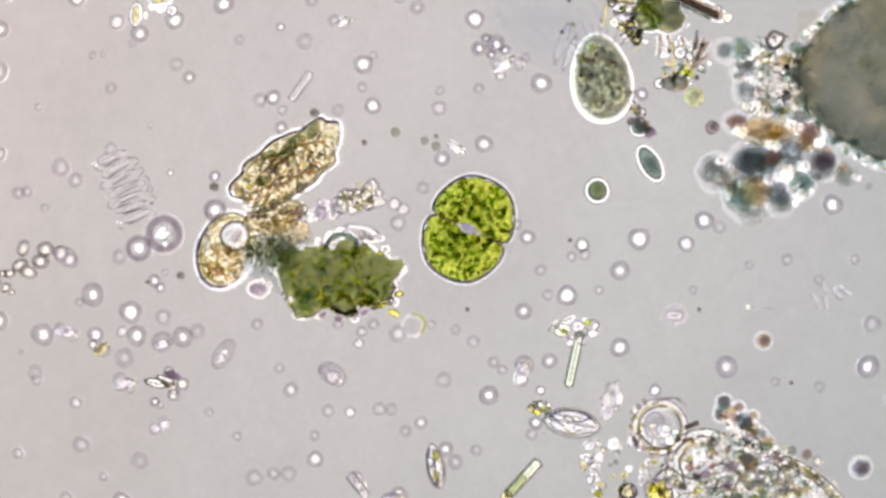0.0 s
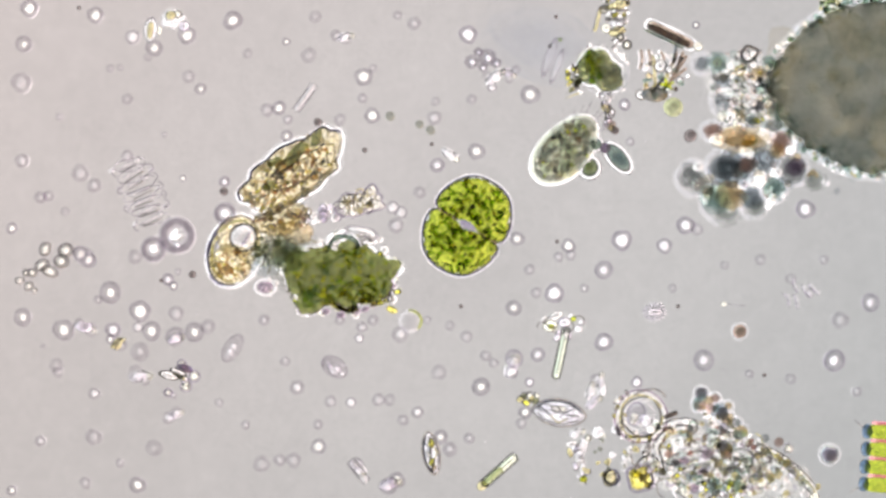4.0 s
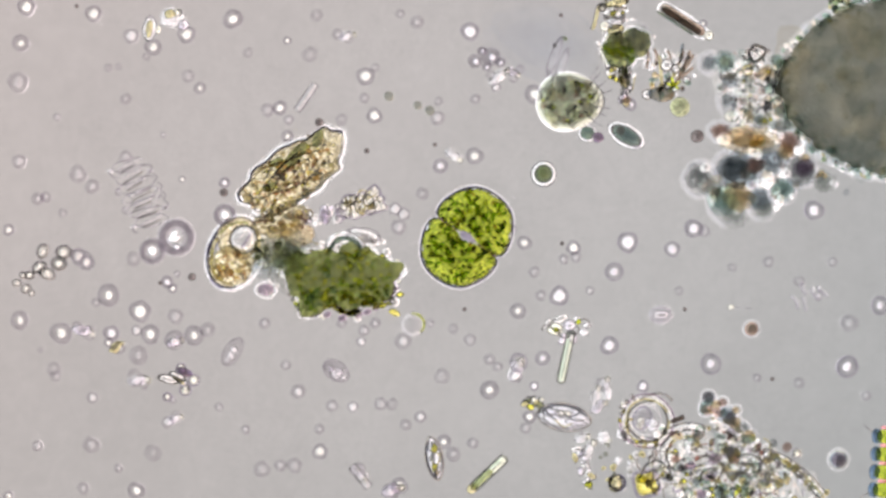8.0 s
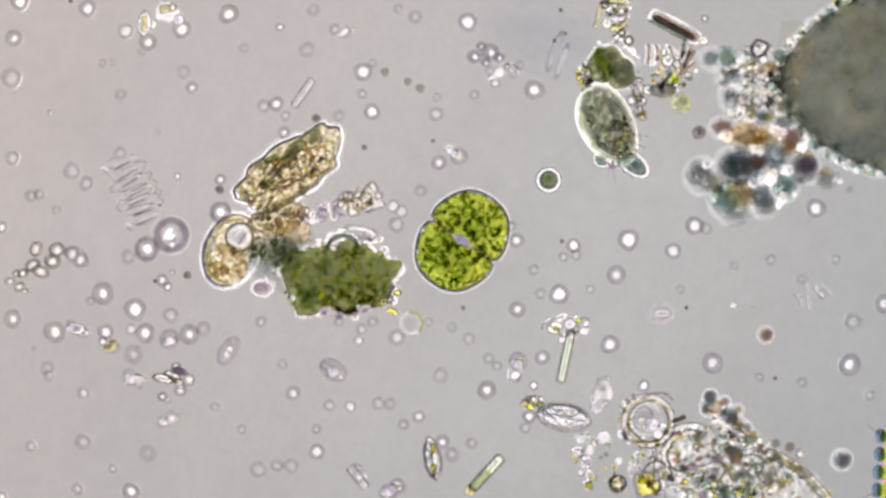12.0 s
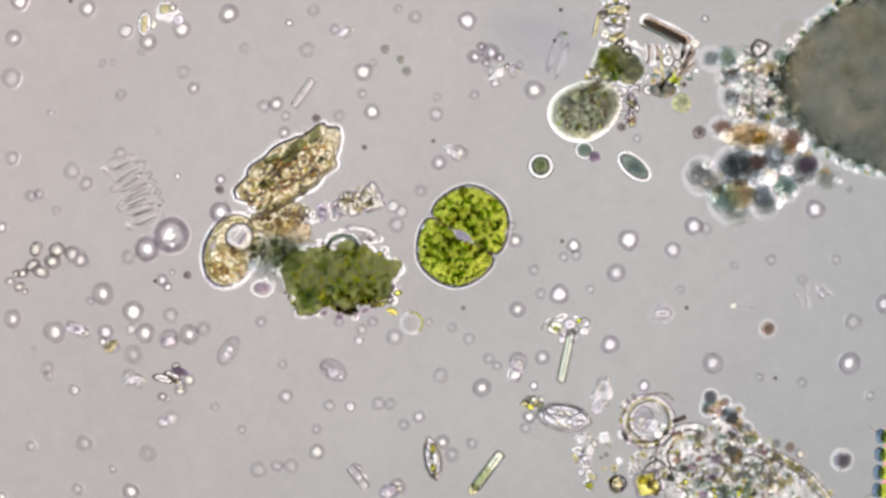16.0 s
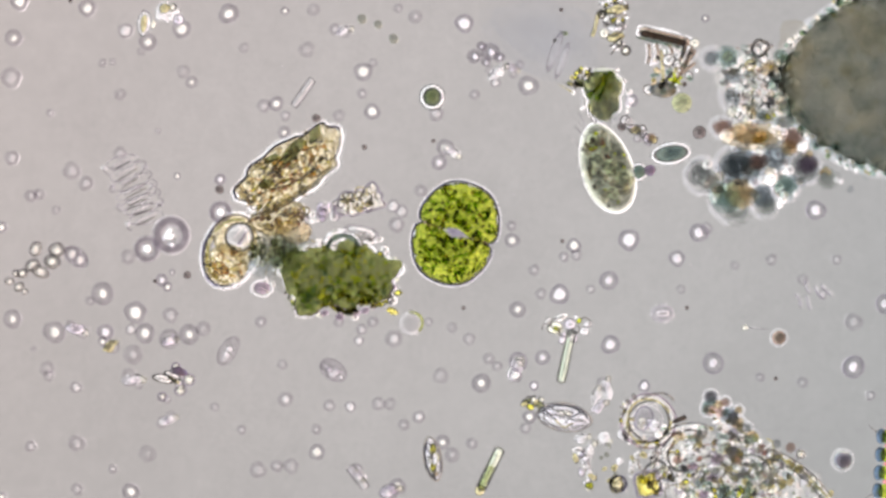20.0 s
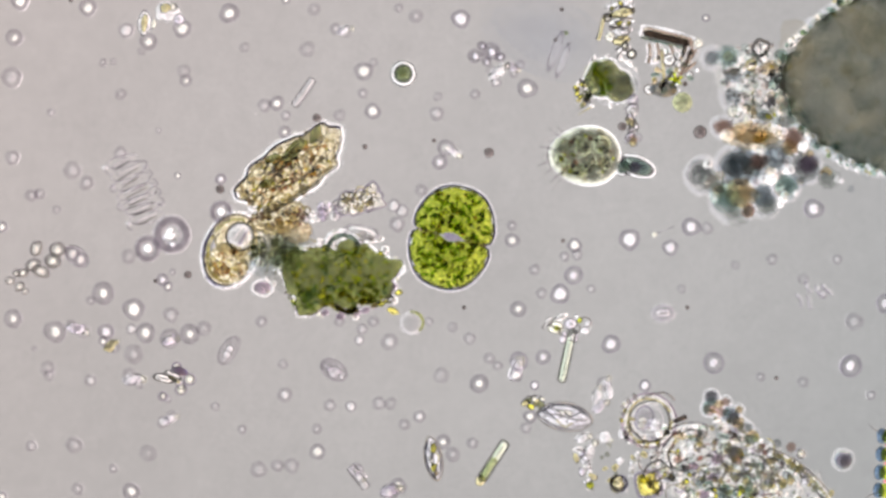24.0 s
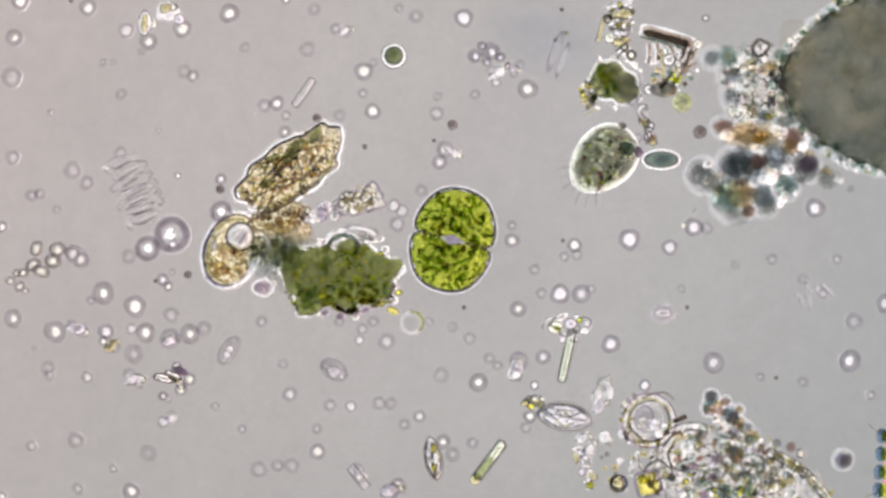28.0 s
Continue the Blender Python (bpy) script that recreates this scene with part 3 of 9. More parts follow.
def curls(parent, kinds, count, spot, rng, top):
    """Short curled fibres lying on a thing; kinds are (material, radius, label)."""
    made = {}
    for k in range(count):
        x, y = spot(rng)
        i, form = rng.randrange(len(kinds)), rng.randrange(3)
        material, r, label = kinds[i]
        z, s = top(x, y) + rng.uniform(-1, 2), rng.uniform(0.6, 1.3)
        if (i, form) not in made:
            made[i, form] = part("curl", loop(r, r * 0.24, 0.6, i * 3.1 + form, 12, 5, 0.3 + 0.17 * form), material, parent, label, Matrix.Translation(Vector((x, y, z)) * U))
        else:
            again(made[i, form], x, y, z, parent, rng.uniform(0, 360), s, 0.7)


def amber_husk():
    ob = thing("brown_husk", 470, 360, "torn amber-brown plant husk with dark edges", "husk")
    rng = random.Random(11)
    tilt = 35
    upper = pose(42 * U, 57 * U, 0, 0, 0, tilt)
    part("upper_lobe", pillow(husk_outline, 17, rings=14, segs=90, amp=0.10, seed=3.0), M_AMBER, ob, "granular amber-brown pointed lobe", upper)
    part("lobe_edge", tube(lambda f: (*husk_outline(math.pi * (0.02 + 0.93 * f)), 17), 2.6, 60, 6), M_RIM, ob, "dark grey-blue edge", upper)
    part("lobe_edge", tube(lambda f: (*husk_outline(math.pi * (0.95 + 1.05 * f)), 17), 1.7, 60, 6), M_EDGE, ob, "fine grey edge", upper)
    part("pale_band", tube(lambda f: (*[v * 0.92 for v in husk_outline(math.pi * (1.45 + 0.68 * f))], 22), 3.4, 40, 6), M_SPARK, ob, "pale bright band along the edge", upper)
    part("yellow_band", tube(lambda f: (*[v * 0.86 for v in husk_outline(math.pi * (1.3 + 0.5 * f))], 26), 2.2, 40, 6), M_YELLOWISH, ob, "yellowish line inside the edge", upper)
    part("sheath", skirt(husk_outline, 10, 21), M_BRIGHT, ob, "clear bevel imitating a bright halo", upper)
    # the lower lobe: an egg with a clear vesicle near its upper end
    egg = pose(-60 * U, -84 * U, 0, 0, 0, -22)
    rim = oval(47, 65)
    part("lower_lobe", pillow(lambda a: (41 * math.cos(a), 37 * math.sin(a)), 11, rings=10, segs=50, amp=0.12, seed=2.0), M_AMBER, ob, "rounded amber lobe below a clear vesicle", pose(-69 * U, -107 * U, 0, 0, 0, 8))
    part("lobe_ring", fat_ring(23, 4, 13, 165), M_AMBER, ob, "amber wall round the vesicle", pose(-45 * U, -60 * U, 0))
    part("lobe_edge", tube(lambda f: (*rim(2 * math.pi * (0.44 + 0.4 * f)), 12), 3.0, 60, 6, 0.4), M_RIM, ob, "dark violet lower edge", egg)
    part("lobe_edge", tube(lambda f: (*rim(2 * math.pi * (0.2 + 0.26 * f)), 12), 1.8, 40, 6), M_EDGE, ob, "olive upper edge", egg)
    for f0, n in ((0.36, 0.1), (0.5, 0.08), (0.66, 0.1)):
        part("violet_patch", tube(lambda f, f0=f0, n=n: (*[v * 1.04 for v in rim(2 * math.pi * (f0 + n * f))], 10), 3.6, 14, 6, 0.6), M_VEIL_VIOLET, ob, "lilac patch outside the edge", egg)
    part("sheath", skirt(rim, 8, 14, 70), M_THINGLOW, ob, "clear bevel imitating a bright halo", egg)
    part("gold_band", tube(lambda f: (*[v * 0.87 for v in rim(2 * math.pi * (0.46 + 0.36 * f))], 16), 3.4, 60, 6, 0.4), M_YELLOWISH, ob, "golden band inside the edge", egg)
    part("gold_line", tube(lambda f: (*[v * 0.83 for v in rim(2 * math.pi * (0.52 + 0.22 * f))], 22), 1.6, 40, 6), M_GOLD, ob, "bright golden line", egg)
    part("green_band", tube(lambda f: (*[v * 0.88 for v in rim(2 * math.pi * (0.24 + 0.2 * f))], 16), 2.6, 40, 6), M_PALEGREEN, ob, "pale green band inside the edge", egg)
    part("inner_edge", tube(lambda f: (*[v * 0.74 for v in rim(2 * math.pi * (0.42 + 0.3 * f))], 22), 1.2, 50, 6), M_EDGE, ob, "grey inner line", egg)
    part("vesicle", lump(23, 22, 8, 0.15, sub=3), M_SOFT, ob, "clear pale vesicle", pose(-45 * U, -60 * U, 0))
    part("vesicle_rim", loop(24.5, 1.9, 0.08), M_OUTLINE, ob, "dark rim of the vesicle", pose(-45 * U, -60 * U, 14 * U))
    for k, (x, y, rz, length) in enumerate(((-50, -54, 52, 26), (-40, -62, 58, 30), (-46, -70, 48, 18))):
        part("streak", bar(length, 2.0, 6), M_SPARK if k != 1 else M_VEIL_VIOLET, ob, "bright streak in the vesicle" if k != 1 else "lilac streak in the vesicle", pose(x * U, y * U, 15 * U, 0, 0, rz))
    # the ragged middle and the murk that joins it to the green clump
    part("bridge", lump(50, 27, 14, 0.28, 2.0, 4.0), M_AMBER, ob, "ragged brown middle", pose(24 * U, -28 * U, 0, 0, 0, 16))
    part("bridge", lump(30, 22, 10, 0.3, 2.2, 7.0), M_BROWNGRAIN, ob, "ragged olive-brown middle", pose(52 * U, -50 * U, 0, 0, 0, -10))
    for x, y, rx, ry, mat in ((4, -72, 32, 26, S_WARMSMEAR), (10, -92, 40, 28, S_SMEAR), (24, -74, 40, 24, S_SMEAR), (34, -92, 24, 20, S_GREENHAZE), (-4, -104, 26, 20, S_SMEAR), (52, -68, 30, 20, S_GREY)):
        puff(ob, x, y, rx, ry, mat, 22, x * 0.13, 10, (1.3, 1.0, 0.7), 0.3, "murk", "murky grey-green middle")
    for k in range(34):
        a = radians(190 + 5.2 * k)
        far = 16 + 15 * (k % 3)
        x, y = 26 + far * math.cos(a), -62 + far * math.sin(a)
        part("fibre", tube(lambda f, a=a, k=k: (f * 22 * math.cos(a), f * 22 * math.sin(a) + 2 * math.sin(6 * f + k), 2), 1.2, 8, 5), (M_EDGE2, M_FLAKE, M_AMBER_RIM)[k % 3], ob, "fine pale fibre", pose(x * U, y * U, 24 * U))
    grains(ob, (("grain", M_SPARK, 8, 0.4, "clear grain"), ("grain", M_RINGY, 8, 0.4, "violet grain"), ("grain", M_VEIL, 10, 0.4, "grey grain")), 18, in_oval(94, -24, 36, 28), rng, 6, 0.6, 1.4, 0.5)
    on_lobe = dome(42, 57, 106, 50, 17, tilt)
    kinds = (("grain", M_BROWNGRAIN, 7, 0.4, "brown grain"), ("grain", M_AMBER, 8, 0.4, "amber grain"), ("grain", M_CLEAR, 5, 0.3, "clear grain"),
             ("grain", M_AMBER_RIM, 5, 0.4, "brown grain"))
    grains(ob, kinds, 30, in_oval(43, 55, 96, 43, tilt), rng, 24, 0.5, 1.1, 0.5)
    grains(ob, kinds, 18, in_oval(-66, -108, 34, 28), rng, 20, 0.5, 1.1, 0.5)
    grains(ob, kinds, 22, in_oval(24, -26, 48, 24), rng, 24, 0.5, 1.2, 0.5)
    grains(ob, kinds, 22, in_oval(42, 57, 98, 44, tilt, True), rng, 6, 0.5, 1.0)
    swirl = ((M_OUTLINE, 5.5, "dark curled fibre"), (M_EDGE, 6.5, "grey curled fibre"), (M_SPARK, 6, "clear curled fibre"), (M_GOLD, 5, "golden curled fibre"), (M_AMBERGRAIN, 6, "amber curled fibre"), (M_AMBER_RIM, 6, "olive-brown curled fibre"))
    curls(ob, swirl, 120, in_oval(42, 57, 94, 40, tilt), rng, on_lobe)
    curls(ob, swirl, 60, in_oval(24, -26, 50, 24, 12), rng, lambda x, y: 30)
    ashy = ((M_EDGE, 5, "grey curled fibre"), (M_FLAKE, 6, "pale curled fibre"), (M_YELLOWISH, 5, "yellowish curled fibre"), (M_MURK, 7, "grey-green curled fibre"), (M_SPARK, 5, "clear curled fibre"))
    curls(ob, ashy, 80, in_oval(14, -84, 44, 28, -8), rng, lambda x, y: 40)
    grains(ob, (("grain", M_FLAKE, 6, 0.4, "pale grain"), ("grain", M_MURK, 6, 0.4, "grey-green grain"), ("grain", M_SPARK, 5, 0.4, "clear grain")), 30, in_oval(12, -84, 42, 28), rng, 40, 0.5, 1.2, 0.5)
    curls(ob, swirl[1:5], 26, in_oval(-68, -108, 34, 28), rng, lambda x, y: 24)
    glints(ob, M_CLEAR, 50, in_oval(44, 54, 98, 44, tilt), rng, (-2, 1), 4.2, top=on_lobe)
    glints(ob, M_GOLD, 26, in_oval(44, 55, 97, 43, tilt), rng, (-2, 1), 3.4, "golden_glint", top=on_lobe)
    glints(ob, M_REDBROWN, 24, in_oval(36, 46, 60, 22, tilt), rng, (30, 36), 3.4, "speck", "tiny red-brown speck")
    glints(ob, M_SPARK, 22, in_oval(-66, -106, 36, 30), rng, (22, 30), 4.2)
    glints(ob, M_SPARK, 50, in_oval(30, -30, 60, 28), rng, (12, 32), 4.6)
    glints(ob, M_REDBROWN, 14, in_oval(20, -26, 50, 22), rng, (24, 34), 3.4, "speck", "tiny red-brown speck")
    glints(ob, M_OUTLINE, 16, in_oval(43, 55, 98, 44, tilt), rng, (-2, 1), 3.2, "speck", "tiny dark speck", top=on_lobe)
    glints(ob, M_AMBERGRAIN, 26, in_oval(42, 50, 88, 30, tilt), rng, (-2, 2), 4.0, "amber_speck", "tiny orange-brown speck", top=on_lobe)
    glints(ob, M_AMBERGRAIN, 16, in_oval(-66, -106, 30, 24), rng, (26, 32), 3.4, "amber_speck", "tiny orange-brown speck")
    part("clear_hole", lump(25, 9, 7, 0.25, 1.6, 2.0, 3), M_SPARK, ob, "clear pale slit", pose(78 * U, 38 * U, 31 * U, 0, 0, 52))
    part("slit_edge", loop(1, 0.08, 0.2, 1.0, 30, 6), M_OUTLINE, ob, "dark rim of the slit", pose(78 * U, 38 * U, 37 * U, 0, 0, 52) @ Matrix.Diagonal((27, 11, 18, 1)))
    for k, (dy, rad, mat) in enumerate(((0, 2.6, M_SPARK), (6, 2.0, M_OUTLINE), (-5, 1.6, M_OUTLINE))):
        part("streak", tube(lambda f, dy=dy: (-34 + 64 * f, 7 + 16 * f + dy + 3 * math.sin(5 * f), 35), rad, 16, 6), mat, ob, "bright streak along the lobe" if k == 0 else "dark fold", upper)
    for x, y, rx, ry, rz in ((48, 90, 26, 11, 48), (88, 120, 17, 8, 62), (2, 34, 13, 9, 20), (12, 78, 14, 7, 30)):
        part("green_patch", lump(rx, ry, 4, 0.35, 1.8, x * 0.1, 3), M_MURK, ob, "dark olive-green patch", pose(x * U, y * U, 28 * U, 0, 0, rz))
    for k in range(5):
        f = k / 4
        part("fold", tube(lambda g, f=f: ((g - 0.5) * (150 - 50 * abs(f - 0.5)), (f - 0.5) * 56 + 9 * math.sin(5 * g + 7 * f), 33 - 20 * (f - 0.5) ** 2), 1.5, 18, 6),
             M_EDGE if k % 2 else M_AMBER_RIM, ob, "dark crease", upper)
    return ob


amber_husk()


def green_clump():
    ob = thing("green_clump", 600, 488, "dark green lumpy clump of algae against the husk", "algae clump")
    rng = random.Random(21)
    def outline(a):
        r = 1 / math.hypot(math.cos(a) / 98, math.sin(a) / 54)
        for at_deg, grow, wide in ((226, 32, 15), (12, 18, 8), (287, 5, 14), (252, -12, 9), (335, 12, 12), (312, -8, 8), (75, 10, 14), (100, -8, 8), (50, 8, 8), (160, 14, 16)):
            d = (math.degrees(a) - at_deg + 180) % 360 - 180
            r += grow * math.exp(-(d / wide) ** 2)
        r *= 1 + 0.02 * math.sin(17 * a) + 0.02 * math.sin(29 * a + 1)
        return (r * math.cos(a), r * math.sin(a))
    part("body", pillow(outline, 30, rings=16, segs=150, amp=0.10, seed=6.0), M_OLIVE, ob, "dense olive-green body")
    part("body_edge", tube(lambda f: (*outline(math.pi * (1.16 + 0.86 * f)), 28), 1.8, 80, 6), M_VIOLETKNOB, ob, "dark violet lower edge")
    part("sheath", skirt(outline, 7, 16, 150, 0.1), M_BRIGHT, ob, "clear bevel imitating a bright halo")
    part("bubble", lump(14, 11, 6, 0.2, seed=4.0), M_VIOLETKNOB, ob, "small grey-violet bubble", pose(-136 * U, -22 * U, 0))
    part("bubble_edge", loop(1, 0.14, 0.15, 3.0, 30, 6), M_BRIGHT, ob, "clear bright edge of the bubble", pose(-136 * U, -22 * U, 4 * U) @ Matrix.Diagonal((19, 15, 14, 1)))
    def lower_edge(r):
        x, y = outline(radians(r.uniform(248, 345)))
        f = r.uniform(1.02, 1.11)
        return x * f, y * f
    glints(ob, M_GOLD, 34, lower_edge, rng, (0, 6), 5.5, "golden_drop", "bright golden drop")
    # clear cones added to imitate the bright lower edge
    glints(ob, M_BRIGHT, 22, lower_edge, rng, (0, 5), 5.5, "clear_drop", "clear cone imitating the bright edge")
    def top(x, y):
        return 29 + 29 * max(0.03, 1 - (x / 104) ** 2 - (y / 62) ** 2) ** 0.5
    flecks = (("fleck", M_MOSS, 4, 0.5, "dark green fleck"), ("fleck", M_HTEAL, 6, 0.5, "teal fleck"), ("fleck", S_GREENHAZE, 9, 0.5, "soft green fleck"), ("fleck", M_LEAFGRAIN, 4, 0.5, "leaf-green fleck"), ("fleck", M_GRAIN, 3.6, 0.5, "yellow-green fleck"))
    def on_top(r):
        return in_oval(4, -2, 92, 50)(r)
    scatter_on(ob, flecks[1:], 70, on_top, rng, top)
    scatter_on(ob, flecks, 14, in_oval(-62, -46, 24, 20), rng, top)
    fine = ((M_LEAFGRAIN, 4.5, "green curled fibre"), (M_MURK, 6, "grey-green curled fibre"), (M_MOSS, 3.4, "dark green curled fibre"), (M_GRAIN, 3.6, "yellow-green curled fibre"))
    curls(ob, fine, 90, in_oval(6, -2, 90, 50), rng, top)
    curls(ob, fine[:2], 26, in_oval(-62, -44, 26, 22), rng, top)
    glints(ob, M_GRAIN, 50, in_oval(34, -22, 54, 24), rng, (-1, 3), 2.8, "lime_glint", "bright lime facet", top=top)
    kinds = (("grain", M_OLIVE, 9, 0.4, "olive grain"), ("grain", M_GRAIN, 6, 0.3, "yellow-green grain"), ("grain", M_YELLOW, 4, 0.3, "yellow grain"))
    grains(ob, kinds[1:], 16, in_oval(5, -4, 90, 50), rng, 46, 0.4, 0.9, 0.6)
    grains(ob, kinds[1:], 6, in_oval(10, -48, 88, 14), rng, 30)
    for x, y, r in ((-25, -66, 8), (2, -72, 9), (30, -66, 9), (46, -62, 8), (62, -54, 7), (86, -34, 7), (96, -20, 6)):
        part("knob", lump(r, r * 0.75, 6, 0.25, seed=x, sub=2), M_VIOLETKNOB, ob, "dark violet knob on the lower edge", pose(x * U, y * U, 6 * U, 0, 0, 20))
    for x, y, r in ((-30, -36, 9), (-22, -50, 7), (52, -38, 8), (46, -46, 6), (-26, -27, 5)):
        part("gold_blob", lump(r, r * 0.8, 5, 0.3, seed=x, sub=2), M_GOLD, ob, "bright golden blob", pose(x * U, y * U, (top(x, y) - 2) * U))
    glints(ob, M_GOLD, 44, in_oval(20, -6, 70, 44), rng, (-1, 3), 3.4, top=top)
    glints(ob, M_GOLD, 14, in_oval(22, -40, 60, 10), rng, (2, 6), 5.5, top=top)
    glints(ob, M_GOLD, 10, in_oval(40, 44, 40, 14), rng, (0, 4), 5, top=top)
    glints(ob, M_YELLOW, 26, in_oval(-10, 4, 84, 48), rng, (-2, 2), 3.0, "speck", "tiny yellow speck", top=top)
    glints(ob, M_SPARK, 26, in_oval(20, 60, 70, 16), rng, (10, 40), 4.6)
    edge = (("grain", M_CLEAR, 7, 0.3, "clear grain"), ("grain", M_EDGE, 6, 0.4, "dark grain"), ("grain", M_SPARK, 9, 0.3, "pale grain"))
    grains(ob, edge, 26, in_oval(4, -4, 106, 68, 0, True), rng, 8, 0.5, 1.1, 0.6)
    grains(ob, edge, 12, in_oval(10, 62, 60, 16), rng, 10, 0.6, 1.3, 0.5)
    for x, y, rx, ry, mat in ((-98, 2, 22, 24, S_GREY),):
        puff(ob, x, y, rx, ry, mat, 40, x * 0.1, 0, (1.25, 0.9), 0.3, "murk", "murky grey-green margin")
    part("arch", loop(27, 4, 0.1, 2.0, 24, 8, 0.5), M_SEA, ob, "dark teal arch", pose(6 * U, 44 * U, 24 * U, 0, 0, 8))
    part("arch_edge", loop(35, 4.5, 0.1, 2.0, 24, 8, 0.5), M_BRIGHT, ob, "clear bevel imitating a bright halo of the arch", pose(6 * U, 44 * U, 20 * U, 0, 0, 8))
    part("lobe_line", loop(1, 0.1, 0.15, 4.0, 36, 6), M_EDGE2, ob, "grey-violet edge of the lobe", pose(40 * U, 76 * U, 6 * U, 0, 0, -14) @ Matrix.Diagonal((30, 12, 14, 1)))
    part("clear_lobe", lump(26, 10, 7, 0.2, 1.8, 3.0, 3), M_SOFT, ob, "clear pale lobe", pose(40 * U, 76 * U, 0, 0, 0, -14))
    grains(ob, edge, 7, in_oval(-110, -22, 30, 22), rng, 14, 0.5, 1.1, 0.6)
    return ob


green_clump()


# ---- the dark mass and the debris round it ----
def dark_mass():
    ob = thing("dark_detritus", 1572, 146, "large dense dark olive-grey lump of detritus", "detritus")
    rng = random.Random(31)
    part("core", pillow(oval(194, 155, 1.2), 28, rings=26, segs=260, amp=0.05, seed=4.0), M_SMOKE, ob, "dense dark grey-olive core")
    kinds = (("grain", M_TEAL, 7, 0.4, "teal grain"), ("grain", M_GREYGREEN, 7, 0.4, "grey-green grain"), ("grain", M_CLEAR, 6, 0.3, "clear grain"), ("grain", M_SEA, 6, 0.4, "dark teal grain"), ("grain", M_YELLOWISH, 5, 0.4, "yellowish grain"))
    edge = oval(192, 154, 1.2)
    def ring(low, high):
        def spot(r):
            x, y = edge(r.uniform(0, 2 * math.pi))
            f = r.uniform(low, high)
            return x * f, y * f
        return spot
    along, seam = ring(1.03, 1.09), ring(0.93, 1.05)
    grains(ob, kinds, 46, along, rng, 12, 0.3, 0.9, 0.5)
    grains(ob, kinds, 34, in_oval(-78, 150, 26, 16), rng, 16, 0.5, 1.2, 0.6)
    glints(ob, M_SPARK, 130, ring(0.99, 1.1), rng, (2, 14), 4.8)
    glints(ob, M_HTEAL, 90, ring(0.98, 1.09), rng, (8, 20), 5.5, "teal_fleck", "small teal fleck")
    glints(ob, M_EDGE, 50, ring(0.99, 1.06), rng, (8, 20), 3.6, "dark_fleck", "small dark fleck")
    soft = (("clod", S_GREY, 13, 0.5, "loose grey clod"), ("clod", S_TEAL, 9, 0.5, "loose teal clod"), ("clod", S_SLATE, 9, 0.5, "loose slate clod"), ("clod", S_TEAL, 6, 0.5, "loose teal clod"))
    grains(ob, soft, 90, ring(0.99, 1.06), rng, 24, 0.4, 1.2, 0.6)
    fine = (("speck", S_NAVY, 4.5, 0.5, "fine slate grain"), ("speck", S_TEAL, 5, 0.5, "fine teal grain"), ("speck", M_SPARK, 3.6, 0.3, "fine bright grain"), ("speck", S_AMBER, 4, 0.4, "fine yellowish grain"))
    grains(ob, fine, 130, ring(0.99, 1.07), rng, 26, 0.5, 1.1, 0.6)
    def over(x, y):
        return 28 + 28 * max(0.0, 1 - (abs(x / 194) ** 1.8 + abs(y / 155) ** 1.8)) ** 0.5
    smears = (("smear", S_SMEAR, 30, 0.5, "faint slate smear"), ("smear", S_WARMSMEAR, 34, 0.5, "faint brown smear"), ("smear", S_SMEAR, 16, 0.5, "faint slate smear"), ("smear", S_WARMSMEAR, 9, 0.5, "faint yellowish fleck"), ("smear", S_SMEAR, 8, 0.5, "faint dark fleck"))
    scatter_on(ob, soft, 130, seam, rng, over)
    scatter_on(ob, fine, 200, ring(0.9, 1.01), rng, over)
    scatter_on(ob, smears, 190, in_oval(-40, 0, 150, 140), rng, over)
    for w, h in ((7, 9), (12, 8)):
        part("sheath", skirt(oval(200, 161, 1.2), w, h, 160, 0.02), M_GLOW if w < 10 else M_MIST, ob, "clear bevel imitating a bright halo")
    return ob


dark_mass()


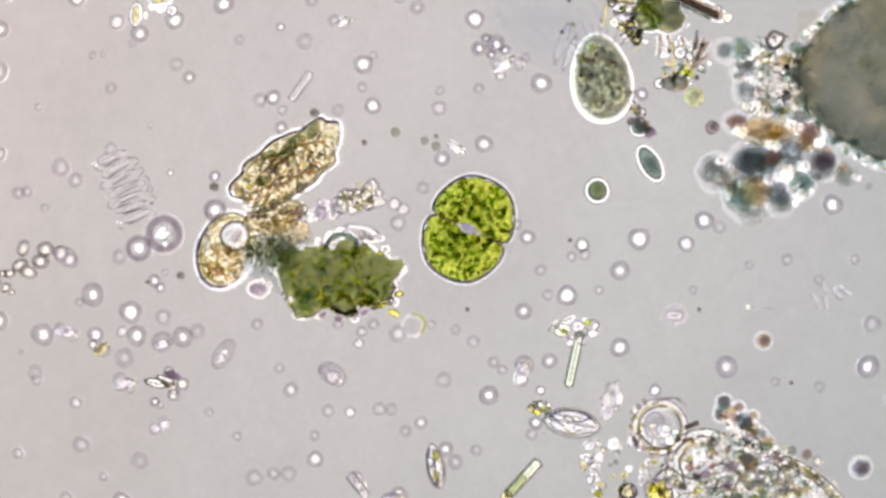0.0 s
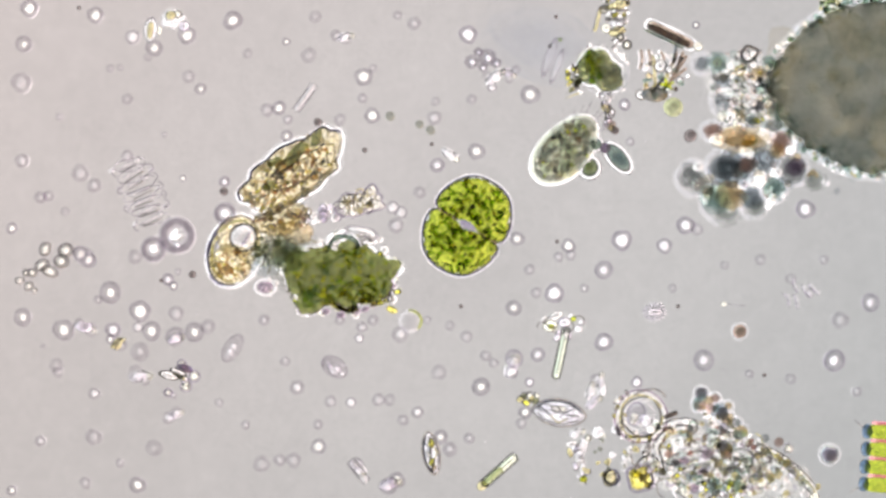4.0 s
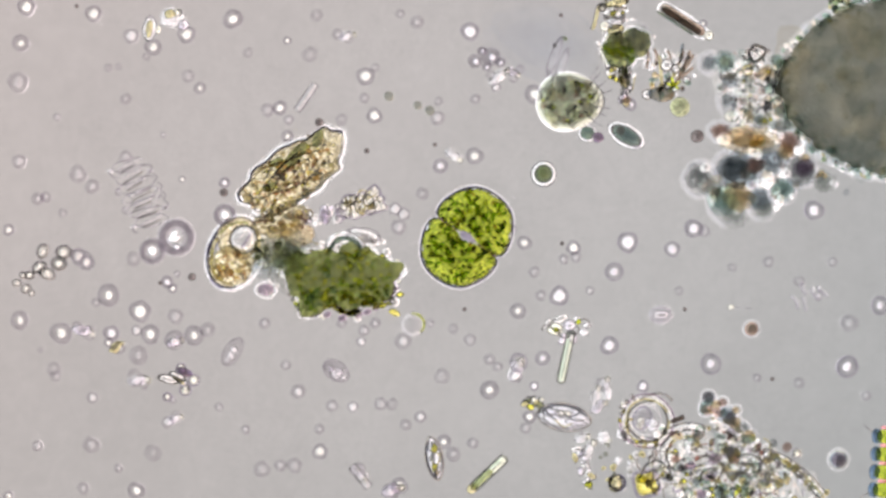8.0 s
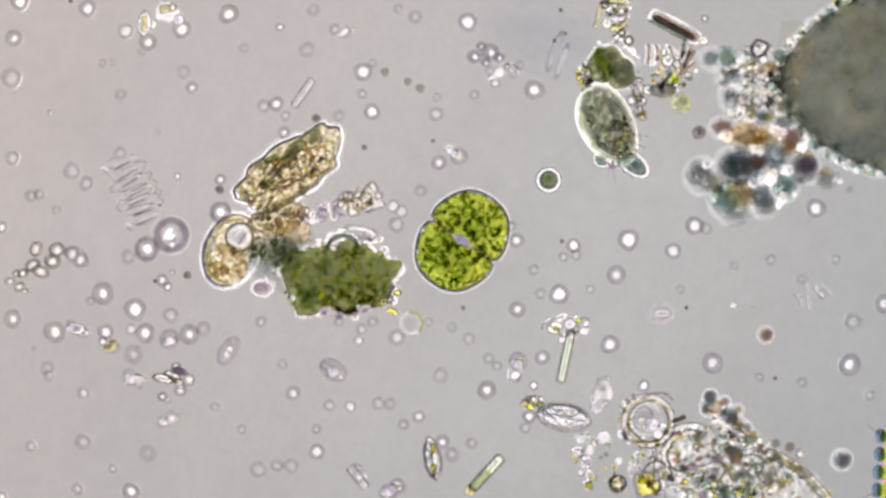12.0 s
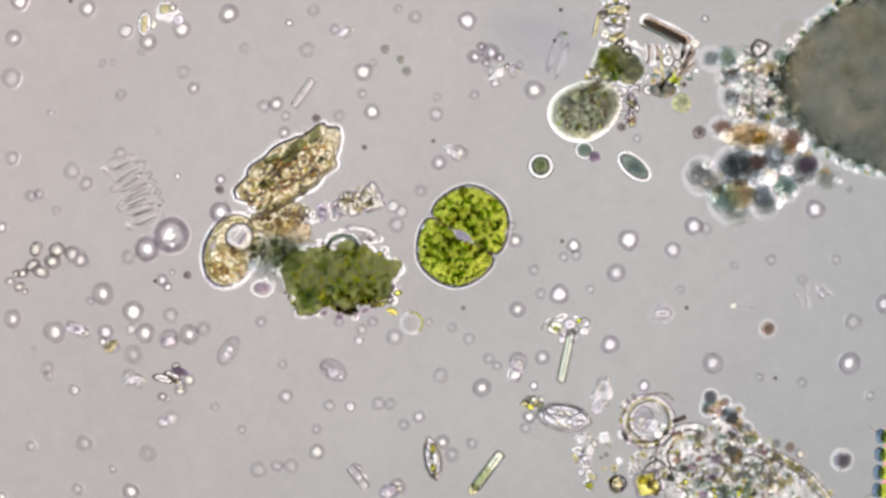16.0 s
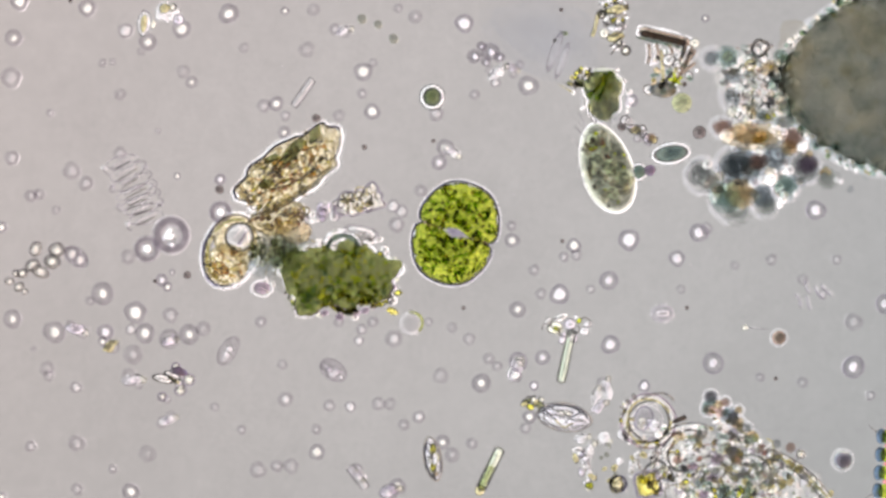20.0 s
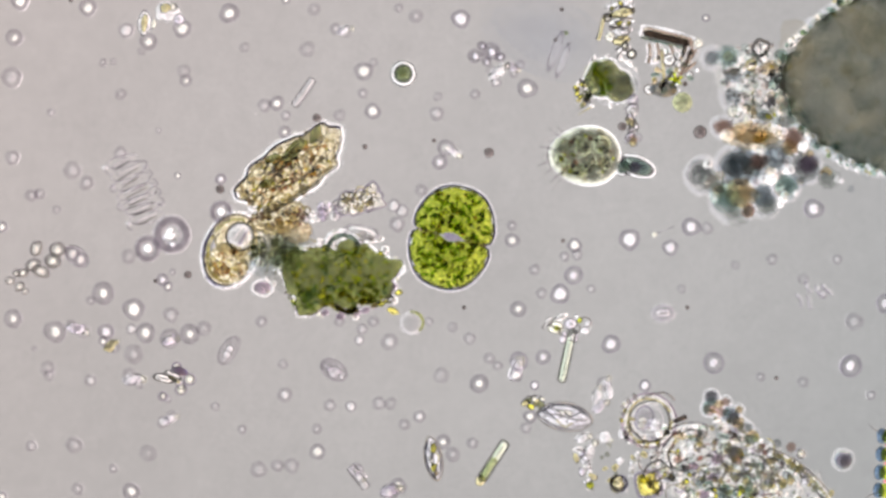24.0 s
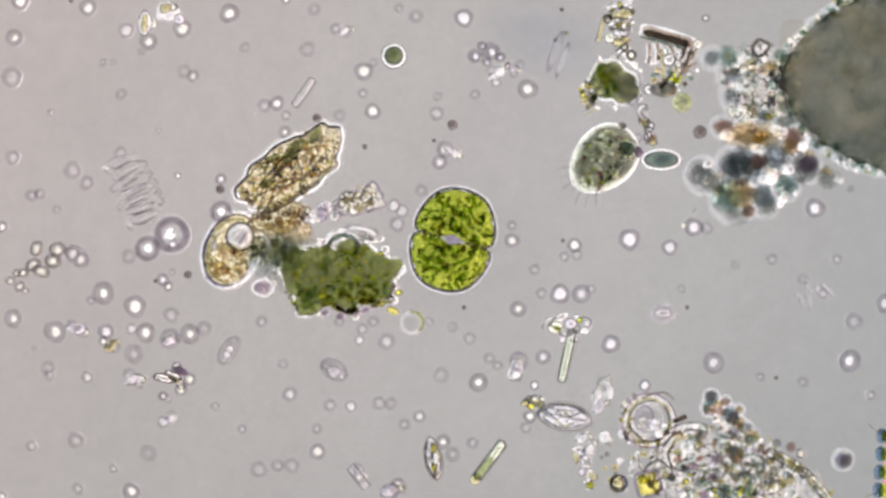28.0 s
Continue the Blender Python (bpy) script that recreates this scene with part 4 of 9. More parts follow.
def debris_bunch():
    ob = thing("debris_cluster", 1330, 250, "bunch of slate, brown and clear round grains", "detritus")
    rng = random.Random(41)
    blobs = ((-44, 148, 17, 17, S_TEAL), (-72, 146, 11, 12, S_NAVY), (-33, 115, 18, 11, S_NAVY), (-35, 78, 12, 17, S_NAVY), (32, 70, 9, 9, S_DARK), (20, 41, 14, 11, S_SLATE),
             (-52, 24, 13, 10, S_RED), (0, 8, 38, 17, S_TAN), (14, 4, 11, 7, S_AMBER), (41, -28, 18, 17, S_NAVY), (-20, -46, 30, 26, S_NAVY), (-26, -44, 20, 18, S_SLATE), (11, -37, 13, 12, S_RED),
             (-92, -58, 15, 19, S_SLATE), (-70, -74, 18, 15, S_GREY), (-20, -93, 22, 20, S_TAN), (-46, -98, 22, 20, S_TEAL), (17, -98, 16, 15, S_NAVY), (59, -80, 15, 15, S_TEAL),
             (93, -46, 21, 21, S_SLATE), (97, -43, 13, 13, S_PLUM), (133, -67, 15, 15, S_GREY), (-26, -126, 18, 16, S_GREY), (28, -118, 14, 12, S_GREY), (60, 34, 14, 12, S_SLATE), (72, 6, 13, 14, S_RED),
             (66, -12, 12, 11, S_TAN), (30, 128, 15, 12, S_TAN), (50, 150, 11, 10, S_TEAL), (46, 104, 12, 12, S_SLATE), (-2, 100, 13, 9, S_GREY), (56, 62, 12, 12, S_SLATE), (2, 60, 15, 9, S_GREY))
    for i, (x, y, rx, ry, mat) in enumerate(blobs):
        low = y < 30
        puff(ob, x, y, rx, ry, mat, min(rx, ry) * 0.9 + 4, i + 0.5, rng.uniform(-25, 25), (1.34, 1.18, 1.02, 0.86, 0.68, 0.5) if low else (1.14, 0.98, 0.8, 0.6), 0.5)
    for x, y, rx, ry in ((-87, -62, 27, 27), (-36, -104, 34, 34), (93, -46, 26, 26), (59, -82, 20, 20), (22, -108, 22, 22), (-52, 24, 17, 14), (-20, -42, 40, 34), (-72, 146, 14, 15), (-35, 78, 17, 21), (10, 4, 44, 24)):
        soft_halo(ob, x, y, rx, ry, 9)
    part("core", puff_core(9), S_AMBER, ob, "yellow-green core", pose(-44 * U, 148 * U, 20 * U))
    # bumpy clear films, added so the gaps look brighter and sparkle
    for k, (x, y, rx, ry) in enumerate(((0, 120, 66, 48), (16, 50, 56, 40))):
        part("film", lump(rx, ry, 9, 0.3, 1.8, k + 2.0, 4), M_FILM, ob, "clear film added to brighten the grain gaps", Matrix.Translation(Vector((x, y, 0)) * U))
    part("shell_ring", loop(14, 3.2, 0.35, 2.0), M_OUTLINE, ob, "dark heart-shaped ring", pose(13 * U, 163 * U, 26 * U))
    part("shell_floor", lump(13, 12, 5, 0.1, sub=3), M_SPARK, ob, "bright middle of the ring", pose(13 * U, 163 * U, 14 * U))
    part("shell_ring", loop(8, 2.4, 0.15, 4.0, 24), M_YELLOWISH, ob, "small yellow ring", pose(-4 * U, 133 * U, 26 * U))
    # clear cones added to imitate bright gaps between the grains
    for x, y, r in ((33, -67, 13), (61, -52, 10), (-8, 87, 10), (30, 95, 10), (-45, 8, 12), (-24, 20, 11), (40, 18, 10), (88, -12, 10), (-68, -100, 9), (46, 76, 8), (-2, 42, 8), (62, 122, 7), (-20, 56, 9)):
        part("clear_drop", gumdrop(r, 0.9, 0.22, 0.5, r + x * 0.1, 22), M_SPARK, ob, "clear cone imitating a bright gap", pose(x * U, y * U, 30 * U, 0, 0, x))
    glints(ob, M_SPARK, 26, in_oval(-6, -66, 96, 60), rng, (20, 40), 8.0, "clear_drop", "clear cone imitating a bright gap")
    kinds = (("grain", M_CLEAR, 8, 0.2, "clear grain"), ("grain", S_NAVY, 7, 0.4, "slate grain"), ("grain", M_BROWNGRAIN, 8, 0.3, "brown grain"), ("grain", M_PALE, 9, 0.2, "pale grain"),
             ("grain", S_RED, 7, 0.3, "red-brown grain"))
    tiny = (("grain", S_NAVY, 8, 0.3, "slate grain"), ("grain", S_RED, 7, 0.3, "red-brown grain"), ("grain", S_TAN, 8, 0.3, "tan grain"), ("grain", S_TEAL, 9, 0.3, "teal grain"), ("grain", S_DARK, 6, 0.3, "dark grain"))
    grains(ob, tiny, 80, in_oval(2, 108, 60, 66), rng, 34, 0.4, 1.1, 0.6)
    glints(ob, M_SPARK, 44, in_oval(0, 104, 62, 72), rng, (20, 38), 5.0)
    curls(ob, ((M_OUTLINE, 6, "dark curled scrap"), (M_SEA, 7, "teal curled scrap"), (M_SPARK, 7, "clear curled scrap"), (M_RODBROWN, 6, "brown curled scrap")), 46, in_oval(4, 104, 58, 68), rng, lambda x, y: 32)
    grains(ob, tiny, 30, in_oval(10, 10, 60, 36), rng, 34, 0.5, 1.2, 0.6)
    grains(ob, tiny, 36, in_oval(0, -74, 84, 48), rng, 34, 0.7, 1.7, 0.6)
    grains(ob, kinds, 14, in_oval(20, 60, 60, 60), rng, 26, 0.6, 1.4, 0.5)
    grains(ob, kinds, 16, in_oval(126, -50, 66, 10, -35), rng, 8, 0.5, 1.2, 0.6)
    glints(ob, M_SPARK, 34, in_oval(14, 80, 70, 90), rng, (10, 36), 6.0)
    glints(ob, M_EDGE, 30, in_oval(4, 110, 56, 70), rng, (10, 36), 4.5, "speck", "tiny dark speck")
    glints(ob, M_GOLD, 10, in_oval(6, 90, 50, 80), rng, (10, 36), 4, "golden_glint")
    return ob


debris_bunch()


def debris_bank():
    ob = thing("debris_bank", 1250, 800, "loose bank of granular detritus with empty shells", "detritus")
    rng = random.Random(51)
    # the round empty shell at the bank's end
    for r, thick, mat, arc, turn, label in ((48, 2.2, M_VIOLETKNOB, 0.98, 0, "dark violet rim of the empty round shell"), (43.5, 2.6, M_SPARK, 0.98, 0, "pale bright rim"), (39.5, 2.0, M_YELLOWISH, 0.95, 20, "yellow-brown inner rim"),
                                            (35.5, 1.9, M_OUTLINE, 0.94, 70, "dark inner rim"), (32, 2.0, M_SPARK, 0.6, 60, "pale innermost rim")):
        part("shell_ring", loop(r, thick, 0.1, 1.0, 60, 8, arc), mat, ob, label, pose(-102 * U, 55 * U, (4 if mat is M_OUTLINE else 0) * U, 0, 0, turn))
    def shell_side(r):
        a, d = r.uniform(radians(120), radians(290)), r.uniform(36, 53)
        return -102 + d * math.cos(a), 58 + d * math.sin(a)
    glints(ob, M_GOLD, 10, shell_side, rng, (4, 8), 4.0, "golden_glint")
    glints(ob, M_EDGE, 14, shell_side, rng, (4, 8), 3.8, "speck", "tiny dark speck")
    glints(ob, M_SPARK, 22, shell_side, rng, (4, 8), 5.0)
    part("violet_oval", lump(15, 20, 6, 0.12, seed=3.0), M_VEIL_FAINT, ob, "pale violet oval", pose(-112 * U, 60 * U, 0, 0, 0, -15))
    part("oval_edge", loop(1, 0.09, 0.1, 2.0, 36, 6), M_VEIL_VIOLET, ob, "violet edge of the oval", pose(-112 * U, 60 * U, 6 * U, 0, 0, -15) @ Matrix.Diagonal((16, 21, 14, 1)))
    part("shell_floor", lump(30, 28, 5, 0.1), M_FAINT, ob, "clear shell floor", pose(-104 * U, 56 * U, 0))
    part("arch", loop(40, 2.6, 0.1, 2.0, 24, 8, 0.26), M_EDGE, ob, "dark violet arch over the shell", pose(-88 * U, 64 * U, 4 * U, 0, 0, 40))
    part("dark_bar", bar(26, 4.5, 8), M_SOOT, ob, "short dark bar", pose(-48 * U, 58 * U, 6 * U, 0, 0, 22))
    # films added to brighten the gaps, and broken shell rims
    for k, (x, y, rx, ry) in enumerate(((-20, -24, 76, 52), (60, -24, 76, 46), (140, -60, 62, 34))):
        part("film", lump(rx, ry, 7, 0.35, 1.8, k + 5.0, 4), M_FILM, ob, "clear granular film added to brighten the bank", Matrix.Translation(Vector((x, y, 0)) * U))
    for r, thick, mat, arc, turn, label in ((68, 2.4, M_EDGE, 0.36, 58, "broken shell rim"), (62, 3.0, M_SPARK, 0.34, 60, "pale broken shell rim"), (56, 2.2, M_OUTLINE, 0.3, 62, "dark broken shell rim"),
                                            (50, 2.8, M_SPARK, 0.34, 56, "pale broken shell rim"), (44, 2.0, M_YELLOWISH, 0.3, 66, "yellowish shell rim")):
        part("shell_ring", loop(r, thick, 0.06, 3.0, 40, 8, arc), mat, ob, label, pose(-26 * U, -16 * U, 4 * U, 0, 0, turn))
    for shift, rad, mat, label in ((0, 2.2, M_YELLOWISH, "long yellowish strand"), (7, 1.8, M_EDGE, "dark strand edge"), (-7, 1.8, M_EDGE, "dark strand edge"), (3, 2.4, M_SPARK, "bright strand")):
        part("strand", tube(lambda f, shift=shift: (112 + 104 * f + shift * 0.6, -2 - 84 * f + 14 * math.sin(3 * f) + shift, 8), rad, 24), mat, ob, label)
    part("strand", tube(lambda f: (-70 + 40 * f, -30 - 80 * f, 5), 2.4, 20), M_PALE, ob, "pale strand")
    part("strand", tube(lambda f: (-58 + 44 * f, -28 - 84 * f, 5), 1.4, 20), M_EDGE, ob, "grey strand edge")
    # the row of dark balls on the crest and the knots below
    for i, (x, y, rx, ry, mat) in enumerate(((7, 97, 11, 11, S_DARK), (5, 75, 12, 10, S_RED), (-2, 78, 7, 12, S_TEAL), (32, 88, 8, 8, S_RED), (40, 66, 15, 14, S_NAVY), (46, 60, 10, 12, S_DARK), (34, 70, 6, 8, S_TEAL), (66, 42, 13, 10, S_SLATE), (20, 84, 10, 8, S_TAN), (24, 70, 10, 9, S_RED), (54, 52, 12, 10, S_TAN), (8, 88, 8, 8, S_TEAL), (56, 74, 7, 7, S_TAN), (80, 32, 10, 7, S_TAN),
                                             (18, -13, 11, 10, S_PLUM), (46, 2, 12, 10, S_DARK), (52, -14, 11, 9, S_RED), (82, -22, 10, 9, S_SLATE), (64, -38, 11, 9, S_SLATE), (123, 15, 8, 8, S_SLATE), (148, 8, 9, 9, S_RED),
                                             (-24, -26, 9, 8, S_PLUM), (-52, -14, 8, 7, S_RED), (-40, -30, 9, 7, S_DARK), (76, 22, 14, 8, S_TEAL), (40, 28, 14, 6, S_SLATE), (-62, -46, 8, 7, S_DARK), (-20, -50, 9, 8, S_SLATE), (10, -46, 10, 8, S_PLUM),
                                             (30, -72, 14, 16, S_TEAL), (72, -70, 9, 16, S_TEAL), (-6, -76, 10, 9, S_PLUM), (-48, 30, 8, 8, S_TAN), (-12, 30, 9, 6, S_SLATE))):
        puff(ob, x, y, rx, ry, mat, 12, i + 0.3, rng.uniform(-20, 20), (1.1, 0.96, 0.8, 0.6), 0.2)
        if y > 40 or i in (8, 9, 10, 13, 14):
            soft_halo(ob, x, y, rx * 1.05, ry * 1.05, 8, (4,), M_GLOW if y > 40 else M_MIST, "bright border")
    for k, mat in enumerate((M_GRAIN, S_AMBER, M_TEAL, M_SEA)):
        part("stripe", bar(22, 3.0, 8), mat, ob, "short coloured stripe", pose((58 + 9 * k) * U, -68 * U, 10 * U, 0, 0, 82))
    part("clear_bead", gumdrop(9, 0.7, 0.5, 0.1, 2.0, 20), M_CLEAR, ob, "bright clear bead", pose(167 * U, -4 * U, 0))
    # the square yellow crystal
    part("crystal", pillow(oval(19, 20, 0.5), 9, rings=8, segs=48, power=5.0), M_YELLOW, ob, "square yellow crystal", pose(-104 * U, -57 * U, 0, 0, 0, 12))
    part("crystal_edge", tube(lambda f: (*oval(22, 23, 0.5)(2 * math.pi * f), 8), 3.2, 60, 6), M_VEIL_VIOLET, ob, "violet edge of the crystal", pose(-104 * U, -57 * U, 0, 0, 0, 12))
    part("crystal_mark", lump(4.5, 8, 3, 0.3, seed=5.0, sub=2), M_SOOT, ob, "dark mark in the crystal", pose(-102 * U, -56 * U, 17 * U))
    part("crystal_mark", lump(9, 7, 3, 0.3, seed=7.0, sub=2), M_GOLD, ob, "bright yellow facet", pose(-112 * U, -50 * U, 16 * U))
    part("ring_cell", loop(13, 2.6, 0.15, 3.0, 30), M_RIM, ob, "dark oval ring", pose(-155 * U, -56 * U, 0))
    part("ring_core", gumdrop(9, 0.6, 0.5, 0.3, 3.0, 16), M_SPARK, ob, "bright middle of the ring", pose(-155 * U, -57 * U, 0))
    kinds = (("grain", M_CLEAR, 8, 0.5, "clear grain"), ("grain", M_PALE, 12, 0.5, "pale grain"), ("grain", M_YELLOWISH, 7, 0.5, "yellowish grain"), ("grain", M_SPARK, 7, 0.4, "bright grain"),
             ("grain", M_HGREY, 6, 0.4, "grey-green grain"), ("grain", M_YELLOWISH, 6, 0.5, "yellowish grain"), ("grain", M_SHELL, 10, 0.5, "clear crinkled grain"), ("grain", S_SLATE, 7, 0.4, "slate grain"), ("grain", S_TEAL, 6, 0.4, "teal grain"))
    grains(ob, kinds, 84, in_oval(16, -42, 120, 60), rng, 18, 0.5, 1.3, 0.42)
    grains(ob, kinds, 46, in_oval(60, -4, 84, 40, -35), rng, 16, 0.5, 1.3, 0.42)
    grains(ob, kinds[:5], 44, in_oval(-130, -6, 66, 66), rng, 8, 0.4, 1.1, 0.42)
    grains(ob, kinds, 34, in_oval(160, -62, 60, 34, -30), rng, 12, 0.5, 1.3, 0.42)
    glints(ob, M_SPARK, 110, in_oval(16, -24, 150, 66, -12), rng, (8, 26), 6.0)
    # more cones imitating the bright area below the crest
    glints(ob, M_SPARK, 40, in_oval(40, 46, 52, 16, -38), rng, (2, 10), 6.5, "clear_drop", "clear cone imitating a bright gap")
    grains(ob, kinds[:4], 22, in_oval(44, 40, 50, 16, -38), rng, 8, 0.5, 1.1, 0.42)
    glints(ob, M_GOLD, 14, in_oval(20, -40, 140, 50, -12), rng, (8, 26), 4.5, "golden_glint")
    def on_strand(r):
        f = r.uniform(0, 1)
        return 112 + 104 * f + r.uniform(-8, 6), -2 - 84 * f + 14 * math.sin(3 * f) + r.uniform(-8, 8)
    grains(ob, kinds, 34, on_strand, rng, 10, 0.5, 1.1, 0.5)
    wisps = ((M_HTEAL, 8, "teal curled scrap"), (M_YELLOWISH, 7, "yellowish curled scrap"), (M_SPARK, 9, "clear curled scrap"), (M_HRED, 7, "brown curled scrap"), (M_SPARK, 6, "clear curled scrap"), (M_VEIL_VIOLET, 8, "violet curled scrap"))
    curls(ob, wisps, 80, in_oval(14, -26, 136, 64, -12), rng, lambda x, y: 22)
    soft = (("grain", S_NAVY, 10, 0.3, "navy grain"), ("grain", S_RED, 9, 0.3, "red-brown grain"), ("grain", S_TEAL, 10, 0.3, "teal grain"), ("grain", S_DARK, 6, 0.3, "dark grain"), ("grain", S_AMBER, 9, 0.3, "amber grain"))
    grains(ob, soft, 34, in_oval(20, -22, 126, 58, -12), rng, 26, 0.6, 1.2, 0.7)
    glints(ob, M_OUTLINE, 12, in_oval(10, -20, 130, 62, -12), rng, (8, 26), 4.0, "dark_fleck", "small dark fleck")
    glints(ob, M_EDGE, 22, in_oval(10, -24, 140, 66, -12), rng, (8, 26), 4.6, "speck", "tiny dark speck")
    glints(ob, M_REDBROWN, 10, in_oval(20, -20, 120, 60, -12), rng, (8, 26), 4.6, "brown_speck", "tiny red-brown speck")
    for k in range(44):
        x, y = in_oval(4, -26, 140, 74, -12)(rng)
        r, arc = rng.uniform(9, 26), rng.uniform(0.25, 0.6)
        part("sliver", loop(r, rng.uniform(1.2, 2.4), 0.3, k * 1.7, 16, 6, arc), (M_EDGE, M_YELLOWISH, M_SPARK, M_OUTLINE, M_PALE)[k % 5], ob, "",
             pose(x * U, y * U, rng.uniform(4, 18) * U, 0, 0, rng.uniform(0, 360)))
    return ob


debris_bank()


# ---- the swimming cell by the dark mass and what it tugs about ----
def swimming_cell():
    ob = thing("ciliate", 986, 189, "clear grey-green egg-shaped swimming cell with fine hairs", "ciliate", z=50)
    rng = random.Random(61)
    def egg(rx, ry, rz, amp):
        bm = lump(rx, ry, rz, amp, 1.2, 3.0, 4, lift=False)
        for v in bm.verts:
            v.co.y *= 1 - 0.16 * v.co.x / (84 * U)
        return bm
    part("skin", egg(80, 50, 36, 0.012), M_SKIN, ob, "clear grey-green skin with a dark edge")
    # outer shell added only to imitate the bright halo round the cell
    part("jelly_coat", egg(83.4, 53.4, 39, 0.0), M_HALOCOAT, ob, "clear shell added as the bright halo")
    for f in (0.985, 0.9, 0.76):
        part("plasm", egg(80 * f, 50 * f, 36 * f, 0.03), S_PLASM, ob, "grainy grey-green inside")
    def inside(low, high):
        """A spot in the body, between two shares of its depth."""
        while True:
            p = Vector((rng.uniform(-1, 1), rng.uniform(-1, 1), rng.uniform(-1, 1)))
            if low < p.length < high:
                return p.x * 80, p.y * 50 * (1 - 0.15 * p.x), p.z * 36
    for k, r in enumerate((20, 18, 16, 14, 13, 12, 11, 10, 10, 9, 9, 8, 8)):
        x, y, z = inside(0.3, 0.78)
        vac = part("vacuole", lump(r, r * 0.94, r * 0.9, 0.05, seed=k + 1.0, sub=3, lift=False), M_VAC if k % 3 else S_VACUOLE, ob, "round grey-green vacuole", pose(x * U, y * U, z * U))
        part("glint", lump(r * 0.28, r * 0.25, r * 0.25, 0.2, seed=k + 2.0, sub=2, lift=False), M_SPARK, vac, "bright spot", pose(r * 0.2 * U, -r * 0.15 * U, 0))
    for mat, r, count, label in ((M_SPARK, 4.6, 46, "bright grain"), (M_SOOT, 3.8, 9, "dark grain"), (M_GRAIN, 4.0, 12, "yellow-green grain"), (S_SLATE, 9, 34, "grey grain"), (M_REDBROWN, 4.2, 8, "red-brown grain"), (M_EDGE, 4.6, 22, "grey-brown grain"), (S_TAN, 8, 16, "brownish grain")):
        first = None
        for k in range(count):
            x, y, z = inside(0.2, 0.9)
            if first is None:
                first = part("food_grain", lump(r, r * 0.8, r * 0.8, 0.3, seed=r, sub=2, lift=False), mat, ob, label, pose(x * U, y * U, z * U))
            else:
                again(first, x, y, z, ob, rng.uniform(0, 360), rng.uniform(0.5, 1.25))
    for k in range(9):
        a = radians(-52 + 13 * k)
        p0 = (80 * math.cos(a) * 0.96, 48 * math.sin(a) * 0.96, 6 * math.sin(k * 2.1))
        reach = 26 + 12 * abs(math.sin(k * 1.7))
        part("hair", tube(lambda f, a=a, p0=p0, reach=reach: (p0[0] + reach * f * math.cos(a * 0.8), p0[1] + reach * f * math.sin(a * 0.8) + 3 * f * f, p0[2]), 1.5, 6, 5, 0.6),
             M_EDGE2 if k % 2 else M_FAINTROD, ob, "stiff pale hair")
    return ob


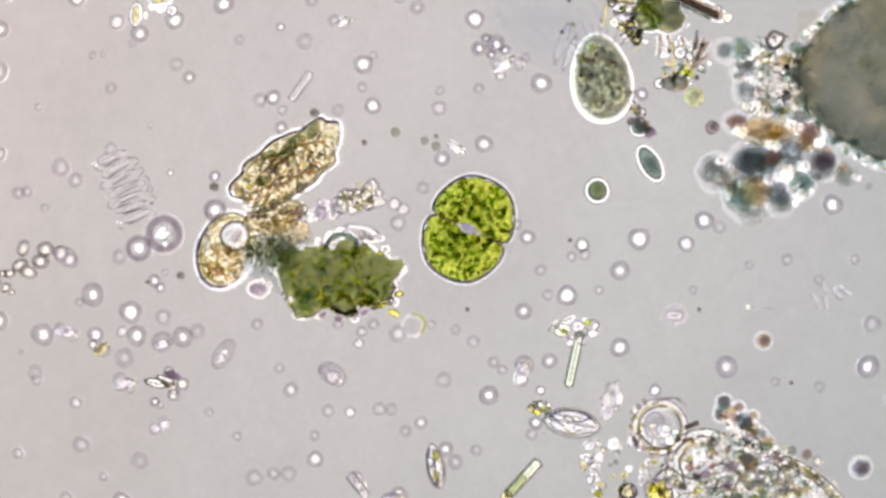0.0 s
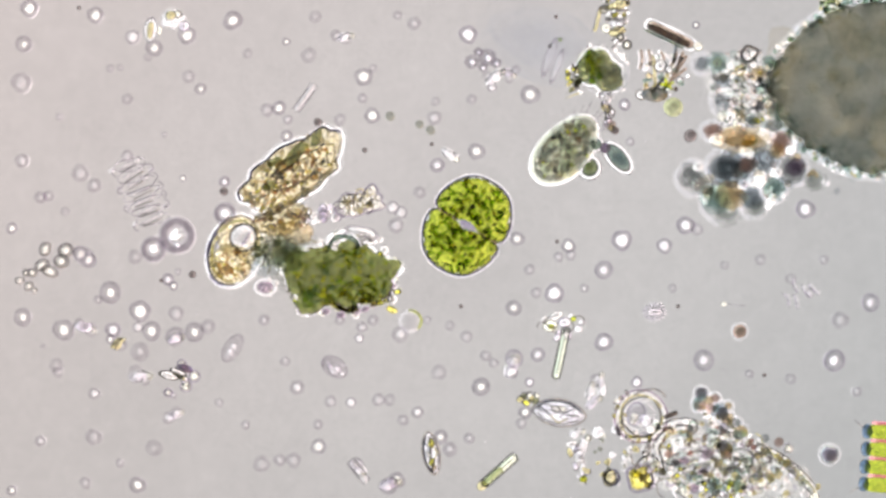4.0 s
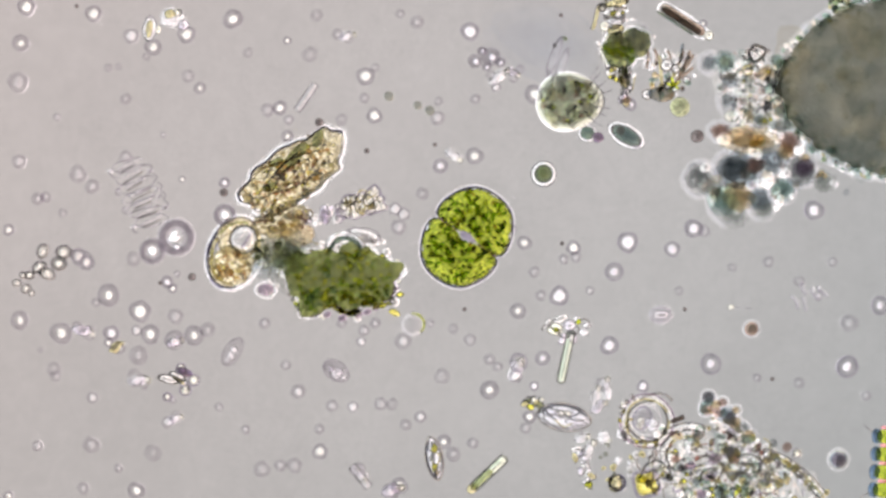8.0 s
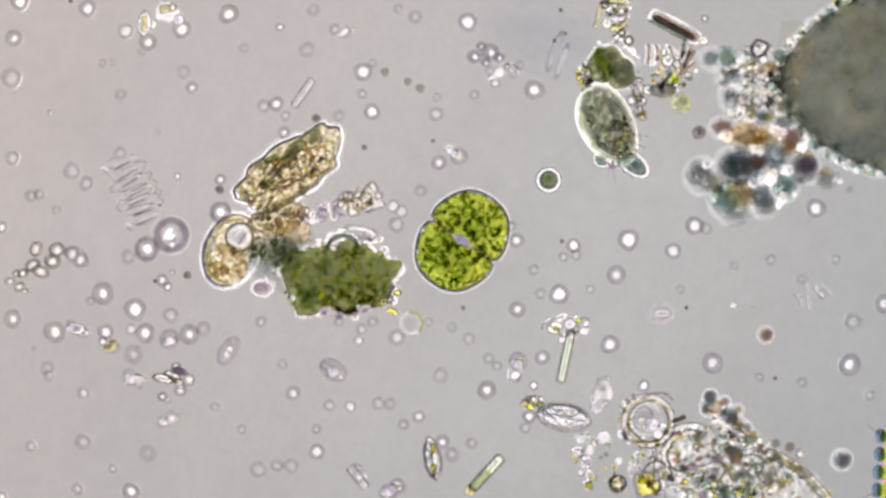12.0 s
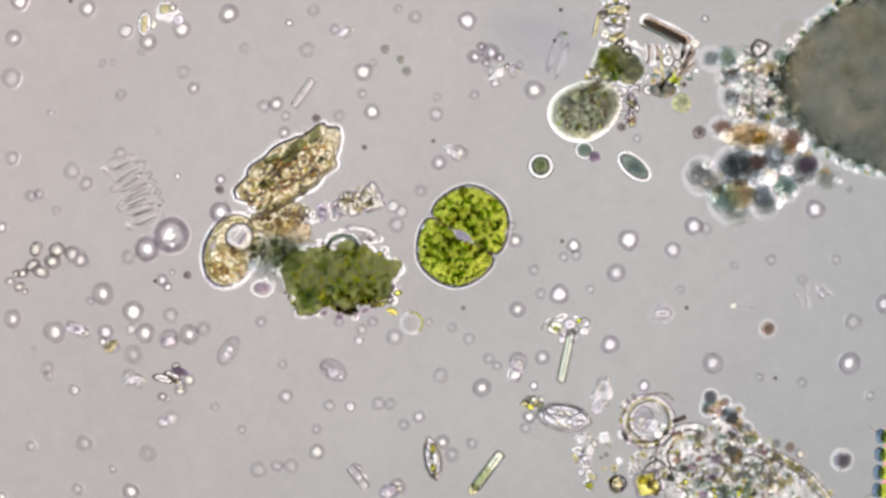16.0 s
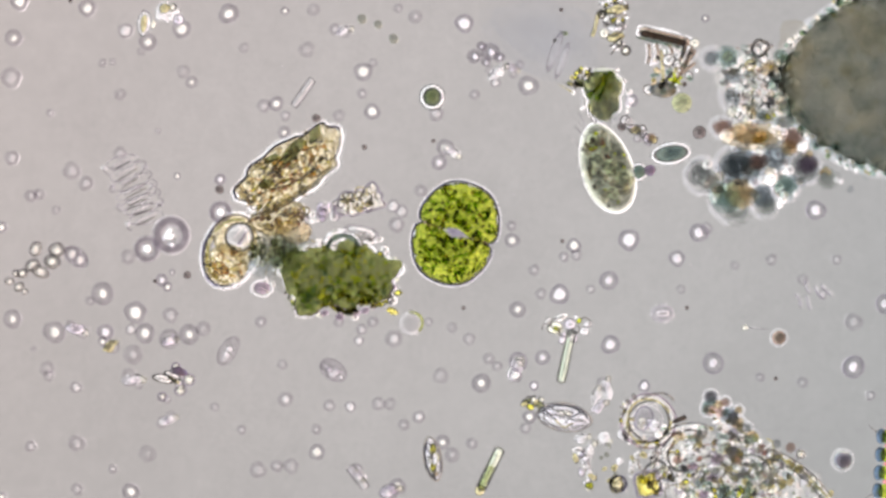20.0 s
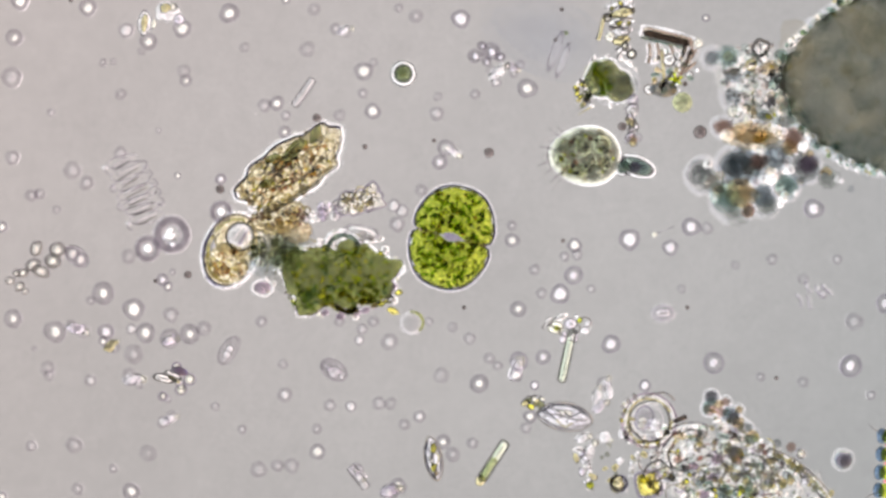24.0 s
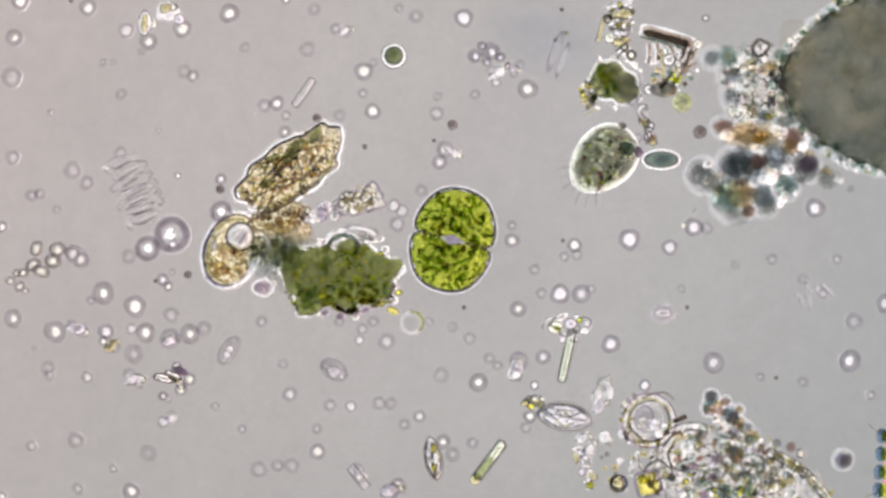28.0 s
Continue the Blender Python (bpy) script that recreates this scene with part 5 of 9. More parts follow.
def alga_pair():
    ob = thing("dark_green_algae", 1080, 105, "dark green torn pair of algal cells", "algae")
    rng = random.Random(71)
    def bean(a):
        """Outline of the two cells grown together, wider at the green end."""
        r = 1 / math.hypot(math.cos(a) / 47, math.sin(a) / 32)
        for at_deg, grow, wide in ((180, -4, 30), (120, 6, 20), (235, 5, 18), (75, -5, 14), (285, -6, 14), (20, -4, 18), (155, 4, 9), (205, 4, 8)):
            d = (math.degrees(a) - at_deg + 180) % 360 - 180
            r += grow * math.exp(-(d / wide) ** 2)
        return (r * math.cos(a), r * math.sin(a))
    lay = pose(0, 0, 0, 0, 0, -36)
    part("cell", pillow(bean, 20, rings=12, segs=90, amp=0.12, seed=2.0), M_ALGA, ob, "dark green body of two cells", lay)
    part("sheath", skirt(bean, 6, 15, 90), M_BRIGHT, ob, "clear bevel imitating a bright halo", lay)
    soft_halo(ob, 6, -4, 42, 34, 12, (4,))
    puff(ob, 20, -15, 24, 23, S_SLATE, 26, 5.0, 0, (1.12, 0.98, 0.8, 0.6), 0.3, "smoky_cell", "smoky slate-green cell")
    puff(ob, -16, 14, 25, 24, S_GREENHAZE, 26, 2.0, 0, (1.1, 0.8, 0.5), 0.35, "green_cell", "darker green cell")
    kinds = (("grain", M_ALGA, 7, 0.4, "green grain"), ("grain", M_YELLOWISH, 5, 0.3, "yellowish grain"), ("grain", M_CLEAR, 5, 0.2, "clear grain"))
    for k in range(4):
        part("stripe", tube(lambda f, k=k: (-28 + 9 * k + 5 * math.sin(3 * f + k), -8 + 34 * f, 40 - 3 * abs(k - 1.5)), 2.4, 12, 6), (S_AMBER, M_GRAIN, S_GREENHAZE, M_YELLOWISH)[k], ob, "yellow-green stripe" if k != 2 else "dark green stripe")
    on_cell = dome(-14, 10, 32, 38, 20, 0)
    glints(ob, M_GRAIN, 16, in_oval(-12, 8, 20, 26), rng, (-2, 2), 3.8, "green_glint", "bright green facet", top=on_cell)
    scatter_on(ob, (("speck", S_GREENHAZE, 8, 0.5, "dark green speck"), ("speck", S_TEAL, 7, 0.5, "dark teal speck"), ("speck", M_LEAFGRAIN, 5, 0.5, "leaf-green speck")), 20, in_oval(-14, 10, 27, 32), rng, on_cell)
    glints(ob, M_SPARK, 20, in_oval(-2, 0, 58, 46, 0, True), rng, (0, 6), 4.6)
    grains(ob, kinds, 16, in_oval(-50, -12, 16, 22), rng, 10, 0.5, 1.2)
    glints(ob, M_GOLD, 5, in_oval(-50, -10, 14, 20), rng, (4, 10), 4.2, "golden_glint")
    glints(ob, M_EDGE, 9, in_oval(-50, -10, 16, 22), rng, (4, 10), 4.2, "dark_speck", "tiny dark speck")
    for k in range(7):
        part("spine", tube(lambda f, k=k: (-38 - 28 * f, 10 - 8 * k - 8 * f + 4 * math.sin(k * 2.0) * f, 8), 1.7, 8, 6, 0.8), (M_YELLOWISH, M_SPARK, M_EDGE)[k % 3], ob, "pale spine")
    return ob


def bead_strand():
    """The frayed strand that hangs from the algae; its own length runs along y."""
    ob = thing("frayed_strand", 1116, 200, "frayed clear strand of small beads hanging from the algae", "strand")
    for k in range(8):
        y, x = 30 - 8.6 * k, 3.5 * math.sin(k * 1.9)
        part("bead", lump(9 + 3 * math.sin(k * 2.3), 7, 5, 0.35, 1.8, k + 1.0, 3), (M_PALE, M_SPARK, M_RINGY, M_YELLOWISH)[k % 4], ob, "", pose(x * U, y * U, 0, 0, 0, 40 * k))
        part("bead_edge", loop(8, 1.6, 0.3, k + 2.0, 18, 6, 0.55), M_EDGE, ob, "dark edge", pose((x + 2) * U, y * U, 6 * U, 0, 0, 70 * k))
    for shift in (-11, 11):
        part("fibre", tube(lambda f, shift=shift: (shift * (0.6 + 0.4 * math.cos(5 * f)), 34 - 68 * f, 5), 1.5, 20, 6), M_EDGE2, ob, "pale fibre along the beads")
    puff(ob, 4, -26, 8, 8, S_RED, 9, 3.0, 0, (1.1, 0.85, 0.6), 0.15, "knot", "red-brown knot")
    return ob


ciliate = swimming_cell()
alga = alga_pair()
frayed = bead_strand()


def spindle_cell():
    ob = thing("spindle_cell", 1090, 268, "dark blue-green spindle-shaped cell with an imitated halo", "cell")
    part("body", lump(28, 14, 11, 0.06, 1.5, 2.0, 3), M_HTEAL, ob, "dark blue-green body")
    puff(ob, 3, 0, 17, 10, S_NAVY, 12, 2.0, 0, (1.2, 1.0, 0.75, 0.5), 0.1, "dark_middle", "dark blue middle")
    part("body_edge", loop(1, 0.075, 0, 0, 36, 6), M_OUTLINE, ob, "dark edge", Matrix.Translation(Vector((0, 0, 6 * U))) @ Matrix.Diagonal((28, 13, 14, 1)))
    part("sheath", skirt(oval(31, 15), 7, 13, 40), M_BRIGHT, ob, "clear bevel imitating a bright halo")
    return ob


spindle = spindle_cell()
tag_bead = thing("grain_pair", 1062, 255, "two small dark grains, brown-violet and teal, stuck together", "grain")
part("grain", lump(11, 10, 9, 0.2, 1.5, 1.0, 2), M_PLUM, tag_bead, "dark brown-violet grain")
part("grain", lump(13, 12, 10, 0.1, 1.5, 6.0, 3), M_SEA, tag_bead, "dark teal grain", pose(-19 * U, 8 * U, 0))
part("sheath", skirt(oval(13, 12), 5, 9, 32), M_BRIGHT, tag_bead, "clear bevel imitating a bright halo", pose(-19 * U, 8 * U, 0))

green_ball = thing("green_bead", 940, 295, "small round green algal cell with an imitated halo", "alga")
part("body", lump(16, 16, 11, 0.04, sub=3), M_LEAF, green_ball, "round green body")
part("core", lump(8, 8, 3, 0.1, sub=2), M_PALEGREEN, green_ball, "paler green core", pose(-1 * U, 1 * U, 20 * U))
part("body_edge", loop(13.5, 2.2, 0.03, segs=30), M_SEA, green_ball, "dark green edge", pose(0, 0, 10 * U))
part("sheath", skirt(oval(17, 17), 7, 11, 40), M_BRIGHT, green_ball, "clear bevel imitating a bright halo")


def top_rod():
    ob = thing("brown_rod", 1180, 50, "short dark brown rod-shaped cell", "rod", rz=-28)
    part("body", bar(92, 9), M_RODBROWN, ob, "dark brown tube")
    part("core", bar(84, 6.5, 8), M_SOOT, ob, "dark lower side", pose(-2 * U, -3 * U, 10 * U))
    part("sheath", skirt(oval(49, 12, 0.45), 4, 9, 60), M_BRIGHT, ob, "clear bevel imitating a bright halo")
    # the highlight along the rod is laid on as a pale bar
    part("shine", bar(70, 3.5, 8), M_SPARK, ob, "pale bar imitating a highlight on the upper side", pose(4 * U, 5 * U, 14 * U))
    part("edge", bar(80, 2.5, 8), M_SEA, ob, "teal lower edge", pose(-8 * U, -12 * U, 4 * U))
    part("end", lump(10, 9, 9, 0.1, sub=2), M_CLEAR, ob, "clear end cell", pose(54 * U, 2 * U, 0))
    return ob


rod_top = top_rod()


def bead_stack():
    ob = thing("bead_chain", 1085, 32, "short stack of clear yellowish rings", "algae")
    for k in range(6):
        part("ring", lump(25 - 2.4 * k, 8, 7, 0.4, 1.8, k + 1.0, 3), (M_PALE, M_YELLOWISH, M_SPARK, M_PALE, M_YELLOWISH, M_SPARK)[k], ob, "", pose((5 * (k % 2) + k) * U, (28 - 16 * k) * U, 0, 0, 0, 14))
        part("gap", tube(lambda f, k=k: ((f - 0.5) * (46 - 5 * k), 5 * math.sin(4 * f + k), 9), 2.2, 12, 6), M_EDGE, ob, "dark gap between rings", pose(4 * U, (20 - 16 * k) * U, 0, 0, 0, 14))
    part("bead", lump(10, 10, 8, 0.05, sub=2), M_CLEAR, ob, "clear bead", pose(-16 * U, -30 * U, 0))
    for x, y, r in ((22, -60, 8), (10, -46, 6), (-20, 4, 7)):
        part("bead", gumdrop(r, 0.5, 0.5, 0.1, x * 0.1, 18), M_CLEAR, ob, "clear bead", pose(x * U, y * U, 8 * U))
        part("bead_edge", loop(r, 1.7, 0.1, x, 22, 6), M_OUTLINE, ob, "dark edge of the bead", pose(x * U, y * U, 12 * U))
    part("side_strand", tube(lambda f: (-22 - 16 * f, 10 - 44 * f + 5 * math.sin(6 * f), 6), 3.2, 16, 8), M_YELLOWISH, ob, "pale greenish strand beside the rings")
    part("strand_edge", tube(lambda f: (-26 - 16 * f, 10 - 44 * f + 5 * math.sin(6 * f), 8), 1.3, 16, 6), M_EDGE, ob, "dark edge of the strand")
    rng = random.Random(77)
    glints(ob, M_BRIGHT, 14, in_oval(2, 2, 26, 34), rng, (10, 16), 4.6)
    glints(ob, M_EDGE, 12, in_oval(2, 0, 28, 36), rng, (8, 14), 4.2, "speck", "small dark speck")
    glints(ob, M_GOLD, 6, in_oval(2, 6, 20, 26), rng, (12, 16), 3.8, "golden_glint")
    return ob


stack = bead_stack()


def scrap_bunch():
    ob = thing("debris_scrap", 1190, 118, "small tangle of clear and brown scraps", "detritus")
    rng = random.Random(81)
    kinds = (("grain", M_CLEAR, 7, 0.3, "clear grain"), ("grain", M_DARK, 5, 0.4, "dark grain"), ("grain", M_BROWNGRAIN, 7, 0.3, "brown grain"), ("grain", M_YELLOWISH, 6, 0.3, "yellowish grain"), ("grain", M_PALE, 9, 0.3, "pale grain"))
    grains(ob, kinds, 12, in_oval(0, -6, 44, 40), rng, 14, 0.6, 1.2, 0.5)
    for x, y, dx, dy in ((-43, 40, -2, -36), (-30, 40, 2, -26), (41, 30, -28, -40), (22, 36, -12, -26), (-8, 36, 6, -14)):
        for shift, r, mat, label in ((0, 3.0, M_RODBROWN, "brown hanging ribbon"), (5, 2.2, M_SOFT, "clear bright side of the ribbon"), (-5, 1.6, M_BRIGHT, "clear bright side of the ribbon")):
            part("ribbon", tube(lambda f, dx=dx, dy=dy, shift=shift: (f * dx + shift + 3 * math.sin(3 * f), f * dy, 12), r, 14, 8), mat, ob, label, pose(x * U, y * U, 0))
    for x, y, r in ((-8, 10, 11), (-43, -42, 9), (8, 4, 7), (-14, -38, 8), (28, -16, 6)):
        part("ring", loop(r, 1.5, 0.15, x, 26, 6), M_EDGE, ob, "dark ring", pose(x * U, y * U, 12 * U))
        part("ring_middle", lump(r * 0.8, r * 0.75, 4, 0.15, seed=x, sub=2), M_SPARK, ob, "bright middle of the ring", pose(x * U, y * U, 6 * U))
    for k in range(7):
        x, y = in_oval(0, 4, 34, 34)(rng)
        turn = rng.choice((-28, 60, 80, 45)) + rng.uniform(-12, 12)
        n = rng.uniform(24, 44)
        part("strand", bar(n, 3.2, 8), (M_RODBROWN, M_SPARK, M_OUTLINE, M_CLEAR, M_HBLUE)[k % 5], ob, "", pose(x * U, y * U, rng.uniform(8, 20) * U, 0, 0, turn))
    glints(ob, M_SOOT, 5, in_oval(0, 0, 44, 44), rng, (8, 24), 4.0, "speck", "tiny dark speck")
    glints(ob, M_BRIGHT, 18, in_oval(0, 0, 48, 48), rng, (2, 10), 5.5)
    glints(ob, M_HTEAL, 9, in_oval(-4, -6, 42, 40), rng, (2, 10), 6, "grain", "teal grain")
    part("strand", tube(lambda f: (36 - 34 * f, 30 - 62 * f, 8), 3.5, 14), M_RODBROWN, ob, "brown strand")
    part("strand", tube(lambda f: (-20 + 4 * f, 30 - 60 * f, 6), 3, 14), M_YELLOWISH, ob, "yellowish strand")
    part("lump", lump(24, 14, 11, 0.2, seed=4), M_NAVY, ob, "violet-blue lump", pose(-18 * U, -42 * U, 0))
    for k in range(5):
        part("green_ray", tube(lambda f, k=k: (16 * f * math.cos(1.3 * k + 0.4), 14 * f * math.sin(1.3 * k + 0.4), 0), 4, 8, 8, 0.6), M_GRAIN, ob, "yellow-green ray", pose(3 * U, -25 * U, 22 * U))
    return ob


scrap_bunch()
solo("pale_green_bead", lump(18, 18, 12, 0.04), M_PALEGREEN, 1206, 183, "pale green round cell", "alga")


# ---- single cells, shells and threads ----
def boat_diatom(name, u, v, rz, length, width, label, plastids=(), edge=None):
    ob = thing(name, u, v, label, "diatom", rz=rz)
    def out(a):
        c, s = math.cos(a), math.sin(a)
        return (length / 2 * c, width / 2 * math.copysign(abs(s) ** 1.25, s))
    part("shell", pillow(out, width * 0.3, rings=8, segs=48), M_SHELL, ob, "clear glassy shell")
    part("shell_edge", tube(lambda f: (*out(2 * math.pi * f), width * 0.3), 2.3, 60, 6, closed=True), edge or M_RIM, ob, "dark edge")
    part("inner_edge", tube(lambda f: (*[v * 0.86 for v in out(2 * math.pi * (0.05 + 0.4 * f))], width * 0.45), 1.8, 30, 6), M_RIM, ob, "violet inner edge")
    part("inner_edge", tube(lambda f: (*[v * 0.8 for v in out(2 * math.pi * (0.55 + 0.38 * f))], width * 0.45), 1.6, 30, 6), M_EDGE, ob, "grey inner edge")
    part("mid_line", tube(lambda f: ((f - 0.5) * length * 0.8, 2 * math.sin(6 * f), width * 0.6), 1.5, 16, 6), M_EDGE, ob, "fine middle line")
    for k in range(5):
        x, y = (k - 2) * length * 0.15, width * 0.22 * math.sin(k * 2.4)
        part("fold", tube(lambda f, k=k: ((f - 0.5) * length * 0.36, width * 0.12 * math.sin(5 * f + k), 0), 1.5, 12, 6), (M_RIM, M_SPARK, M_YELLOWISH)[k % 3], ob, "fine wavy fold", pose(x * U, y * U, width * 0.6 * U))
    for x, y, rx, ry, m in plastids:
        part("plastid", lump(rx, ry, 5, 0.15, seed=x, sub=2), m, ob, "", pose(x * U, y * U, width * 0.35 * U))
    return ob


boat_diatom("diatom", 766, 812, 100, 78, 30, "boat-shaped glassy diatom with yellow droplets", ((18, -3, 10, 6, M_GOLD), (-16, 2, 9, 6, M_GOLD), (0, 4, 8, 5, M_CLEAR), (-26, 0, 6, 5, M_BROWNGRAIN)), M_EDGE)
boat_diatom("diatom", 998, 738, -9, 98, 48, "broad glassy diatom shell, clear", ((-20, 4, 22, 9, M_PALE), (22, -6, 20, 8, M_PALE), (0, 8, 16, 5, M_CLEAR)), M_EDGE)
yellow_scrap = thing("yellow_scrap", 942, 716, "small yellow-green scrap by the broad diatom", "detritus")
for k, (x, y, rx, ry, turn, mat) in enumerate(((-14, 2, 7, 5, 30, M_YELLOWISH), (-4, -4, 8, 5, -20, M_GOLD), (6, 2, 7, 6, 60, M_YELLOWISH), (13, -2, 6, 8, 10, M_PALEGREEN), (-8, 7, 6, 4, 0, M_ALGA), (2, 9, 5, 4, 40, M_CLEAR), (16, 9, 5, 4, 0, M_CLEAR))):
    part("grain", lump(rx, ry, 5, 0.4, 1.8, k + 1.0, 2), mat, yellow_scrap, "", pose(x * U, y * U, 0, 0, 0, turn))
    part("edge", loop(6, 1.4, 0.4, k + 1.0, 14, 6, 0.5), M_OUTLINE, yellow_scrap, "dark edge", pose((x + 1) * U, (y + 1) * U, 7 * U, 0, 0, 80 * k))


def needle(name, u, v, rz, length, r, material, label, tip=None):
    ob = thing(name, u, v, label, "rod", rz=rz)
    part("tube", bar(length, r), material, ob)
    for side in (1, -1):
        part("side_line", bar(length * 0.96, r * 0.2, 6), M_EDGE2, ob, "grey side line", pose(0, side * r * 0.9 * U, r * U))
    if tip:
        part("tip", lump(r * 1.2, r, r, 0.1, sub=2), tip, ob, "coloured end", pose(-length / 2 * U, 0, 0))
    return ob


needle("glass_rod", 1002, 630, 78, 100, 8, M_RODPALE, "slender clear rod-shaped shell")
t_head = thing("small_cells", 1000, 580, "three small clear cells with green contents", "cells")
part("cell", lump(15, 12, 10, 0.1, seed=2, sub=3), M_CLEAR, t_head, "clear cell", pose(-18 * U, 0, 0))
part("cell", lump(12, 11, 9, 0.1, seed=4, sub=3), M_RINGY, t_head, "clear cell", pose(8 * U, 6 * U, 0))
part("cell", lump(10, 8, 8, 0.1, seed=6, sub=2), M_PALE, t_head, "pale cell", pose(34 * U, -6 * U, 0))
for k, (x, y, rx, ry, turn) in enumerate(((-8, 18, 12, 6, 20), (22, 16, 9, 5, -40), (14, -14, 7, 14, 10), (-30, 10, 8, 5, 60), (40, 6, 8, 6, 0), (-4, -18, 6, 12, -20))):
    part("scrap", lump(rx, ry, 5, 0.35, 1.9, k + 1.0, 3), (M_SPARK, M_PALE, M_RINGY)[k % 3], t_head, "clear scrap", pose(x * U, y * U, 4 * U, 0, 0, turn))
for k in range(5):
    part("edge", loop(7 + 2 * k % 5, 1.4, 0.3, k + 2.0, 16, 6, 0.6), M_EDGE, t_head, "dark edge", pose((k * 17 - 34) * U, (8 * math.sin(k * 2)) * U, 8 * U, 0, 0, k * 70))
part("speck", lump(6, 5, 5, 0.2, seed=6, sub=2), M_GRAIN, t_head, "green speck", pose(-16 * U, -2 * U, 14 * U))
part("speck", lump(5, 5, 4, 0.2, seed=9, sub=2), M_GRAIN, t_head, "green speck", pose(24 * U, 12 * U, 0))
rod_low = needle("green_rod", 863, 831, 53, 84, 9, M_GREENROD, "slender pale green rod with a yellowish end", M_YELLOWISH)
part("green_half", bar(46, 4.5, 8), M_PALEGREEN, rod_low, "green lower half", pose(-17 * U, 0, 5 * U))
part("pale_stripe", bar(40, 3, 8), M_SPARK, rod_low, "pale stripe", pose(18 * U, 0, 16 * U))
needle("glass_rod", 537, 165, 55, 62, 7, M_FAINTROD, "faint slender clear rod-shaped shell")


def faint_cell(u, v, rz, rx, ry, spots, label):
    """A pale bean-shaped cell that hardly shows but for its bright spots."""
    ob = thing("faint_cell", u, v, label, "cell", rz=rz)
    part("body", lump(rx, ry, ry * 0.4, 0.12, 1.5, u * 0.01, 3), M_VEIL_FAINT, ob, "faint clear body")
    part("body_edge", loop(1, 0.1, 0.1, v * 0.01, 36, 6), M_VEIL_FAINT, ob, "faint grey edge", Matrix.Diagonal((rx, ry, 12, 1)))
    for x, y, r in spots:
        part("bright_spot", gumdrop(r, 0.7, 0.4, 0.35, x * 0.1 + r, 16), M_SOFT, ob, "soft bright spot", pose(x * U, y * U, 3 * U))
    return ob


faint_cell(404, 621, 58, 28, 15, ((-8, -2, 9), (4, 0, 8), (-16, -1, 6)), "faint pale bean-shaped cell with a bright core")
faint_cell(590, 655, -35, 26, 17, ((9, 3, 9), (-7, -3, 7), (18, -2, 5)), "faint pale oval cell with bright spots")
needle("glass_rod", 634, 845, -52, 52, 8, M_FAINTROD, "faint clear bent rod")


def coil():
    ob = thing("spiral_thread", 239, 338, "pale clear coiled thread of loose turns", "algae")
    for k in range(7):
        x, y = (k - 3) * 7, -(k - 3) * 16.5
        wide = 36 - 2.2 * abs(k - 3.4)
        part("turn", tube(lambda f, k=k, wide=wide: (wide * math.cos(2 * math.pi * f), 10 * math.sin(2 * math.pi * f) + 4 * math.sin(4 * f + k), 4 + 3 * math.sin(2 * math.pi * f)), 1.5, 30, 6),
             M_EDGE2, ob, "", pose(x * U, y * U, 0, 0, 0, 19 + 5 * math.sin(k * 2)))
        part("bar", bar(44, 3.6, 8), M_FAINTROD, ob, "pale bar", pose(x * U, (y + 3) * U, 6 * U, 0, 0, 25))
        part("bar_edge", bar(30 + 12 * abs(math.sin(k * 1.7)), 1.7, 6), M_EDGE if k else M_EDGE2, ob, "grey bar", pose((x + 3 * math.sin(k * 2.6)) * U, (y - 4) * U, 6 * U, 0, 0, 26 + 5 * math.sin(k)))
        for side in ((1, -1) if k in (2, 4) else (1 if k % 2 else -1,)):
            part("bend", loop(7, 1.5, 0.3, k + side, 14, 6, 0.5), M_VEIL, ob, "grey-violet bend", pose((x + side * wide * 0.9) * U, (y + side * 13) * U, 3 * U, 0, 0, -70 if side > 0 else 110))
        part("knot", lump(7, 5, 4, 0.3, seed=k, sub=2), M_FAINT if k % 3 else M_SOFT, ob, "", pose((x + (32 if k % 2 else -32)) * U, (y + (9 if k % 2 else -9)) * U, 0))
    return ob


coil()


def ring_cell(name, u, v, r, label, ragged_core=False):
    ob = thing(name, u, v, label, "cell")
    part("film", loop(r * 0.72, r * 0.3, 0.05, u * 0.01, 40, 10), M_VEIL_FAINT, ob, "dim violet film")
    part("wall", loop(r * 0.74, r * 0.17, 0.05, u * 0.02, 40, 10), M_VEIL, ob, "violet-tinted wall", pose(0, 0, r * 0.1 * U))
    part("core", gumdrop(r * 0.46, 0.9, 0.2, 0.6 if ragged_core else 0.15, v * 0.01), M_BRIGHT, ob, "bright white core", pose(0, 0, r * 0.1 * U))
    if ragged_core:
        part("core", gumdrop(r * 0.22, 0.9, 0.2, 0.5, 3.0), M_BRIGHT, ob, "bright white core", pose(0, -r * 0.5 * U, r * 0.1 * U))
    if ragged_core:
        part("dot", lump(r * 0.07, r * 0.12, r * 0.07, 0.1, sub=2), M_EDGE, ob, "dark dot", pose(r * 0.1 * U, r * 0.1 * U, r * 0.9 * U))
    return ob


ring_cell("round_cell", 304, 416, 34, "round clear cell with a violet edge and bright core", True)
ring_cell("round_cell", 261, 441, 24, "small round clear cell with a violet edge")
ring_cell("round_cell", 391, 376, 21, "small round violet-edged cell beside the husk")


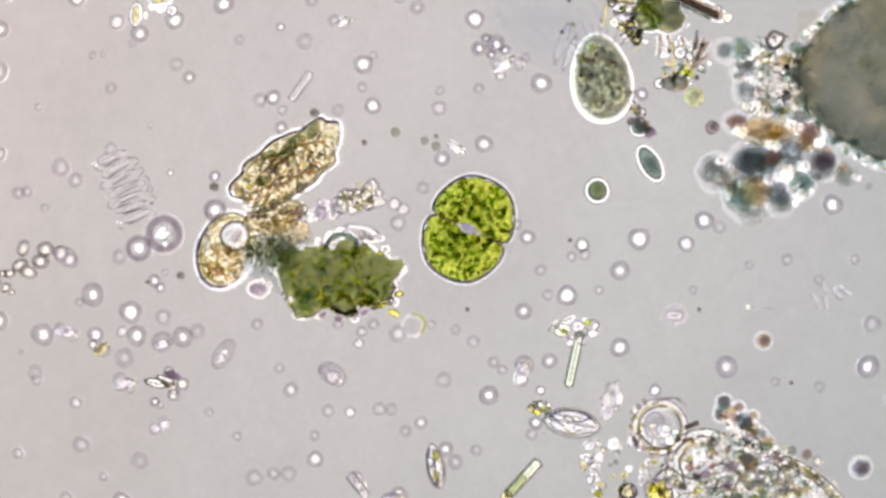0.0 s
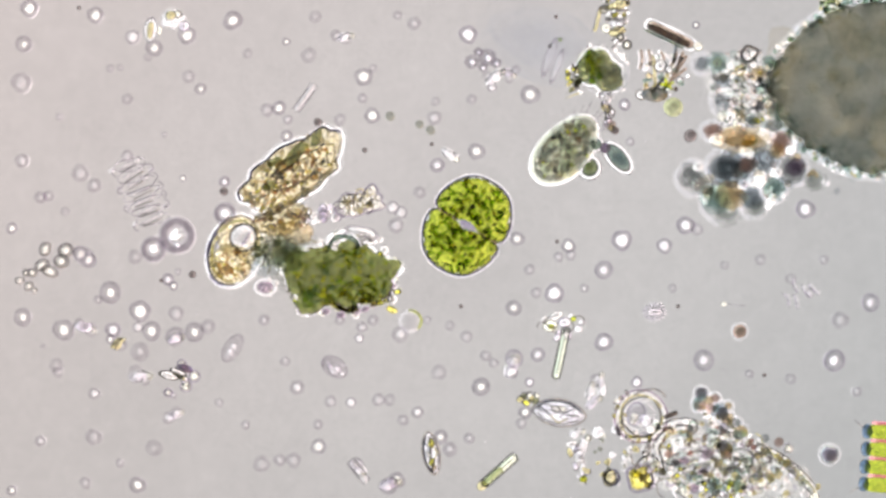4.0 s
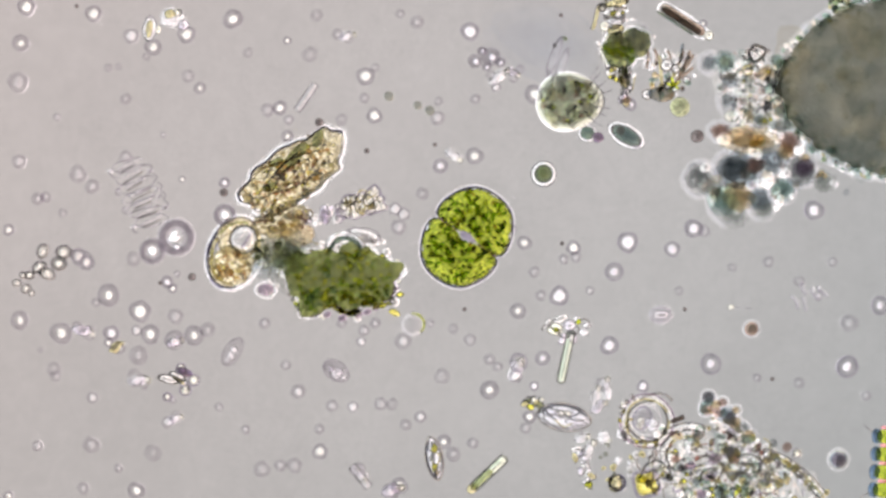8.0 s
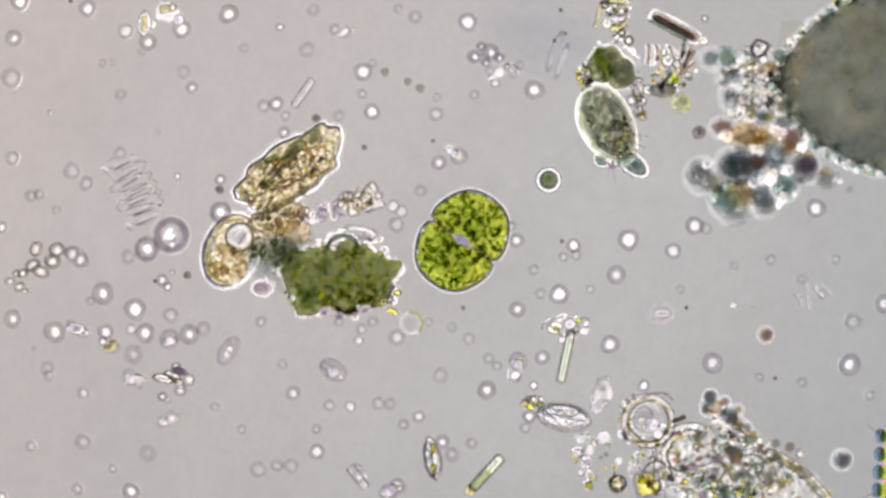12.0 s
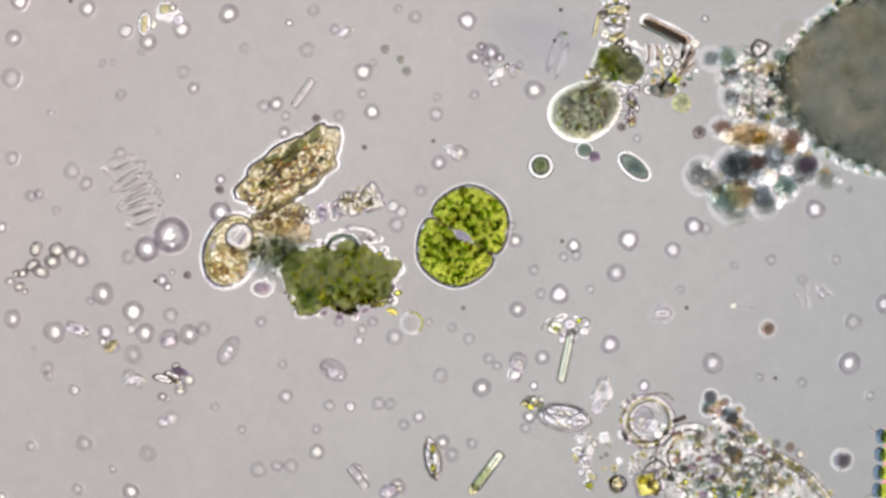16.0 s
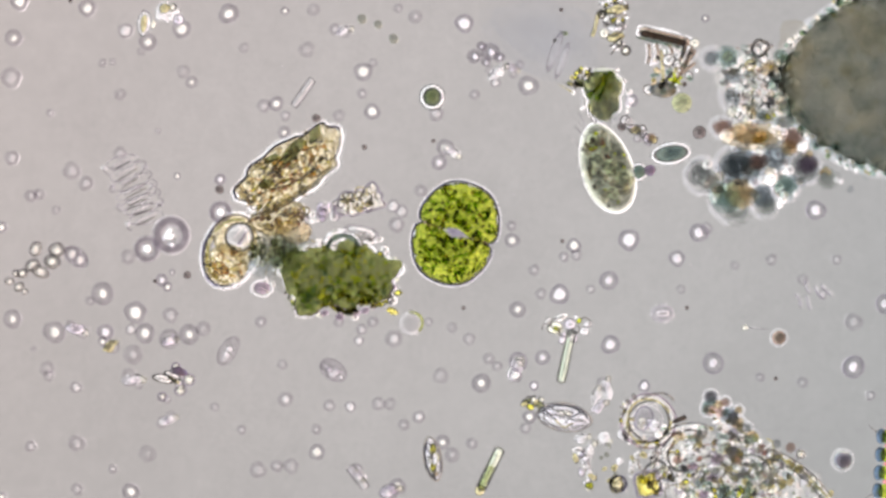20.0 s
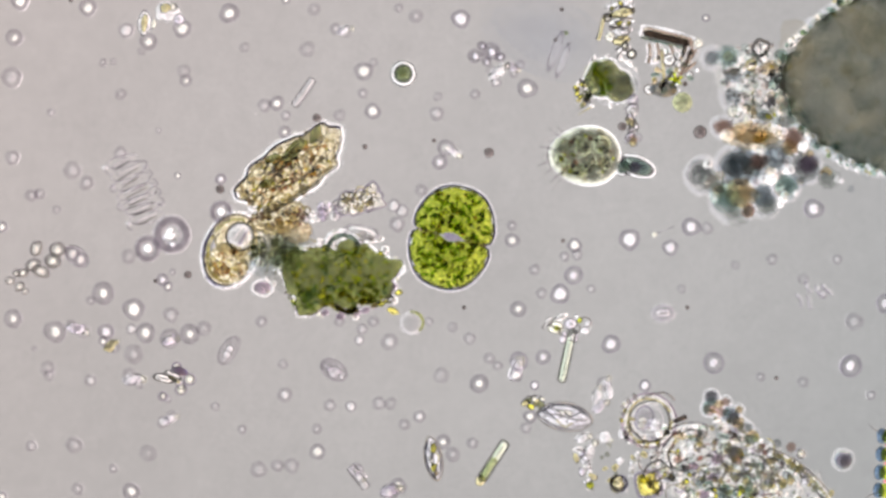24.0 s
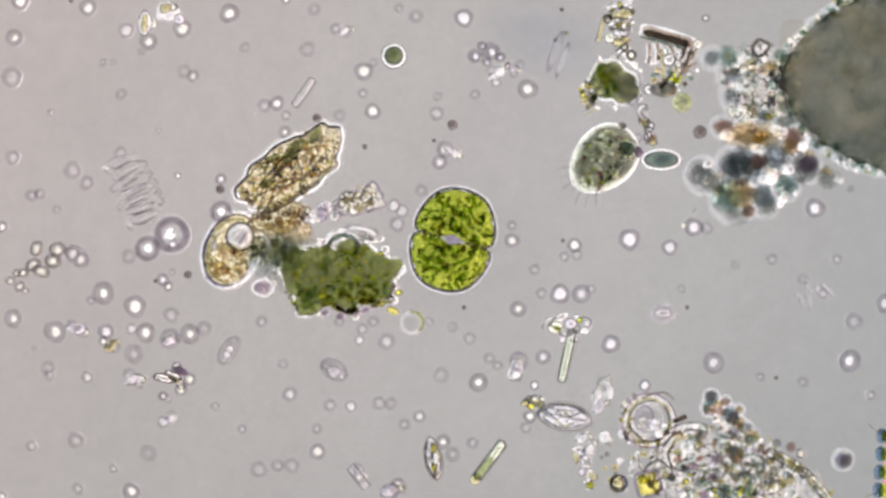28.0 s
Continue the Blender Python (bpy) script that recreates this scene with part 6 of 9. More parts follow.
def shard():
    ob = thing("angular_fragment", 634, 357, "clear crinkled angular fragment with brown edges", "fragment", rz=12)
    def out(a):
        r = 1 / math.hypot(math.cos(a) / 41, math.sin(a) / 24)
        for at_deg, grow, wide in ((35, 12, 16), (340, 9, 14), (190, 6, 16), (100, -6, 20), (280, -4, 25), (60, -5, 10)):
            d = (math.degrees(a) - at_deg + 180) % 360 - 180
            r += grow * math.exp(-(d / wide) ** 2)
        r *= 1 + 0.05 * math.sin(11 * a) + 0.04 * math.sin(17 * a + 1)
        return (r * math.cos(a), r * math.sin(a))
    rng = random.Random(91)
    part("plate", pillow(out, 6, rings=8, segs=80, amp=0.2, seed=3.0), M_OPENFLAKE, ob, "clear crinkled plate")
    part("plate_edge", tube(lambda f: (*out(2 * math.pi * f), 6), 2.2, 80, 6, closed=True), M_VEIL_VIOLET, ob, "violet-grey edge")
    for k in range(16):
        x, y = in_oval(2, 2, 32, 17)(rng)
        part("crease", loop(rng.uniform(5, 12), rng.uniform(1.0, 1.7), 0.4, k * 1.3, 14, 6, rng.uniform(0.3, 0.6)), (M_EDGE, M_AMBER_RIM, M_RIM, M_YELLOWISH)[k % 4], ob, "fine crease", pose(x * U, y * U, 10 * U, 0, 0, rng.uniform(0, 360)))
    curls(ob, ((M_VEIL_VIOLET, 6, "violet curled thread"), (M_SPARK, 7, "clear curled thread"), (M_SPARK, 5, "clear curled thread"), (M_AMBER_RIM, 6, "tan curled thread")), 30, in_oval(2, 2, 36, 20), rng, lambda x, y: 11)
    glints(ob, M_SPARK, 20, in_oval(2, 2, 34, 18), rng, (9, 13), 4.6)
    glints(ob, M_YELLOWISH, 10, in_oval(2, 0, 32, 16), rng, (9, 13), 4.0, "tan_facet", "small tan facet")
    glints(ob, M_EDGE, 9, in_oval(2, 0, 34, 19), rng, (9, 13), 3.4, "dark_fleck", "small dark fleck")
    return ob


shard()
crescent = thing("yellow_crescent", 728, 572, "pale yellowish round cell with a yellow crescent", "cell")
part("body", lump(23, 23, 9, 0.03), M_FAINT, crescent, "faint clear body")
part("crescent", loop(19, 3, 0.05, arc=0.42, segs=20), M_PALEGREEN, crescent, "yellow-green crescent", pose(0, 0, 4 * U, 0, 0, -50))
part("crescent_line", loop(20, 1.1, 0.05, arc=0.3, segs=20), M_GRAIN, crescent, "bright yellow-green line", pose(0, 0, 9 * U, 0, 0, -35))
solo("yellow_grain", lump(11, 6, 5, 0.3, seed=2, sub=3), M_YELLOW, 695, 551, "small yellow oval grain by the green clump", "grain", rz=-25)


def cell_row(u, v):
    ob = thing("four_cell_colony", u, v, "row of four yellow-green cells with reddish gaps and fine spines", "algae", rz=-4)
    for k in range(4):
        part("cell", pillow(oval(33, 14, 0.6), 12, rings=6, segs=40, seed=k + 1.0), M_GREEN, ob, "yellow-green cell", pose(0, (48 - 32 * k) * U, 0))
        part("gap", bar(60, 3.4, 8), M_REDCORE, ob, "reddish gap", pose(4 * U, (64 - 32 * k) * U, 8 * U))
        for side in (1, -1):
            part("cell_end", lump(10, 14, 11, 0.1, seed=k + 3.0), M_BLUECELL, ob, "blue-grey cell end", pose(side * 33 * U, (48 - 32 * k) * U, 4 * U))
    for k, (a, b) in enumerate(((1, 1), (-1, 1), (1, -1), (-1, -1))):
        part("spine", tube(lambda f, a=a, b=b: (a * (28 + 30 * f), b * (52 + 16 * f * f), 10), 1.6, 10, 6, 0.6), M_EDGE, ob, "fine spine")
    return ob


cell_row(1588, 822)


def ghost_fan(u, v, rz, label, loose=False):
    ob = thing("ghost_shell", u, v, label, "shell", rz=rz)
    for k in range(5):
        y, shift = (k - 2) * (13 if loose else 8), 14 * math.sin(k * 2.2) if loose else 0
        part("rib", tube(lambda f, k=k: (-26 + 52 * f * (0.55 if loose else 1), 3 * math.sin(4 * f + k), 3), 1.6, 10, 6), M_GHOST, ob, "grey rib", pose(shift * U, y * U, 0))
        if loose:
            part("pale_bar", tube(lambda f, k=k: (-24 + 46 * f * (0.55 if loose else 1), 3 * math.sin(4 * f + k) + 3.5, 4), 3.2, 10, 8), M_FAINT, ob, "pale bar", pose(shift * U, y * U, 0))
    return ob


ghost = thing("ghost_shell", 988, 100, "faint long empty shell with a green dot at its tip", "shell", rz=70)
for dy, rx, ry in ((9, 34, 7.5), (-9, 30, 6.5)):
    part("valve_edge", loop(1, 0.16, 0.03, dy, 44, 6), M_EDGE2, ghost, "faint grey outline", pose(dy * 0.6 * U, dy * U, 0) @ Matrix.Diagonal((rx, ry, 9, 1)))
    part("valve", lump(rx * 0.9, ry * 0.6, 3, 0.1, 1.5, dy, 3), M_FAINT, ghost, "pale clear valve", pose(dy * 0.6 * U, dy * U, 0))
part("dot", lump(4.5, 4.5, 4, 0.1, sub=2), M_LEAF, ghost, "small green dot", pose(42 * U, 2 * U, 0))
# soft shadow of something out of focus, imitated by thin tinted shells
soft_shadow = thing("blue_haze", 965, 70, "faint blue-grey puff imitating a soft shadow beside the dark mass", "haze")
puff(soft_shadow, 0, 0, 92, 58, S_SHADOW, 60, 3.0, -20, (1.3, 1.15, 1.0, 0.85, 0.7, 0.55, 0.4), 0.3, "wisp", "faint blue-grey layer of the imitated shadow")
ghost_fan(1440, 530, -60, "very faint broken empty shell", True)
trio = thing("bead_cluster", 858, 96, "cluster of small clear beads", "cells", rz=0)
for x, y, r in ((-18, -4, 14), (10, 4, 17), (2, -14, 9), (26, -6, 10), (-6, 14, 9)):
    part("bead", lump(r, r * 0.95, r * 0.3, 0.08, seed=r), M_VEIL, trio, "dim grey bead", pose(x * U, y * U, 0))
    part("bright_middle", gumdrop(r * 0.5, 0.9, 0.3, 0.4, r * 0.1), M_BRIGHT, trio, "bright middle", pose((x + 1) * U, (y - 1) * U, r * 0.5 * U))
bits = thing("scrap_cluster", 302, 668, "cluster of clear scraps with brown edges", "detritus")
for x, y, length, wide, turn in ((-12, -2, 36, 5.5, -14), (4, 2, 30, 5, -26), (16, -12, 22, 5, -60), (10, 12, 20, 4.5, 10)):
    part("sliver", lump(length / 2, wide, 5, 0.25, 1.8, length * 0.1, 3), M_SPARK, bits, "bright sliver", pose(x * U, y * U, 4 * U, 0, 0, turn))
    part("sliver_edge", loop(1, 0.16, 0.15, length, 30, 6), M_OUTLINE, bits, "dark edge", pose(x * U, y * U, 7 * U, 0, 0, turn) @ Matrix.Diagonal((length / 2, wide * 1.3, 9, 1)))
part("sliver", lump(14, 4, 4, 0.2, seed=6, sub=2), M_YELLOWISH, bits, "yellowish sliver", pose(6 * U, -4 * U, 12 * U, 0, 0, -30))
part("violet_scrap", lump(14, 7, 5, 0.3, seed=8), M_PLUM, bits, "violet scrap", pose(18 * U, 10 * U, 0, 0, 0, -20))
for x, y, r in ((18, -22, 9), (33, -4, 9), (10, 18, 7), (-14, -34, 6)):
    part("bead", gumdrop(r, 0.6, 0.5, 0.15, x * 0.1, 18), M_CLEAR, bits, "bright bead", pose(x * U, y * U, 0))
    part("bead_edge", loop(r * 1.1, 1.8, 0.06, x * 0.2, 26), M_VEIL_VIOLET, bits, "violet edge", pose(x * U, y * U, 0))
flake = thing("yellow_flake", 256, 42, "yellowish oblong cell with bright sides", "cell", rz=84)
part("body", lump(22, 12, 6, 0.2), M_PALE, flake, "pale body")
part("middle", lump(17, 6, 5, 0.2), M_YELLOWISH, flake, "yellowish middle", pose(0, 0, 8 * U))
part("edge", loop(1, 0.1, 0.1, 2.0, 30, 6), M_EDGE2, flake, "violet edge", Matrix.Diagonal((22, 12, 14, 1)))
part("side", lump(9, 5, 5, 0.1, sub=2), M_CLEAR, flake, "bright side", pose(0, -16 * U, 0))
flake2 = thing("yellow_flake", 297, 22, "ragged yellowish scrap of cells", "cell")
part("body", lump(22, 19, 6, 0.4, seed=2), M_PALE, flake2, "pale ragged body")
part("grain", lump(10, 8, 6, 0.3, seed=5), M_YELLOWISH, flake2, "yellowish grain", pose(-4 * U, 6 * U, 0))
part("grain", gumdrop(8, 0.5, 0.6, 0.4), M_CLEAR, flake2, "bright grain", pose(8 * U, 8 * U, 0))
part("side", lump(11, 11, 8, 0.1, sub=2), M_RINGY, flake2, "violet bead", pose(20 * U, -14 * U, 0))
pin = thing("tailed_speck", 1298, 541, "tiny bright speck trailing a fine hair", "speck")
part("head", lump(6, 5, 5, 0.1, sub=2), M_CLEAR, pin, "bright head")
part("tail", tube(lambda f: (6 + 34 * f, -3 * f, 3), 0.9, 8, 5), M_EDGE2, pin, "fine hair")
hook = thing("curved_cell", 1035, 835, "curved tangle of clear scraps with a yellow-green end", "cell")
part("body", tube(lambda f: (-14 + 26 * f + 8 * math.sin(4 * f), 38 - 60 * f, 7), 5, 16, 10), M_PALE, hook, "clear curved body")
for k in range(9):
    x, y = -14 + 3 * k + 9 * math.sin(k * 2.3), 40 - 8 * k
    part("scrap", lump(9, 5, 4, 0.4, 1.8, k + 1.0, 2), (M_SPARK, M_RINGY, M_YELLOWISH, M_PALE)[k % 4], hook, "clear scrap", pose(x * U, y * U, 8 * U, 0, 0, 55 * k))
    part("edge", tube(lambda f, k=k: ((f - 0.5) * 16, 3 * math.sin(4 * f + k), 0), 1.3, 8, 6), M_EDGE, hook, "dark edge", pose((x + 4) * U, (y - 3) * U, 14 * U, 0, 0, 40 * k))
part("end", lump(8, 7, 6, 0.2, sub=2), M_GRAIN, hook, "yellow-green end", pose(8 * U, -24 * U, 8 * U))
solo("yellow_cell", lump(13, 17, 9, 0.1, seed=3), M_YELLOWISH, 1090, 857, "small yellowish oval cell", "cell")
oval_bead = thing("oval_cell", 1172, 555, "clear oval cell with a bright middle", "cell")
part("body", lump(24, 19, 9, 0.05), M_FAINT, oval_bead, "dim clear body")
part("body_edge", lump(21, 16, 7, 0.08), M_VEIL_FAINT, oval_bead, "dim brownish inner part", pose(0, 0, 2 * U))
part("core", tube(lambda f: ((f - 0.5) * 22, 0, 4), 5.5, 10, 10), M_SPARK, oval_bead, "bright core", pose(0, 0, 14 * U))


def ragged(u, v, rz, rx, ry, kind=0):
    """A small irregular clear scrap."""
    ob = thing("clear_scrap", u, v, "small irregular clear scrap with bright facets", "scrap", rz=rz, group="loose scraps")
    part("body", lump(rx, ry, min(rx, ry) * 0.38, 0.4, 1.9, u * 0.013 + v * 0.007, 3), (M_PALE, M_RINGY, M_YELLOWISH)[kind], ob, "ragged clear body")
    part("facet", gumdrop(ry * 0.75, 0.6, 0.4, 0.4, u * 0.01), M_CLEAR, ob, "bright facet", pose(rx * 0.9 * U, -ry * 0.3 * U, 0))
    part("edge", tube(lambda f: ((f - 0.5) * rx * 1.7, ry * (0.6 - 1.4 * (f - 0.5) ** 2), ry * 0.6), 1.0, 10, 6), M_EDGE, ob, "dark edge")
    return ob


for u, v, rz, rx, ry, kind in ((135, 583, -10, 20, 9, 1), (300, 603, 20, 14, 9, 1), (196, 612, 40, 14, 8, 2), (236, 672, 10, 20, 10, 0), (300, 742, 30, 14, 8, 0)):
    ragged(u, v, rz, rx, ry, kind)
for u, v, rz, rx, ry, kind in ((608, 55, 20, 15, 8, 0), (880, 128, 40, 20, 9, 0), (905, 120, -20, 14, 8, 1), (912, 655, 70, 20, 12, 0), (690, 868, 20, 18, 10, 1), (800, 268, -30, 17, 8, 0), (1055, 700, 80, 16, 8, 0), (1075, 690, 95, 22, 8, 0),
                                (1060, 720, 40, 16, 8, 1), (1040, 800, 60, 22, 10, 0), (1030, 775, 20, 14, 8, 0), (636, 838, -50, 15, 8, 0)):
    ragged(u, v, rz, rx, ry, kind)


# ---- loose beads and specks ----
BEADS = {}


def bead(kind, u, v, r):
    """One small floating grain; alike kinds share their mesh."""
    looks = {"b": (M_CLEAR, M_VEIL, "small clear bead with a bright middle", 0.35), "s": (M_SOFT, M_VEIL_FAINT, "small pale bead with a soft bright middle", 0.45),
             "f": (M_FAINT, M_VEIL_FAINT, "faint small clear round bead", 0.36), "g": (M_RINGY, M_VEIL_VIOLET, "small bead with a dark violet ring", 0.4), "d": (M_DARK, M_DARK, "small dark brown-grey grain", 0.8), "e": (M_HGREY, M_HGREY, "faint brownish drifting grain", 0.8)}
    material, edge, label, peak = looks[kind]
    i = (int(u) * 7 + int(v)) % 3
    if (kind, i) not in BEADS:
        b = lump(10, 10, 8, 0.12, seed=i + 1.0, sub=3) if kind in "de" else gumdrop(10, peak + 0.07 * i, 0.5, 0.06 + 0.07 * i, i + 1.0, 22, 0.84, True)
        ob = part("bead", b, material, None)
        ob.data.materials.append(edge)
        ob.data.materials.append(M_VEIL_FAINT)
        BEADS[(kind, i)] = ob
    else:
        ob = new("bead", BEADS[(kind, i)].data)
    tagged(ob, label, "bead", "loose beads")
    r *= 1.16 if kind in "bg" else 1.0
    ob.matrix_basis = Matrix.LocRotScale(at(u, v), Euler((0, 0, (u * 3 + v) % 6)), (r / 10, r / 10, r / 10))
    return ob


def beads(kind, *triples):
    return [bead(kind, *t) for t in triples]


def rimmed(u, v, r, rz=0.0, stretch=1.0):
    ob = thing("rimmed_bead", u, v, "small bright bead with a fine dark edge", "bead", rz=rz, group="rimmed beads")
    part("body", gumdrop(r, 0.62, 0.4, 0.2, u * 0.01, 20), M_CLEAR, ob, "bright middle", Matrix.Diagonal((stretch, 1, 1, 1)))
    part("wall", loop(1, 0.17, 0.12, v * 0.01, 32, 6), M_EDGE, ob, "fine dark edge", Matrix.Diagonal((r * 1.08 * stretch, r * 1.08, 9, 1)))
    part("film", lump(r * 1.3 * stretch, r * 1.3, 3, 0.1, seed=u * 0.1), M_VEIL_FAINT, ob, "dim film")
    return ob


for u, v, r, rz, stretch in ((64, 441, 9, 70, 1.3), (58, 470, 9, 30, 1.3), (72, 481, 9, -20, 1.5), (101, 443, 11, 20, 1.1), (93, 463, 11, 0, 1.1), (40, 484, 7, 10, 1.2), (29, 484, 6, 0, 1.0), (34, 508, 7, 40, 1.2), (18, 498, 6, 0, 1.3), (44, 516, 5, 0, 1.0)):
    rimmed(u, v, r, rz, stretch)
case = thing("bead_case", 135, 455, "two clear beads in a dark-edged case", "cells", rz=-38)
part("case", loop(1, 0.1, 0.04, 3.0, 40, 6), M_EDGE2, case, "grey-violet edge", Matrix.Diagonal((23, 15, 14, 1)))
part("film", lump(22, 13, 4, 0.05), M_VEIL_FAINT, case, "dim film")
# top field
beads("b", (155, 15, 14), (25, 68, 14), (35, 3, 15), (262, 75, 14), (322, 52, 15), (405, 25, 16), (503, 235, 10), (489, 184, 12), (314, 312, 6), (3, 403, 10),
      (643, 127, 15), (659, 198, 13), (1016, 435, 12), (1248, 33, 7))
beads("f", (182, 112, 8), (200, 110, 7), (213, 168, 11), (325, 127, 13), (20, 138, 20), (467, 188, 13), (505, 205, 10), (213, 272, 13), (22, 280, 14), (128, 303, 17), (153, 325, 14), (55, 347, 12), (70, 344, 11),
      (432, 85, 10), (555, 18, 12), (593, 52, 11), (543, 88, 15), (660, 112, 9), (600, 205, 12), (641, 166, 10), (772, 202, 14), (868, 125, 10), (908, 130, 10), (920, 115, 9), (745, 338, 12))
beads("f", (702, 398, 15), (774, 172, 9), (840, 168, 10), (905, 400, 10), (1128, 245, 9), (1250, 405, 12), (1205, 512, 9), (1365, 460, 11), (735, 30, 13), (705, 15, 9), (100, 372, 9), (250, 92, 8), (90, 200, 8), (280, 232, 6))
beads("d", (560, 210, 8), (645, 261, 5), (767, 250, 4), (993, 18, 4), (982, 72, 4), (995, 427, 4), (389, 336, 8), (1100, 225, 8), (1237, 235, 12), (125, 2, 4))
beads("g", (777, 288, 12), (390, 318, 9), (1118, 178, 10), (1113, 425, 17), )
beads("f", (670, 715, 13), (690, 715, 12))
beads("f", (457, 832, 16), (780, 665, 15), (428, 761, 9))
beads("s", (620, 720, 11), (741, 738, 12), (635, 603, 10), (303, 738, 12), (288, 748, 12), (127, 578, 12), (147, 587, 14),
      (232, 583, 11), (610, 57, 12), (877, 147, 10), (696, 365, 13), (711, 374, 13), (590, 660, 14), (1045, 512, 9), (287, 702, 10), (312, 650, 9), (223, 55, 15))
# lower field
beads("b", (128, 450, 13), (142, 460, 12), (182, 520, 18), (23, 565, 15), (97, 588, 18),
      (182, 605, 8), (201, 615, 10), (257, 590, 16), (300, 600, 16), (335, 592, 16), (297, 508, 8))
beads("b", (232, 870, 14), (3, 880, 9), (561, 800, 13), (688, 872, 14),
      (703, 862, 14), (916, 548, 13), (912, 665, 11), (937, 738, 11), (630, 832, 11), (783, 783, 12), (1415, 803, 9))
beads("f", (227, 455, 14), (305, 482, 7), (302, 558, 15), (360, 582, 14), (236, 628, 18), (84, 652, 14), (87, 665, 11), (230, 668, 17), (245, 680, 10), (297, 707, 8), (262, 803, 16), (490, 825, 12), (515, 825, 15),
      (137, 866, 12), (55, 790, 11), (462, 570, 11), (160, 533, 9), (500, 645, 10), (60, 618, 6), (577, 648, 10), (640, 583, 11), (600, 570, 10), (660, 570, 11), (758, 570, 9), (583, 718, 12))
beads("f", (715, 752, 11), (800, 805, 14), (835, 785, 11), (957, 520, 11), (945, 478, 11), (1020, 452, 11), (998, 455, 10), (880, 648, 10), (865, 635, 11), (930, 758, 11), (830, 600, 12), (800, 580, 10),
      (1510, 570, 17), (1420, 677, 11), (1068, 680, 14), (1345, 668, 9), (1420, 495, 11), (1455, 520, 11), (1300, 470, 9), (1480, 460, 10), (1540, 700, 10), (560, 760, 10), (380, 720, 9), (200, 830, 9))
beads("g", (287, 496, 10), (187, 588, 13), (990, 521, 16), (960, 633, 12), (917, 640, 15), (945, 683, 8), (1080, 610, 15), (1140, 683, 10), (1262, 643, 17), (1565, 538, 15))
beads("d", (332, 487, 7), (275, 498, 4), (820, 545, 4), (1215, 545, 4), (1372, 670, 4))
def haloed(u, v, r, mat, label):
    ob = thing("dark_bead", u, v, label, "bead", group="loose beads")
    part("body", lump(r, r, r * 0.7, 0.05, 1.5, u * 0.01, 3), M_HAZE, ob, "soft outer part")
    part("core", lump(r * 0.86, r * 0.86, r * 0.6, 0.08, 1.5, u * 0.02, 3), mat, ob, "dark core", pose(0, 0, r * 0.1 * U))
    part("core", lump(r * 0.7, r * 0.68, r * 0.5, 0.1, 1.5, u * 0.03, 3), M_HGREY if mat is M_HRED else M_HPLUM, ob, "dark core", pose(0, 0, r * 0.2 * U))
    part("sheath", skirt(oval(r * 1.03, r * 1.03), r * 0.16, r * 0.3, 36), M_GLOW, ob, "soft bright border")
    return ob


haloed(1490, 814, 18, M_HBLUE, "slate-blue round bead with a soft imitated halo")
# beads that drift
drift = {name: bead(kind, u, v, r) for name, kind, u, v, r in (
    ("m1", "s", 126, 691, 12), ("m3", "b", 855, 687, 15), ("m4", "b", 504, 40, 7), ("m5", "g", 821, 36, 15), ("m6", "g", 1502, 643, 18), ("m7", "b", 235, 553, 18),
    ("m8", "s", 701, 598, 16), ("m12", "f", 150, 784, 16), ("m13", "g", 1089, 483, 15), ("m21", "g", 1445, 371, 16),
    ("q5", "b", 340, 155, 10), ("q8", "b", 811, 270, 14), ("q9", "g", 1230, 400, 15), ("q11", "s", 510, 705, 14), ("r5", "g", 1190, 441, 13), ("r8", "b", 913, 426, 12), ("r9", "b", 940, 156, 16),
    ("r1", "d", 860, 262, 9), ("n1", "e", 679, 77, 9), ("n2", "e", 703, 95, 8), ("n3", "e", 714, 117, 9))}

drift["m2"] = haloed(1357, 575, 14, M_HRED, "red-brown round bead with a soft imitated halo")

# dust too fine to count
rng = random.Random(7)
bm = bmesh.new()
for k in range(80):
    u, v, r = rng.uniform(-20, 1590), rng.uniform(-20, 900), rng.uniform(1.0, 2.4)
    c = at(u, v)
    bmesh.ops.create_icosphere(bm, subdivisions=1, radius=r * U, matrix=Matrix.Translation(c + Vector((0, 0, r * U * 0.9))))
dust = part("fine_dust", bm, M_FAINT, None, "scattered fine clear specks on the slide")
tagged(dust, category="dust", kind="stuff")


